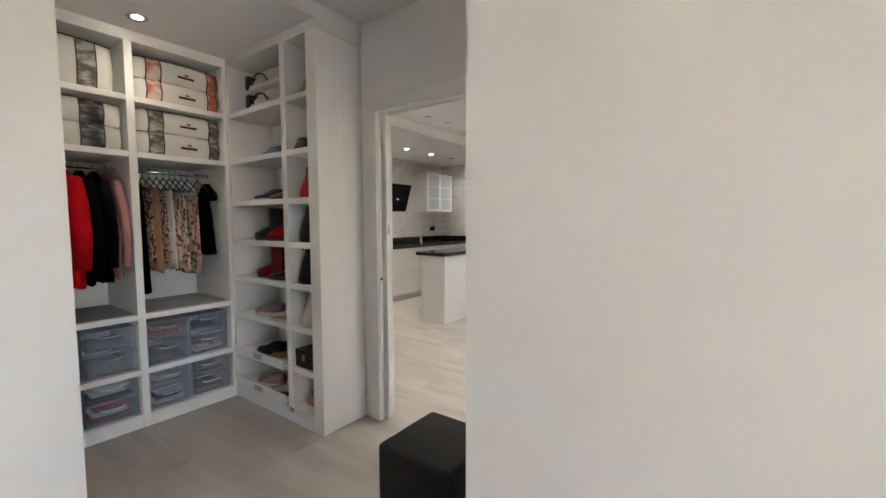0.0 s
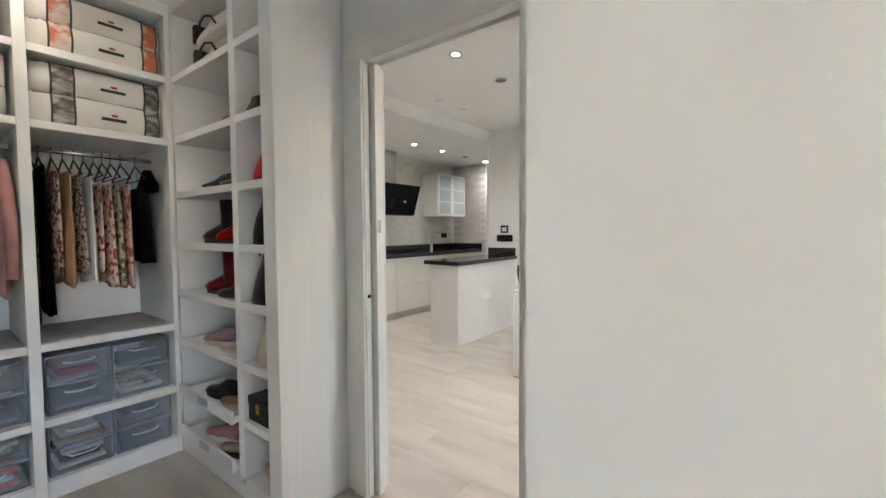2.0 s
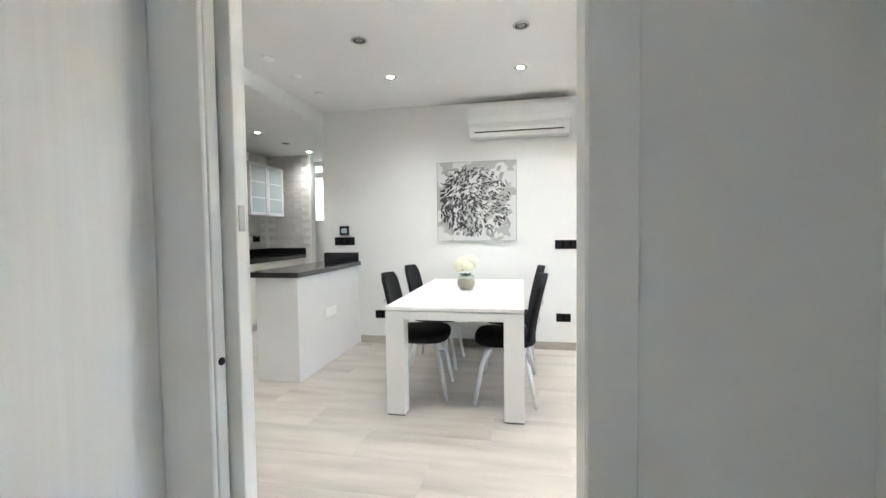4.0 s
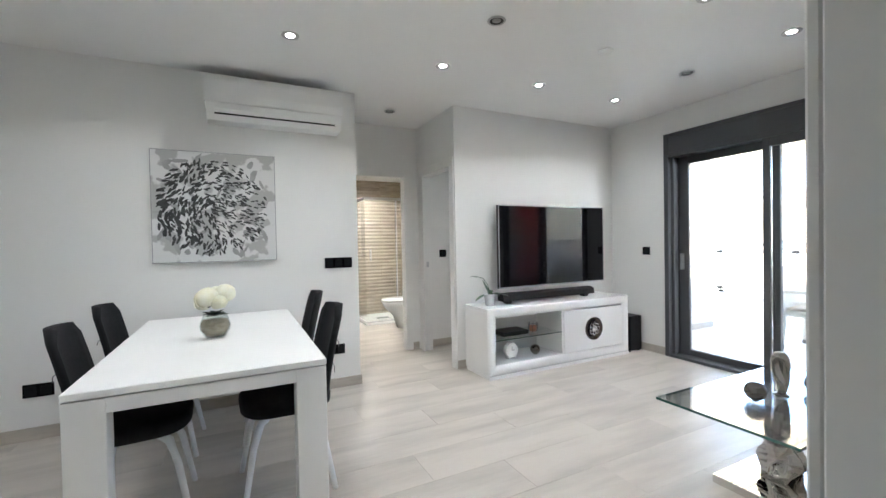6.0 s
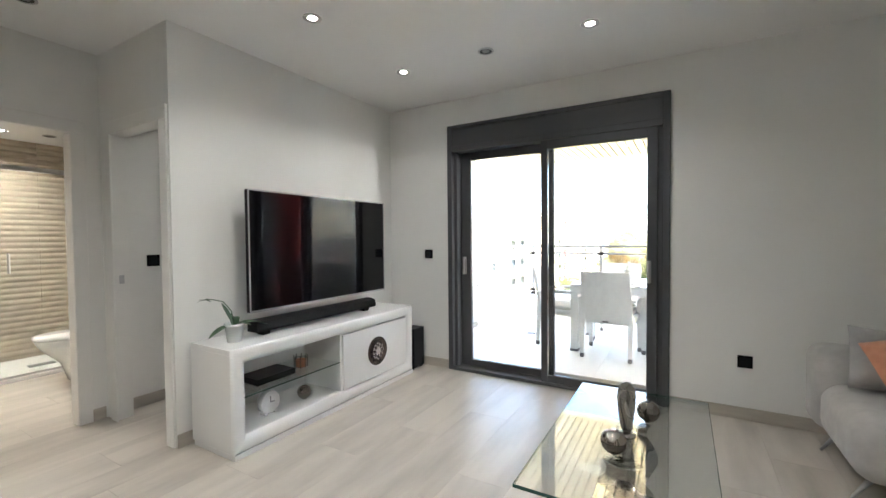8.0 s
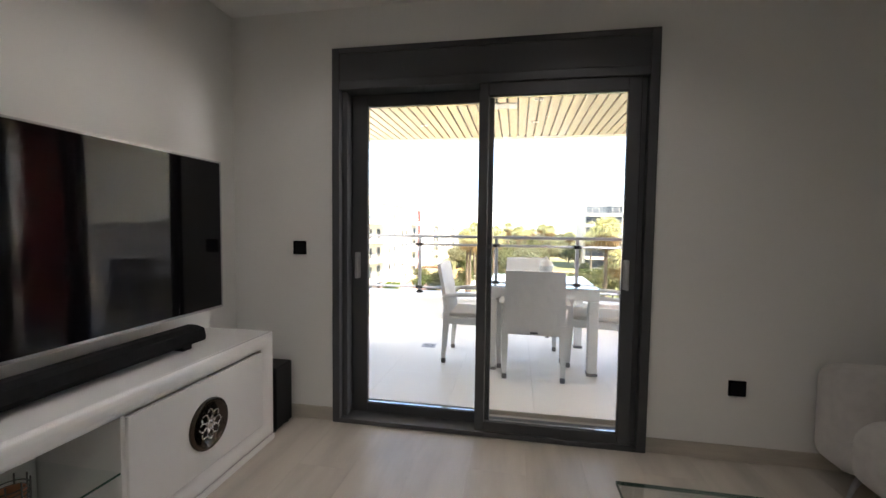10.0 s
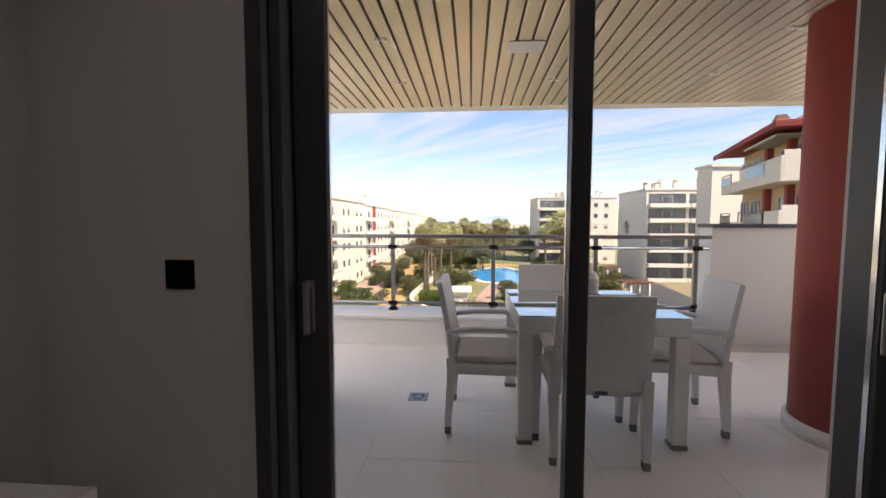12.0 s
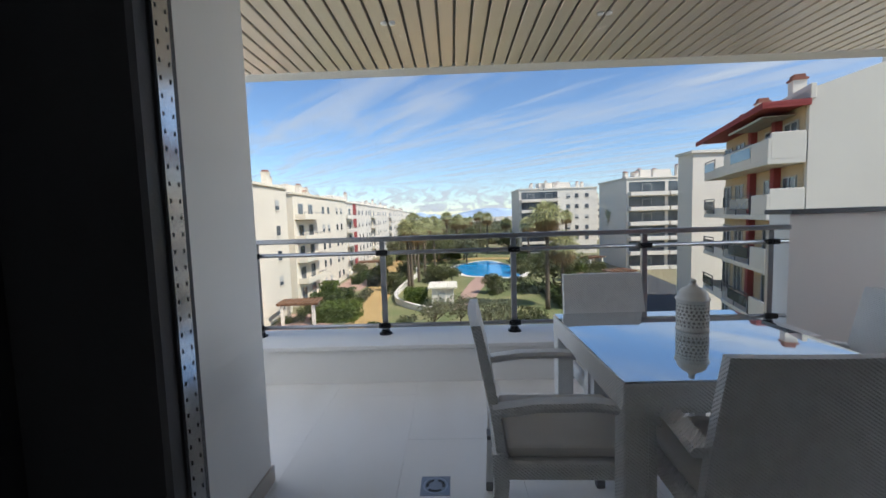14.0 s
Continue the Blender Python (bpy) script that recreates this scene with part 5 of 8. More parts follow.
pouch("handbag", "tall black leather bag on the shelf", (-1.945, 2.13, 1.207), (0.13, 0.20, 0.235), S["black"], 5, 5, None, 0.95)
pouch("backpack", "black leather backpack on the shelf", (-1.96, 2.12, 0.937), (0.20, 0.19, 0.235), S["black"], 2.6, 6, S["black"])
pouch("handbag", "cream leather handbag on the shelf", (-1.945, 2.12, 0.658), (0.14, 0.19, 0.22), M["cream_leather"], 3.2, 7, M["cream_leather"])
pouch("folded_bag", "blue and black folded bag on the shelf", (-2.36, 2.14, 1.795), (0.36, 0.20, 0.07), M["blue_cloth"], 2.6, 8, None, 0.6)
pouch("folded_bag", "black folded cloth on the shelf", (-2.26, 2.10, 1.795), (0.22, 0.14, 0.05), S["black"], 2.4, 9, None, 0.7)
for z, k in ((2.131, 0), (2.262, 1)):
    o = pouch("tote_bag", "off-white fabric storage tote with black trim", (-2.40, 2.17, z), (0.50, 0.26, 0.13), M["bag_white"], 3.6, 11 + k, None, 0.9)
    bm = bmesh.new()
    tube(bm, [(-2.50, 2.045, z + 0.03), (-2.46, 2.035, z + 0.075), (-2.40, 2.03, z + 0.085), (-2.34, 2.035, z + 0.07), (-2.31, 2.045, z + 0.03)], 0.006, 6)
    part("handle", bm, M["bag_trim"], o, "black handle loop", True)
    part("corner_trim", boxes(((-2.63, 2.06, z + 0.02), (-2.585, 2.22, z + 0.12)), bev=0.012, seg=2), M["bag_trim"], o, "black end trim")
hb = thing("box", "black leather box with small gold crest", "box", (-1.95, 2.15, 0.382))
part("body", boxes(((-2.058, 2.03, 0.383), (-1.86, 2.26, 0.455)), bev=0.004), S["black"], hb)
part("lid", boxes(((-2.06, 2.028, 0.457), (-1.858, 2.262, 0.50)), bev=0.004), S["black"], hb)
part("crest", boxes(((-1.985, 2.0262, 0.43), (-1.955, 2.0285, 0.475))), M["yellow"], hb, "gold crest")
pb = thing("plastic_tub", "clear plastic tub with orange and blue contents", "tub", (-1.95, 2.15, 0.106))
bm = bmesh.new()
loft(bm, [ring((-1.95, 2.15, z), rx, ry, 20, 0, 5) for z, rx, ry in ((0.106, 0.075, 0.085), (0.20, 0.088, 0.10))], caps=False)
part("shell", bm, M["shelf_glass"], pb, "clear plastic shell")
part("contents", boxes(((-2.015, 2.075, 0.108), (-1.885, 2.225, 0.165)), bev=0.015, seg=2), M["cushion_orange"], pb, "orange cloth")
part("contents", boxes(((-1.98, 2.08, 0.167), (-1.90, 2.20, 0.225)), bev=0.02, seg=2), M["blue_cloth"], pb, "blue cloth")

# ottoman
ot = thing("ottoman", "black leatherette cube stool", "stool", (-0.66, 1.77, 0))
part("body", box(bmesh.new(), (-0.848, 1.582, 0.012), (-0.482, 1.948, 0.45), 0.022, 4), M["black_leather"], ot, smooth=True)
for x in (-0.82, -0.51):
    for y in (1.61, 1.92):
        bm = bmesh.new()
        lathe(bm, (x, y, 0), [(0.015, 0), (0.017, 0.012)], 10)
        part("foot", bm, M["black_plastic"], ot)

# ---------------- kitchen ----------------
KF = -4.28
def kitchen_unit(y0, y1, fronts):
    o = thing("kitchen_base_unit", "cream handleless kitchen base unit", "cabinet", (-4.58, (y0 + y1) / 2, 0), group="kitchen base units")
    part("carcass", boxes(((-4.895, y0 + 0.001, 0.10), (KF - 0.022, y1 - 0.001, 0.875))), M["kitchen"], o)
    part("plinth", boxes(((-4.85, y0 + 0.001, 0.0), (KF - 0.05, y1 - 0.001, 0.0995))), M["steel"], o, "grey plinth")
    for a, b in fronts:
        d = part("drawer" if b - a < 0.6 else "door", boxes(((KF - 0.02, y0 + 0.002, a), (KF, y1 - 0.002, b)), bev=0.002), M["kitchen"], o)
        part("handle", boxes(((KF - 0.002, (y0 + y1) / 2 + 0.10, b - 0.030), (KF + 0.010, y1 - 0.03, b - 0.022)), bev=0.001), M["alu"], d, "slim steel handle")
    return o
kitchen_unit(3.6, 4.45, ((0.11, 0.87),))
kitchen_unit(4.45, 5.285, ((0.11, 0.87),))
kitchen_unit(5.285, 6.0, ((0.11, 0.50), (0.505, 0.87)))
kitchen_unit(6.0, 6.75, ((0.11, 0.50), (0.505, 0.87)))
kitchen_unit(6.75, 7.50, ((0.11, 0.87),))
wt = thing("worktop", "polished black granite kitchen worktop with upstand", "worktop", (-4.58, 5.55, 0.88))
part("slab", boxes(((-4.895, 3.6, 0.8755), (KF + 0.02, 7.515, 0.93)), bev=0.003), M["granite"], wt)
part("upstand", boxes(((-4.898, 3.6, 0.9305), (-4.875, 7.515, 1.03)), ((-4.875, 7.495, 0.9305), (KF + 0.02, 7.518, 1.03)), bev=0.002), M["granite"], wt)
tp = thing("tap", "chrome swan-neck kitchen mixer tap", "tap", (-4.76, 6.66, 0.93))
bm = bmesh.new()
lathe(bm, (-4.76, 6.66, 0.93), [(0.026, 0), (0.026, 0.01), (0.020, 0.014), (0.020, 0.10), (0.014, 0.11)], 16)
part("body", bm, M["steel"], tp, smooth=True)
bm = bmesh.new()
tube(bm, [(-4.76, 6.66, 1.03), (-4.76, 6.66, 1.20), (-4.752, 6.67, 1.225), (-4.74, 6.69, 1.232), (-4.66, 6.85, 1.235), (-4.65, 6.865, 1.215)], 0.011, 10)
part("spout", bm, M["steel"], tp, smooth=True)
plate("socket_plate", "black wall socket above the worktop", (-4.8995, 7.10, 1.135), (-4.89, 7.27, 1.225), 1, "socket", "black socket plates", 2)
hd = thing("cooker_hood", "angled black glass cooker hood with steel chimney", "cooker hood", (-4.7, 5.35, 1.5))
bm = bmesh.new()
pr = [(-4.895, 1.60), (-4.895, 1.70), (-4.45, 1.965), (-4.41, 1.955), (-4.55, 1.51), (-4.60, 1.50)]
loft(bm, [[Vector((a, y, b)) for a, b in pr] for y in (5.10, 5.98)])
part("body", bm, M["black_glass"], hd)
part("controls", boxes(((-4.49, 5.68, 1.70), (-4.484, 5.73, 1.72))), M["frost"], hd, "small touch panel")
part("chimney", boxes(((-4.895, 5.42, 1.83), (-4.63, 5.68, SOFF - 0.001)), bev=0.002), M["steel"], hd, "brushed steel chimney")
wc = thing("wall_cabinet", "cream kitchen wall cabinet with frosted glass doors", "cabinet", (-4.72, 7.0, 1.52))
part("carcass", boxes(((-4.897, 6.60, 1.52), (-4.572, 7.40, 2.25)), bev=0.002), M["kitchen"], wc)
for y0, y1 in ((6.602, 6.998), (7.002, 7.398)):
    d = part("door", boxes(((-4.57, y0, 1.522), (-4.55, y0 + 0.04, 2.248)), ((-4.57, y1 - 0.04, 1.522), (-4.55, y1, 2.248)), ((-4.57, y0 + 0.04, 1.522), (-4.55, y1 - 0.04, 1.562)), ((-4.57, y0 + 0.04, 2.208), (-4.55, y1 - 0.04, 2.248)), bev=0.002), M["white_metal"], wc)
    part("pane", boxes(((-4.565, y0 + 0.04, 1.562), (-4.558, y1 - 0.04, 2.208))), M["frost"], d, "frosted glass pane")
    for z in (1.76, 1.98):
        part("shelf_line", boxes(((-4.5578, y0 + 0.04, z), (-4.5568, y1 - 0.04, z + 0.016))), M["white_metal"], d, "shelf seen through the glass")
# peninsula
isl = thing("kitchen_peninsula", "white kitchen peninsula with black granite top", "kitchen island", (-2.96, 5.33, 0))
part("body", boxes(((-3.15, 4.685, 0.0), (-2.76, 5.985, 0.885)), bev=0.003), M["lacquer"], isl)
part("worktop", boxes(((-3.21, 4.645, 0.8855), (-2.73, 5.985, 0.93)), bev=0.003), M["granite"], isl, "black granite top")
part("upstand", boxes(((-3.17, 5.965, 0.9305), (-2.755, 5.988, 1.03)), bev=0.002), M["granite"], isl, "black granite upstand")
part("socket", boxes(((-2.7598, 5.15, 0.45), (-2.753, 5.38, 0.54)), bev=0.002), M["ac"], isl, "white double socket")
# kitchen window
kw = thing("window_2", "white kitchen window with frosted bright pane", "window", (-3.73, 8.15, 0.95), kind="structure")
part("window_frame", boxes(((-4.159, 8.12, 0.951), (-4.10, 8.17, 2.419)), ((-3.36, 8.12, 0.951), (-3.301, 8.17, 2.419)), ((-4.10, 8.12, 0.951), (-3.36, 8.17, 1.01)), ((-4.10, 8.12, 2.36), (-3.36, 8.17, 2.419)), ((-4.10, 8.12, 1.40), (-3.36, 8.17, 1.44)), bev=0.003), M["white_metal"], kw)
g = part("pane", boxes(((-4.10, 8.14, 1.01), (-3.36, 8.146, 2.36))), M["clear"], kw)
g.visible_shadow = False

# ---------------- bathroom ----------------
tray = thing("shower_tray", "white shower tray with steel drain", "shower tray", (0.95, 8.9, 0))
part("tray", boxes(((0.47, 8.50, 0.0), (1.598, 9.315, 0.04)), bev=0.008, seg=2), M["ceramic"], tray)
part("drain", boxes(((0.75, 8.80, 0.0402), (0.95, 8.90, 0.045))), M["frame"], tray, "dark drain grate")
se = thing("shower_enclosure", "clear glass corner shower enclosure with chrome frame", "shower enclosure", (0.47, 8.5, 0.04))
part("frame", boxes(((0.478, 8.508, 1.94), (1.598, 8.535, 1.985)), ((0.478, 8.535, 1.94), (0.505, 9.31, 1.985)), ((0.478, 8.508, 0.041), (1.598, 8.53, 0.06)), ((0.478, 8.53, 0.041), (0.50, 9.31, 0.06)), ((1.57, 8.508, 0.06), (1.598, 8.53, 1.94)), ((0.98, 8.51, 0.06), (1.0, 8.53, 1.94)), bev=0.002), M["alu"], se)
part("pane", boxes(((0.482, 8.512, 0.06), (1.57, 8.518, 1.94))), M["shelf_glass"], se, "clear glass panel")
part("pane", boxes(((0.482, 8.53, 0.06), (0.488, 9.31, 1.94))), M["shelf_glass"], se, "clear glass panel")
part("handle", boxes(((0.55, 8.48, 1.0), (0.565, 8.51, 1.18)), bev=0.004), M["alu"], se, "chrome handle")
wcs = thing("toilet", "white ceramic close-coupled toilet, lid down", "toilet", (1.05, 8.14, 0))
bm = bmesh.new()
loft(bm, [ring((cx, 8.14, z), rx, ry, 24, 0, 2.4) for z, cx, rx, ry in ((0.0, 1.08, 0.24, 0.125), (0.18, 1.05, 0.27, 0.13), (0.32, 0.99, 0.34, 0.165), (0.40, 0.97, 0.36, 0.18))])
part("bowl", bm, M["ceramic"], wcs, smooth=True)
bm = bmesh.new()
loft(bm, [ring((0.97, 8.14, z), rx, ry, 24, 0, 2.4) for z, rx, ry in ((0.405, 0.365, 0.185), (0.425, 0.37, 0.188), (0.445, 0.355, 0.175))])
part("lid", bm, M["ceramic"], wcs, smooth=True)
part("cistern", boxes(((1.30, 7.95, 0.40), (1.595, 8.33, 0.80)), bev=0.02, seg=3), M["ceramic"], wcs)
rd = thing("towel_radiator", "dark grey wall-hung towel radiator panel", "radiator", (0.15, 9.30, 1.1))
part("panel", boxes(((-0.10, 9.275, 1.02), (0.34, 9.305, 2.0)), bev=0.004), M["frame"], rd)
part("bracket", boxes(((0.10, 9.305, 1.2), (0.14, 9.36, 1.24)), ((0.10, 9.305, 1.8), (0.14, 9.36, 1.84))), M["frame"], rd)

# ---------------- small living room things ----------------
# vase of white flowers
vs = thing("flower_vase", "round glass vase of cream flowers on the dining table", "vase", (-1.395, 5.005, 0.75))
bm = bmesh.new()
c = (-1.395, 5.005, 0.75)
lathe(bm, c, [(0.035, 0.0), (0.055, 0.006), (0.078, 0.045), (0.080, 0.075), (0.066, 0.115), (0.058, 0.13), (0.055, 0.13), (0.063, 0.113), (0.077, 0.075), (0.075, 0.046), (0.05, 0.009), (0.001, 0.008)], 28, False)
part("bowl", bm, M["shelf_glass"], vs, "clear glass bowl", True)
bm = bmesh.new()
lathe(bm, c, [(0.045, 0.011), (0.070, 0.046), (0.073, 0.073), (0.064, 0.100), (0.001, 0.105)], 24)
part("filling", bm, M["pebble"], vs, "wood shavings and sand filling", True)
rnd = random.Random(5)
def blossom(cx, cy, cz, r, n, seed):
    """A round bloom of many curled petals."""
    rr = random.Random(seed)
    bm = bmesh.new()
    for k in range(n):
        u = (k + 0.5) / n
        th, ph = math.acos(1 - 1.55 * u), k * 2.39996
        d = Vector((math.sin(th) * math.cos(ph), math.sin(th) * math.sin(ph), math.cos(th)))
        s = d.cross(Vector((0, 0, 1)) if abs(d.z) < 0.9 else Vector((1, 0, 0))).normalized()
        t = s.cross(d)
        p = Vector((cx, cy, cz)) + d * r * rr.uniform(0.72, 1.0)
        w, h = r * rr.uniform(0.30, 0.42), r * rr.uniform(0.32, 0.45)
        a = [bm.verts.new(p + s * i * w + t * j * h + d * (0.10 * r * (1 - i * i) - 0.12 * r * j * j)) for j in (-1, 0, 1) for i in (-1, 0, 1)]
        for j in range(2):
            for i in range(2):
                bm.faces.new((a[j * 3 + i], a[j * 3 + i + 1], a[j * 3 + i + 4], a[j * 3 + i + 3]))
    return bm
for k, (dx, dy, dz, r) in enumerate(((-0.035, -0.02, 0.225, 0.062), (0.055, 0.01, 0.245, 0.056), (0.0, 0.045, 0.23, 0.055), (-0.06, 0.03, 0.19, 0.045), (0.025, -0.05, 0.20, 0.042))):
    part("flower", blossom(c[0] + dx, c[1] + dy, c[2] + dz, r, 60, k), M["petal"], vs, "cream peony bloom", True)
def leaves(bm, base, count, length, seed, spread=1.0, up=0.6):
    rr = random.Random(seed)
    for k in range(count):
        a = k * 2.4 + rr.uniform(-0.4, 0.4)
        d = Vector((math.cos(a) * spread, math.sin(a) * spread, up + rr.uniform(-0.3, 0.3))).normalized()
        s = d.cross(Vector((0, 0, 1))).normalized()
        L, W = length * rr.uniform(0.7, 1.1), length * 0.16
        rows = []
        for j in range(6):
            t = j / 5
            w = W * math.sin(math.pi * (0.08 + 0.9 * t))
            p = Vector(base) + d * L * t + Vector((0, 0, -0.35 * L * t * t))
            rows.append([bm.verts.new(p - s * w), bm.verts.new(p + Vector((0, 0, -w * 0.3))), bm.verts.new(p + s * w)])
        for r0, r1 in zip(rows, rows[1:]):
            for i in range(2):
                bm.faces.new((r0[i], r0[i + 1], r1[i + 1], r1[i]))
    return bm
part("foliage", leaves(bmesh.new(), (c[0], c[1], c[2] + 0.12), 26, 0.085, 3, 1.0, 0.7), M["leaf"], vs, "green leaves", True)
part("foliage", leaves(bmesh.new(), (c[0] - 0.03, c[1], c[2] + 0.17), 7, 0.12, 4, 0.8, 1.0), M["leaf"], vs, "green sprigs", True)

# orchid
op = thing("potted_orchid", "potted orchid with bent stem in a white ceramic pot", "plant", (0.90, 5.68, SZ))
bm = bmesh.new()
lathe(bm, (0.90, 5.68, SZ), [(0.042, 0.0), (0.055, 0.10), (0.060, 0.102), (0.060, 0.115), (0.053, 0.115), (0.050, 0.10), (0.001, 0.10)], 24)
part("pot", bm, M["ceramic"], op, smooth=True)
bm = bmesh.new()
for a, L, up, w in ((200, 0.20, 0.25, 0.028), (-15, 0.22, 0.35, 0.03), (120, 0.19, 1.9, 0.032), (60, 0.13, 0.9, 0.028), (290, 0.12, 0.4, 0.025)):
    d = Vector((math.cos(radians(a)), math.sin(radians(a)) * 0.7, up)).normalized()
    s = d.cross(Vector((0, 0, 1))).normalized()
    rows = []
    for j in range(8):
        t = j / 7
        ww = w * math.sin(math.pi * (0.12 + 0.85 * t)) ** 0.7
        p = Vector((0.90, 5.68, SZ + 0.105)) + d * L * t + Vector((0, 0, -0.45 * L * t * t * (0.4 if up > 1 else 1)))
        rows.append([bm.verts.new(p - s * ww), bm.verts.new(p + Vector((0, 0, -ww * 0.35))), bm.verts.new(p + s * ww)])
    for r0, r1 in zip(rows, rows[1:]):
        for i in range(2):
            bm.faces.new((r0[i], r0[i + 1], r1[i + 1], r1[i]))
part("leaf", bm, M["leaf"], op, "thick dark green leaves", True)
bm = bmesh.new()
tube(bm, [(0.90, 5.68, SZ + 0.10), (0.87, 5.66, SZ + 0.20), (0.80, 5.63, SZ + 0.27), (0.72, 5.61, SZ + 0.295), (0.66, 5.60, SZ + 0.30)], 0.004, 6, 0.0025)
part("stem", bm, M["leaf"], op, "bent flower stem", True)
bm = leaves(bmesh.new(), (0.67, 5.60, SZ + 0.30), 6, 0.045, 8, 1, 0.2)
part("bud", bm, M["leaf"], op, "small buds", True)

# things on the stand's shelves
bx = thing("media_box", "flat black media box on the glass shelf", "set-top box", (1.12, 5.66, 0.347))
part("body", boxes(((0.97, 5.56, 0.352), (1.27, 5.76, 0.392)), bev=0.004), M["black_plastic"], bx)
for a in (1.0, 1.24):
    for b in (5.59, 5.73):
        part("foot", boxes(((a - 0.01, b - 0.01, 0.3462), (a + 0.01, b + 0.01, 0.352))), M["black_plastic"], bx)
ck = thing("clock", "round white table clock", "clock", (1.10, 5.62, 0.118))
bm = bmesh.new()
disc_y(bm, 1.10, 5.655, 0.118 + 0.082, [(0.066, 0.0), (0.075, 0.006), (0.075, 0.045), (0.068, 0.052), (0.066, 0.046), (0.001, 0.046)], 30)
part("case", bm, M["ceramic"], ck, smooth=True)
bm = boxes(((1.05, 5.60, 0.119), (1.075, 5.66, 0.136)), ((1.125, 5.60, 0.119), (1.15, 5.66, 0.136)), bev=0.003)
part("foot", bm, M["ceramic"], ck)
bm = boxes(((1.098, 5.6065, 0.198), (1.102, 5.6085, 0.240)), ((1.10, 5.6062, 0.1985), (1.13, 5.6082, 0.2025)))
part("clock_hand", bm, M["frame"], ck, "grey clock hands")
bm = bmesh.new()
lathe(bm, (1.40, 5.63, 0.118), [(0.02, 0)] + [(0.05 * math.sin(math.pi * k / 12), 0.05 * (1 - math.cos(math.pi * k / 12))) for k in range(2, 11)] + [(0.012, 0.096), (0.010, 0.088)], 24)
solo("ball_vase", bm, M["ball"], "round brown metallic ball vase in the niche", "vase", (1.40, 5.63, 0.118), True)
wb = thing("candle_holder", "round wire candle holder with pink cup", "candle holder", (1.40, 5.66, 0.347))
bm = bmesh.new()
lathe(bm, (1.40, 5.66, 0.347), [(0.036, 0.002), (0.040, 0.055), (0.036, 0.055), (0.033, 0.006), (0.001, 0.006)], 20)
part("cup", bm, M["cushion_orange"], wb, "pink cup", True)
for z in (0.010, 0.024, 0.038, 0.052, 0.066):
    bm = bmesh.new()
    pts = [(1.40 + 0.046 * math.cos(a), 5.66 + 0.046 * math.sin(a), 0.347 + z) for a in [2 * math.pi * k / 20 for k in range(21)]]
    tube(bm, pts, 0.0022, 5)
    part("ring", bm, M["frame"], wb, "dark wire ring", True)
for a in range(0, 360, 45):
    bm = bmesh.new()
    x, y = 1.40 + 0.048 * math.cos(radians(a)), 5.66 + 0.048 * math.sin(radians(a))
    tube(bm, [(x, y, 0.3475), (x, y, 0.425), (x, y, 0.437)], 0.0025, 5)
    part("upright", bm, M["frame"], wb, "dark wire upright")

# ---------------- terrace things ----------------
def weave(name, color, sx, sz):
    """Plaited strips: two crossed bands of relief."""
    m = material(name, color, 0.5, color2=tuple(v * 0.9 for v in color), scale=25)
    n, l = m.node_tree.nodes, m.node_tree.links
    p = n["Principled BSDF"]
    tc = n.new("ShaderNodeTexCoord")
    sep = n.new("ShaderNodeSeparateXYZ")
    l.new(tc.outputs["Object"], sep.inputs[0])
    add = n.new("ShaderNodeMath")
    add.operation = "ADD"
    l.new(sep.outputs[0], add.inputs[0])
    l.new(sep.outputs[1], add.inputs[1])
    waves = []
    for src, k in ((add.outputs[0], sx), (sep.outputs[2], sz)):
        mu = n.new("ShaderNodeMath")
        mu.operation = "MULTIPLY"
        mu.inputs[1].default_value = k
        l.new(src, mu.inputs[0])
        si = n.new("ShaderNodeMath")
        si.operation = "SINE"
        l.new(mu.outputs[0], si.inputs[0])
        waves.append(si)
    pr = n.new("ShaderNodeMath")
    pr.operation = "MULTIPLY"
    l.new(waves[0].outputs[0], pr.inputs[0])
    l.new(waves[1].outputs[0], pr.inputs[1])
    b = n.new("ShaderNodeBump")
    b.inputs["Strength"].default_value = 0.55
    b.inputs["Distance"].default_value = 0.004
    l.new(pr.outputs[0], b.inputs["Height"])
    l.new(b.outputs[0], p.inputs["Normal"])
    return m


M["weave"] = weave("white_woven_resin", (0.82, 0.815, 0.80), 420, 520)
M["foot_grey"] = material("grey_plastic_foot", (0.16, 0.16, 0.165), 0.5)
M["terrace_glass"] = material("tinted_table_glass", (0.60, 0.67, 0.71), 0.02, metal=0.75, color2=(0.57, 0.64, 0.68), scale=2, spec=1.0, coat=1.0)
TZ = 0.03


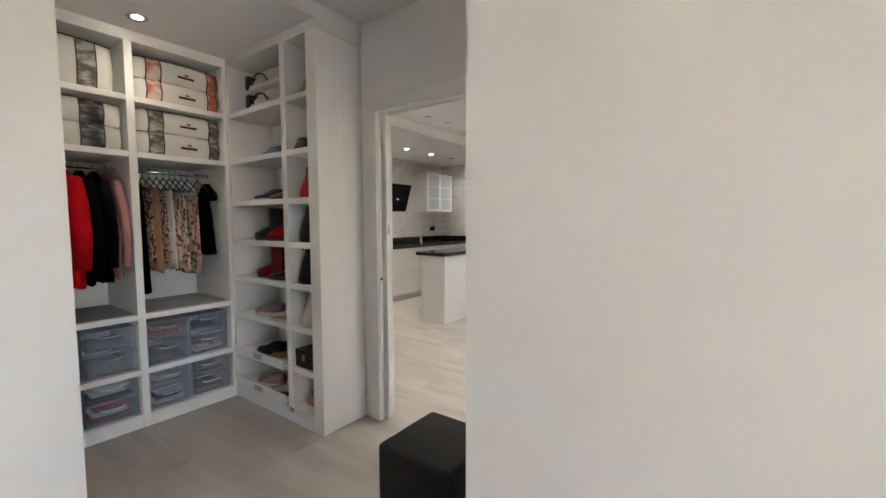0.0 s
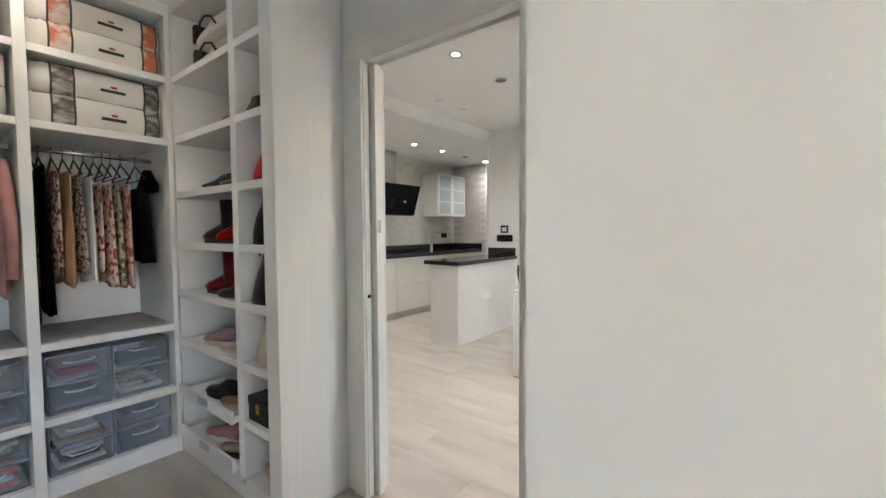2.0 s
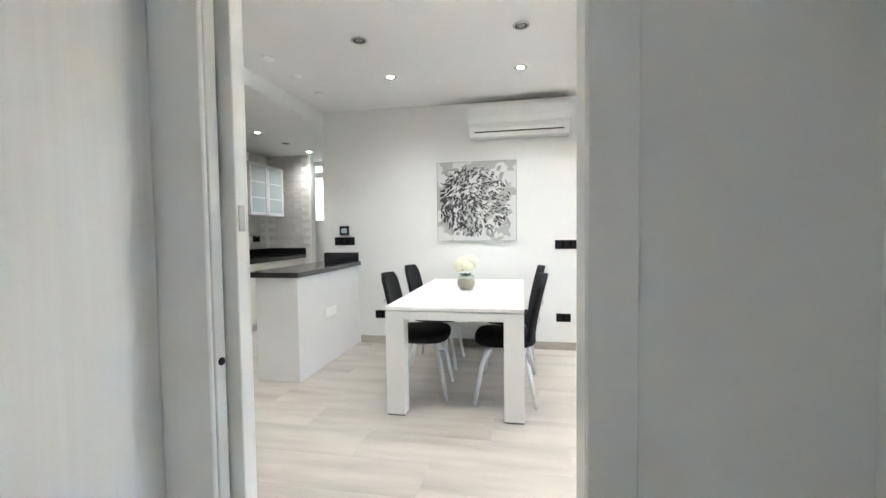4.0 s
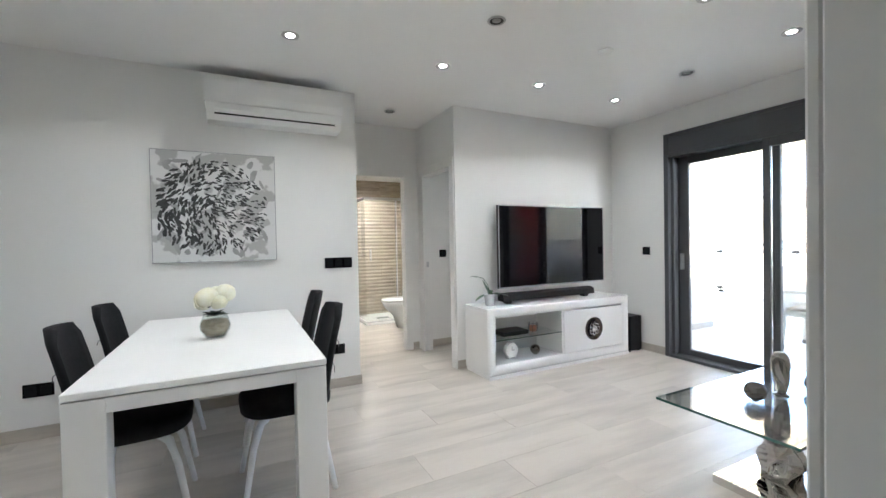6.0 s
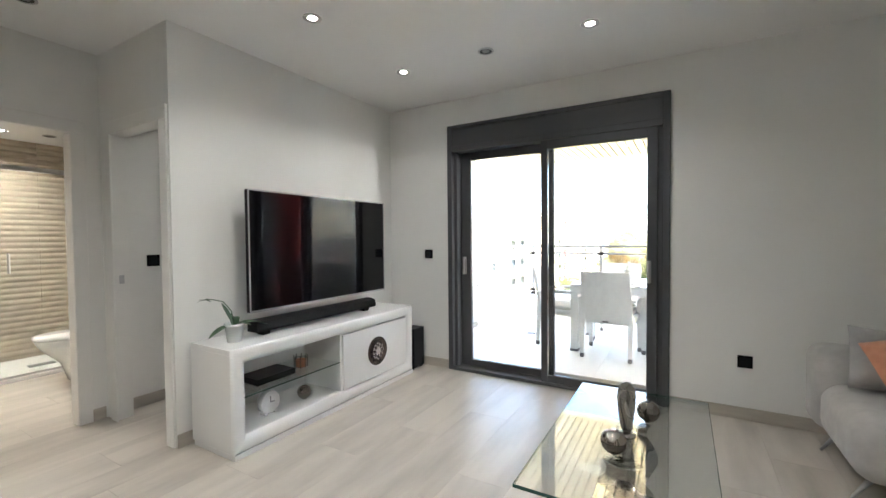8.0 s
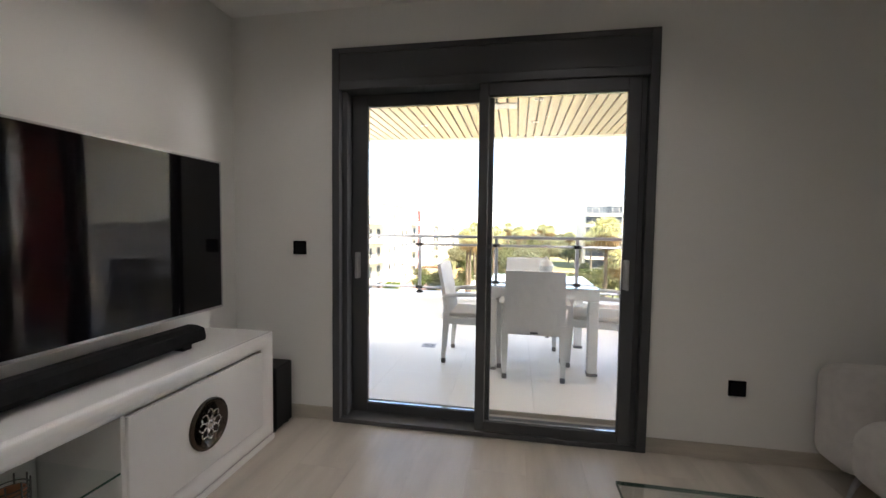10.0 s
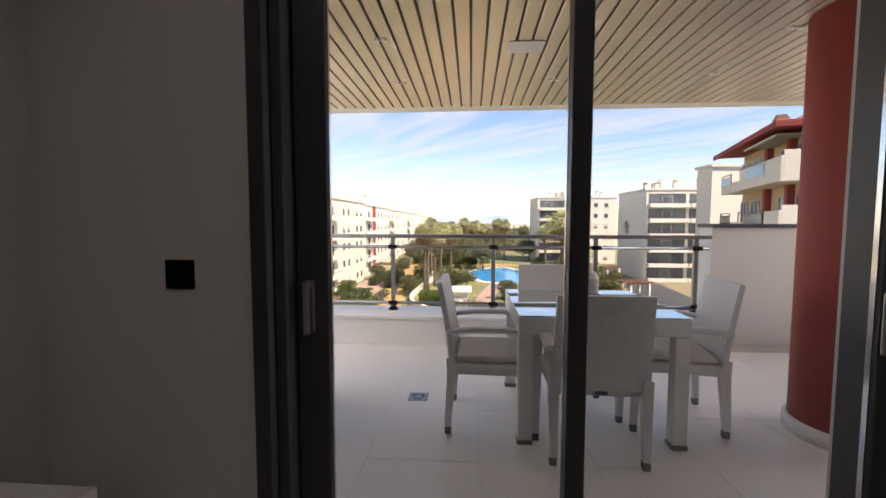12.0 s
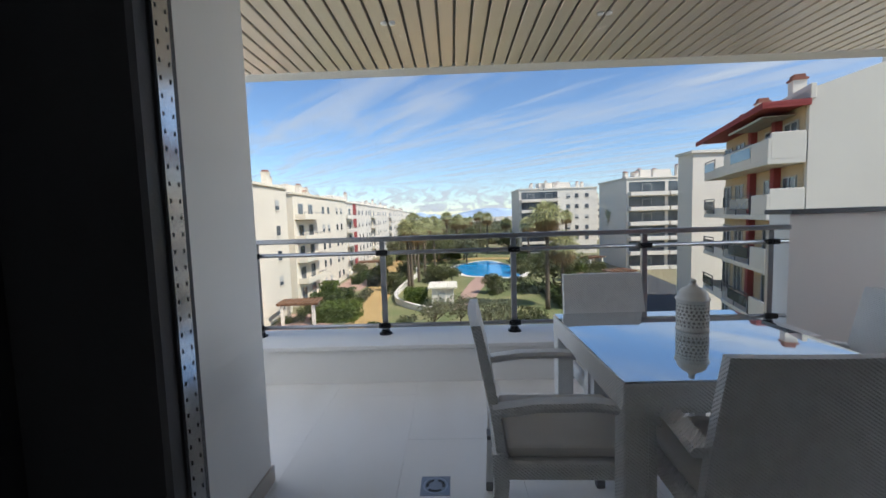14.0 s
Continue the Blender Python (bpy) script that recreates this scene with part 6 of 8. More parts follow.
def garden_chair():
    """Woven armchair facing +x."""
    o = thing("garden_armchair", "white woven resin armchair with ecru seat pad", "chair", group="armchairs round the terrace table")
    part("seat", boxes(((-0.24, -0.25, 0.36), (0.26, 0.25, 0.425)), bev=0.015, seg=2), M["weave"], o)
    part("seat_pad", boxes(((-0.22, -0.22, 0.426), (0.25, 0.22, 0.465)), bev=0.014, seg=2), M["seat_pad"], o, "ecru seat pad")
    bm = bmesh.new()
    rows = []
    for k in range(9):
        t = k / 8
        x, z = -0.235 - 0.08 * t ** 1.4, 0.40 + 0.50 * t
        w = 0.25 - 0.018 * t
        rows.append([Vector((x + 0.012 * u * u, w * u, z)) for u in (-1, -0.66, -0.33, 0, 0.33, 0.66, 1)] + [Vector((x - 0.032 + 0.012 * u * u, w * u, z)) for u in (1, 0.66, 0.33, 0, -0.33, -0.66, -1)])
    loft(bm, rows)
    part("backrest", bm, M["weave"], o, smooth=False)
    for s in (1, -1):
        bm = bmesh.new()
        loft(bm, [[Vector((x, s * (0.255 + dy), z + dz)) for dy, dz in ((-0.03, -0.014), (0.03, -0.014), (0.034, 0.0), (0.026, 0.014), (-0.026, 0.014), (-0.034, 0.0))] for x, z in ((-0.27, 0.615), (-0.12, 0.635), (0.06, 0.638), (0.20, 0.62), (0.27, 0.585))])
        part("armrest", bm, M["weave"], o)
        bm = bmesh.new()
        loft(bm, [[Vector((x + dx, s * 0.255 + dy, z)) for dx, dy in ((-r, -r), (r, -r), (r, r), (-r, r))] for x, z, r in ((0.245, 0.045, 0.019), (0.235, 0.36, 0.026), (0.235, 0.605, 0.022))])
        lg = part("leg", bm, M["weave"], o)
        part("foot", boxes(((0.226, s * 0.255 - 0.019, 0.0), (0.264, s * 0.255 + 0.019, 0.045)), bev=0.003), M["foot_grey"], lg, "grey plastic foot")
        bm = bmesh.new()
        loft(bm, [[Vector((x + dx, s * 0.232 + dy, z)) for dx, dy in ((-r, -r), (r, -r), (r, r), (-r, r))] for x, z, r in ((-0.266, 0.045, 0.018), (-0.243, 0.36, 0.026), (-0.249, 0.46, 0.025))])
        lg = part("leg", bm, M["weave"], o)
        part("foot", boxes(((-0.283, s * 0.232 - 0.019, 0.0), (-0.245, s * 0.232 + 0.019, 0.045)), bev=0.003), M["foot_grey"], lg, "grey plastic foot")
    part("tag", boxes(((-0.283, -0.03, 0.385), (-0.268, 0.03, 0.40))), M["foot_grey"], o, "small grey maker's plate")
    return o


gc = garden_chair()
gc.matrix_basis = pose(4.02, 3.90, TZ, 0, 0, -2)
copy_thing(gc, pose(4.27, 4.43, TZ, 0, 0, -92))
copy_thing(gc, pose(4.37, 3.31, TZ, 0, 0, 82))
copy_thing(gc, pose(4.86, 3.93, TZ, 0, 0, 181))
gt = thing("terrace_table", "square white woven resin table with glass top", "table", (4.40, 3.84, TZ))
GX0, GX1, GY0, GY1 = 3.94, 4.85, 3.375, 4.305
part("apron", boxes(((GX0, GY0, 0.665), (GX0 + 0.06, GY1, 0.762)), ((GX1 - 0.06, GY0, 0.665), (GX1, GY1, 0.762)), ((GX0 + 0.06, GY0, 0.665), (GX1 - 0.06, GY0 + 0.06, 0.762)), ((GX0 + 0.06, GY1 - 0.06, 0.665), (GX1 - 0.06, GY1, 0.762)), bev=0.004), M["weave"], gt)
part("deck", boxes(((GX0 + 0.06, GY0 + 0.06, 0.73), (GX1 - 0.06, GY1 - 0.06, 0.758))), M["weave"], gt)
part("tabletop", boxes(((GX0 + 0.004, GY0 + 0.004, 0.7625), (GX1 - 0.004, GY1 - 0.004, 0.770)), bev=0.001), M["terrace_glass"], gt, "reflective glass top")
for x in (GX0 + 0.002, GX1 - 0.082):
    for y in (GY0 + 0.002, GY1 - 0.082):
        lg = part("leg", boxes(((x, y, TZ + 0.025), (x + 0.08, y + 0.08, 0.664)), bev=0.005), M["weave"], gt)
        part("foot", boxes(((x - 0.004, y - 0.004, TZ), (x + 0.084, y + 0.084, TZ + 0.025)), bev=0.003), M["foot_grey"], lg, "grey plastic foot")

# pierced lantern
ln = thing("lantern", "white pierced metal lantern on the terrace table", "lantern", (4.50, 3.775, 0.77))
M["lantern"] = material("chalky_white_metal", (0.80, 0.79, 0.75), 0.5, color2=(0.74, 0.72, 0.68), scale=20, bump=0.15)
# dark tones for flat shapes that replace the shade inside holes and slots
M["lantern_hole"] = material("pierced_hole_shade", (0.26, 0.25, 0.23), 0.9)
M["hole"] = material("slot_shade", (0.05, 0.05, 0.045), 0.9)
c = (4.50, 3.775, 0.77)
bm = bmesh.new()
lathe(bm, c, [(r * 0.88, h * 0.9) for r, h in ((0.074, 0.0), (0.076, 0.006), (0.073, 0.012), (0.073, 0.050), (0.076, 0.053), (0.076, 0.060), (0.073, 0.063), (0.073, 0.145), (0.079, 0.150), (0.079, 0.158), (0.072, 0.162), (0.066, 0.185), (0.048, 0.205), (0.026, 0.214), (0.022, 0.220), (0.017, 0.226), (0.013, 0.236), (0.017, 0.244), (0.006, 0.252))], 32)
part("body", bm, M["lantern"], ln, smooth=True)
for row, (z, n, r) in enumerate(((0.028, 26, 0.004), (0.046, 22, 0.0052), (0.064, 22, 0.0055), (0.082, 22, 0.0055), (0.100, 22, 0.0052), (0.118, 26, 0.004), (0.134, 30, 0.003))):
    bm = bmesh.new()
    for k in range(n):
        a = 2 * math.pi * (k + 0.5 * (row % 2)) / n
        d, s = Vector((math.cos(a), math.sin(a), 0)), Vector((-math.sin(a), math.cos(a), 0))
        p = Vector(c) + d * 0.0737 * 0.88 + Vector((0, 0, z * 0.9))
        bm.faces.new([bm.verts.new(p + s * r * math.cos(u) + Vector((0, 0, r * 1.2 * math.sin(u)))) for u in [2 * math.pi * j / 8 for j in range(8)]])
    part("pierced_row", bm, M["lantern_hole"], ln, "row of dark discs in place of shaded pierced holes", kind="stuff")

# floor drain
fd = thing("floor_drain", "square steel floor drain with round slotted grate", "drain", (4.537, 4.943, TZ))
part("plate", boxes(((4.467, 4.873, TZ - 0.004), (4.607, 5.013, TZ + 0.002))), M["rail"], fd)
bm = bmesh.new()
lathe(bm, (4.537, 4.943, TZ + 0.002), [(0.058, 0), (0.058, 0.002), (0.054, 0.002), (0.054, 0.0003)], 28, False)
part("grate_ring", bm, M["steel"], fd)
for k in range(3):
    bm = bmesh.new()
    a0 = 2 * math.pi * k / 3 + 0.2
    arc = [a0 + 1.6 * j / 8 for j in range(9)]
    slab(bm, [(4.537 + 0.046 * math.cos(a), 4.943 + 0.046 * math.sin(a)) for a in arc] + [(4.537 + 0.032 * math.cos(a), 4.943 + 0.032 * math.sin(a)) for a in arc[::-1]], TZ + 0.002, TZ + 0.0028)
    part("slot", bm, M["hole"], fd, "dark flat arc in place of a shaded slot")

# railing
rl = thing("railing", "grey aluminium terrace railing with clear glass panes", "railing", (6.06, 4.3, 0.335))
RX = 6.06
part("handrail", boxes(((RX - 0.03, 2.12, 1.115), (RX + 0.03, 7.5, 1.155)), bev=0.008, seg=2), M["rail"], rl)
for z in (1.022, 0.415):
    bm = bmesh.new()
    tube(bm, [(RX - 0.012, 2.14, z), (RX - 0.012, 7.5, z)], 0.017, 12)
    part("cross_rail", bm, M["rail"], rl, smooth=True)
for y in (2.26, 3.27, 4.335, 5.415, 6.48):
    po = part("post", boxes(((RX - 0.005, y - 0.022, 0.345), (RX + 0.03, y + 0.022, 1.115)), bev=0.003), M["rail"], rl)
    for z in (1.022, 0.415):
        part("clamp", boxes(((RX - 0.04, y - 0.048, z - 0.022), (RX - 0.0055, y + 0.048, z + 0.022)), bev=0.006, seg=2), M["black_plastic"], po, "dark clamp")
    bm = bmesh.new()
    lathe(bm, (RX + 0.01, y, 0.335), [(0.055, 0.0), (0.055, 0.012), (0.038, 0.016), (0.034, 0.04)], 18)
    part("base_flange", bm, M["black_plastic"], po, "dark round base", True)
for y0, y1 in ((2.31, 3.22), (3.32, 4.285), (4.385, 5.365), (5.465, 6.43)):
    g = part("pane", boxes(((RX + 0.008, y0, 0.44), (RX + 0.014, y1, 1.0))), M["clear"], rl, "clear glass pane")
    g.visible_shadow = False

# slatted terrace soffit with small lights
bm = bmesh.new()
y = -1.04
while y < 7.3:
    pr = [(y, 2.50), (y, 2.482), (y + 0.004, 2.478), (y + 0.080, 2.478), (y + 0.084, 2.482), (y + 0.084, 2.50)]
    loft(bm, [[Vector((x, a, b)) for a, b in pr] for x in (3.16, 6.018)])
    y += 0.1005
solo("ceiling_terrace_slats", bm, M["soffit"], "", "", kind="structure")
solo("ceiling_terrace_backing", boxes(((3.16, -1.0, 2.505), (6.018, 7.4, 2.52))), M["frame"], "", "", kind="structure")
for x, y in ((5.25, 5.18), (5.24, 3.89), (5.18, 2.64), (4.40, 5.17), (4.40, 3.885), (4.40, 2.60)):
    o = thing("soffit_spot", "small white twin terrace ceiling spotlight", "ceiling lamp", (x, y, 2.478), group="terrace ceiling spots")
    for s in (-0.024, 0.024):
        bm = bmesh.new()
        lathe(bm, (x, y + s, 2.466), [(0.010, 0.0), (0.019, 0.002), (0.021, 0.006), (0.021, 0.0119)], 14)
        part("spot", bm, M["ac"], o, smooth=True)
vt = thing("ceiling_vent", "square beige ceiling access panel", "vent", (4.57, 4.21, 2.478))
part("panel", boxes(((4.48, 4.09, 2.470), (4.66, 4.33, 2.4775)), bev=0.002), M["lantern"], vt)

# painting: dark marks on a pale ground, gathered in a rounded field
def painting_material():
    m = material("canvas_paint", (0.66, 0.655, 0.64), 0.7, color2=(0.42, 0.415, 0.40), scale=6, detail=3, bump=0.2, bump_scale=90, lo=0.50, hi=0.54)
    return m
bpy.data.objects["canvas"].data.materials[0] = painting_material()
M["ink"] = material("black_paint", (0.02, 0.02, 0.021), 0.6, color2=(0.05, 0.05, 0.05), scale=20)
M["ink_grey"] = material("grey_paint", (0.30, 0.295, 0.285), 0.7, color2=(0.38, 0.375, 0.365), scale=12)
rp = random.Random(11)
marks = {"ink": bmesh.new(), "ink_grey": bmesh.new()}
def mark(bm, u, v, a, w, h, y):
    pts = []
    n = 9
    for k in range(n):
        t = 2 * math.pi * k / n
        r = 1 + rp.uniform(-0.28, 0.28)
        x, z = w * math.cos(t) * r, h * math.sin(t) * r
        pts.append(bm.verts.new((u + x * math.cos(a) - z * math.sin(a), y, v + x * math.sin(a) + z * math.cos(a))))
    bm.faces.new(pts)
cu, cv = -1.47, 1.57
for k in range(560):
    a, q = rp.uniform(0, 2 * math.pi), rp.random() ** 0.55
    u, v = cu + 0.37 * q * math.cos(a) * 1.05 + 0.03, cv + 0.37 * q * math.sin(a)
    if not (-1.80 < u < -1.02 and 1.19 < v < 1.95):
        continue
    right = (u - cu) / 0.37
    size = 0.009 + 0.012 * max(0, -right + 0.2) * rp.random() + 0.004 * rp.random()
    flow = a * 0.6 + 2.2 + 1.6 * noise.noise(Vector((u * 3.0, v * 3.0, 4.0))) + rp.uniform(-0.6, 0.6)
    mark(marks["ink"], u, v, flow, size * 1.7, size * 0.55, 5.9564 - 0.0000005 * k)
for k in range(70):
    mark(marks["ink_grey"], rp.uniform(-1.79, -1.02), rp.uniform(1.19, 1.95), rp.uniform(0, 3), rp.uniform(0.02, 0.06), rp.uniform(0.008, 0.022), 5.9568 - 0.0000005 * k)
for key, lab in (("ink_grey", "grey brush marks"), ("ink", "black brush marks")):
    part("brushwork", marks[key], M[key], pt, lab, kind="stuff")
part("edge_band", boxes(((-1.8295, 5.956, 1.149), (-0.9845, 5.985, 1.1535)), ((-1.8295, 5.956, 1.9885), (-0.9845, 5.985, 1.993)), ((-1.8305, 5.956, 1.149), (-1.826, 5.985, 1.993)), ((-0.988, 5.956, 1.149), (-0.9835, 5.985, 1.993))), M["rail"], pt, "grey painted edge")

# ---------------- the grounds outside ----------------
GZ = -11.0
M["earth"] = material("garden_ground", (0.17, 0.165, 0.075), 0.95, color2=(0.29, 0.235, 0.135), scale=0.05, detail=8, bump=0.2, bump_scale=2)
M["lawn"] = material("lawn", (0.14, 0.165, 0.05), 0.95, color2=(0.25, 0.225, 0.095), scale=0.25, detail=8, bump=0.5, bump_scale=8)
M["ochre"] = material("ochre_gravel_path", (0.52, 0.34, 0.13), 0.95, color2=(0.44, 0.28, 0.10), scale=0.4, detail=8, bump=0.2, bump_scale=10)
M["terracotta"] = material("terracotta_paving", (0.47, 0.30, 0.225), 0.85, color2=(0.40, 0.245, 0.185), scale=0.5, detail=8)
M["water"] = material("pool_water", (0.02, 0.27, 0.62), 0.12, color2=(0.05, 0.36, 0.70), scale=0.2, bump=0.1, bump_scale=2)
M["asphalt"] = material("asphalt", (0.05, 0.05, 0.052), 0.9, color2=(0.07, 0.07, 0.07), scale=0.6)
M["facade"] = material("cream_render", (0.78, 0.70, 0.56), 0.9, color2=(0.72, 0.64, 0.51), scale=0.15, detail=8, bump=0.1, bump_scale=6)
M["facade_white"] = material("white_render", (0.76, 0.695, 0.59), 0.9, color2=(0.70, 0.635, 0.54), scale=0.15, detail=8, bump=0.1, bump_scale=6)
M["facade_warm"] = material("yellow_render", (0.60, 0.46, 0.28), 0.9, color2=(0.54, 0.41, 0.25), scale=0.2, detail=6)
M["facade_red"] = material("red_render", (0.30, 0.055, 0.05), 0.9, color2=(0.26, 0.05, 0.045), scale=0.2)
M["window_and_shade_dark"] = material("dark_window_glass_and_shade", (0.035, 0.042, 0.05), 0.12, color2=(0.10, 0.11, 0.12), scale=0.35, island=0.4)
M["blind"] = material("pale_shutter", (0.52, 0.50, 0.46), 0.6, color2=(0.44, 0.42, 0.38), scale=1.0)
M["balcony_glass"] = material("blue_balcony_glass", (0.16, 0.26, 0.34), 0.08, color2=(0.20, 0.31, 0.39), scale=0.5)
M["roof_tile"] = material("terracotta_roof", (0.30, 0.12, 0.075), 0.85, color2=(0.24, 0.095, 0.06), scale=1.2)
M["hedge"] = material("hedge_leaf", (0.075, 0.10, 0.026), 0.8, color2=(0.115, 0.14, 0.04), scale=3, island=0.45)
M["hedge_grey"] = material("grey_green_shrub_leaf", (0.12, 0.125, 0.07), 0.8, color2=(0.18, 0.175, 0.10), scale=3, island=0.4)
M["hedge_lime"] = material("lime_hedge_leaf", (0.14, 0.18, 0.03), 0.8, color2=(0.14, 0.18, 0.03), scale=3, island=0.35)
M["foliage"] = material("tree_leaf", (0.13, 0.14, 0.055), 0.7, color2=(0.21, 0.21, 0.09), scale=2, island=0.5)
M["foliage_grey"] = material("olive_leaf", (0.17, 0.175, 0.095), 0.7, color2=(0.26, 0.25, 0.14), scale=2, island=0.4)
M["frond"] = material("palm_frond", (0.40, 0.41, 0.19), 0.5, color2=(0.55, 0.52, 0.28), scale=1, island=0.5)
M["frond_dry"] = material("dry_palm_skirt", (0.32, 0.22, 0.11), 0.9, color2=(0.24, 0.16, 0.08), scale=2, island=0.4)
M["bark"] = material("palm_bark", (0.15, 0.11, 0.075), 0.95, color2=(0.10, 0.075, 0.05), scale=6, bump=0.5, bump_scale=20)
M["sea"] = material("sea", (0.05, 0.14, 0.24), 0.3, color2=(0.06, 0.16, 0.26), scale=0.002)
# blue haze of distance put into the hills' own colour
M["haze_hill"] = material("hazy_hill_tint", (0.38, 0.47, 0.60), 1.0, color2=(0.41, 0.49, 0.61), scale=0.003)
M["pergola_wood"] = material("brown_pergola_wood", (0.22, 0.11, 0.055), 0.7, color2=(0.17, 0.085, 0.042), scale=3, stretch=(1, 6, 6))



def thin_leaf(m, share=0.55):
    """Lets light through, as thin leaves do."""
    n, l = m.node_tree.nodes, m.node_tree.links
    p = n["Principled BSDF"]
    t = n.new("ShaderNodeBsdfTranslucent")
    l.new(p.inputs["Base Color"].links[0].from_socket, t.inputs[0])
    mix = n.new("ShaderNodeMixShader")
    mix.inputs[0].default_value = share
    l.new(p.outputs[0], mix.inputs[1])
    l.new(t.outputs[0], mix.inputs[2])
    l.new(mix.outputs[0], n["Material Output"].inputs[0])


for key in ("frond", "frond_dry", "foliage", "foliage_grey", "hedge", "hedge_lime", "hedge_grey"):
    thin_leaf(M[key])

# one ground sheet out to the horizon
bm = bmesh.new()
ext = [-400, -200, -100, -40, 0, 20, 40, 60, 80, 100, 120, 150, 200, 260, 340, 450, 600, 800, 1100, 1500, 2200, 3200, 4600]
exy = [-3500, -2200, -1400, -900, -600, -400, -260, -160, -100, -60, -30, 0, 30, 60, 100, 160, 260, 400, 600, 900, 1400, 2200, 3500]
grid = [[bm.verts.new((x, y, GZ - max(0, (x - 200)) * 0.004)) for y in exy] for x in ext]
for i in range(len(ext) - 1):
    for j in range(len(exy) - 1):
        bm.faces.new((grid[i][j], grid[i + 1][j], grid[i + 1][j + 1], grid[i][j + 1]))
solo("ground", bm, M["earth"], "", "", kind="structure")


def flat(name, outline, z, mt, label="", h=0.05):
    bm = bmesh.new()
    slab(bm, outline, GZ + z - h, GZ + z)
    return solo(name, bm, mt, label, "ground", kind="structure")


def ribbon(name, line, w, z, mt, label):
    a, b = [], []
    pts = []
    for i in range(len(line) - 1):
        for k in range(4):
            t = k / 4
            p0, p1, p2, p3 = line[max(i - 1, 0)], line[i], line[i + 1], line[min(i + 2, len(line) - 1)]
            pts.append(tuple(0.5 * (2 * p1[c] + (p2[c] - p0[c]) * t + (2 * p0[c] - 5 * p1[c] + 4 * p2[c] - p3[c]) * t * t + (3 * p1[c] - p0[c] - 3 * p2[c] + p3[c]) * t ** 3) for c in (0, 1)))
    pts.append(line[-1])
    bm = bmesh.new()
    rows = []
    for i, p in enumerate(pts):
        q0, q1 = pts[max(i - 1, 0)], pts[min(i + 1, len(pts) - 1)]
        d = Vector((q1[0] - q0[0], q1[1] - q0[1])).normalized()
        n = Vector((-d.y, d.x))
        rows.append([Vector((p[0] + n.x * s * w / 2, p[1] + n.y * s * w / 2, GZ + zz)) for s, zz in ((1, z), (-1, z), (-1, z - 0.1), (1, z - 0.1))])
    loft(bm, rows)
    return solo(name, bm, mt, label, "path", kind="structure")


flat("lawn", [(30, 24), (30, -14), (60, -20), (150, -24), (170, 0), (170, 26), (120, 26), (60, 26)], 0.03, M["lawn"], "mown green lawn of the gardens")
ribbon("path_main", [(34, 3), (41, 9.0), (47, 14.0), (54, 16.6), (62, 17.2), (74, 17.9), (89, 18.8), (110, 20.5), (145, 17)], 4.6, 0.07, M["ochre"], "winding ochre gravel path")
ribbon("path_cross", [(40, -9), (43, -2), (45, 6), (44, 10)], 3.2, 0.065, M["ochre"], "winding ochre gravel path")
ribbon("path_far", [(112, 17), (120, 4), (118, -12), (105, -22), (88, -25)], 4.0, 0.065, M["ochre"], "winding ochre gravel path")
flat("paving_left", [(73, 21.2), (77.5, 20.9), (92, 22.2), (104, 24.0), (106, 26.5), (66, 26.5)], 0.08, M["terracotta"], "terracotta paved garden court")
flat("paving_near", [(36, 17), (47, 18), (56, 22), (56, 26.5), (34, 26)], 0.08, M["terracotta"], "terracotta paved garden court")
flat("paving_pool", [(56, 5.0), (63, 4.5), (78.5, 1.9), (84, 0.6), (84, -2.0), (78, -1.0), (63, 2.0), (56, 2.4)], 0.075, M["terracotta"], "terracotta path to the pool")
ribbon("path_right", [(56, -16), (66, -12), (80, -18.5), (96, -22)], 2.6, 0.06, M["terracotta"], "terracotta garden path")
flat("road", [(26, -11), (60, -19.5), (86, -26), (86, -33), (60, -30), (26, -14.6)], 0.05, M["asphalt"], "grey access road")


def blob(cx, cy, rx, ry, n=40, k=0.16):
    return [(cx + rx * math.cos(t) * (1 + k * math.cos(3 * t + 0.7)), cy + ry * math.sin(t) * (1 + k * math.sin(2 * t + 0.4))) for t in [2 * math.pi * i / n for i in range(n)]]


flat("pool_deck", blob(97, -2.6, 15.5, 8.6), 0.085, M["facade_white"], "white stone pool edge")
flat("pool_water", blob(97, -2.6, 14.2, 7.4), 0.10, M["water"], "bright blue swimming pool water")
# curved low garden wall
bm = bmesh.new()
knots = [(54.4, 6.2), (55.6, 8.8), (58.3, 11.4), (62.3, 13.4), (69, 14.1), (80.5, 13.3), (90, 12.6), (99, 13.8)]
arc = [knots[0]]
for i in range(len(knots) - 1):
    p0, p1, p2, p3 = knots[max(i - 1, 0)], knots[i], knots[i + 1], knots[min(i + 2, len(knots) - 1)]
    for k in range(5):
        t = k / 5
        arc.append(tuple(0.5 * (2 * p1[c] + (p2[c] - p0[c]) * t + (2 * p0[c] - 5 * p1[c] + 4 * p2[c] - p3[c]) * t * t + (3 * p1[c] - p0[c] - 3 * p2[c] + p3[c]) * t ** 3) for c in (0, 1)))
rows = []
for i, p in enumerate(arc[1:]):
    q0, q1 = arc[max(i, 1)], arc[min(i + 2, len(arc) - 1)]
    d = Vector((q1[0] - q0[0], q1[1] - q0[1])).normalized()
    n = Vector((-d.y, d.x)) * 0.22
    rows.append([Vector((p[0] + s * n.x, p[1] + s * n.y, GZ + z)) for s, z in ((1, 0), (1, 0.8), (-1, 0.8), (-1, 0))])
loft(bm, rows)
solo("garden_wall", bm, M["facade_white"], "low curved white garden wall", "wall", kind="structure")

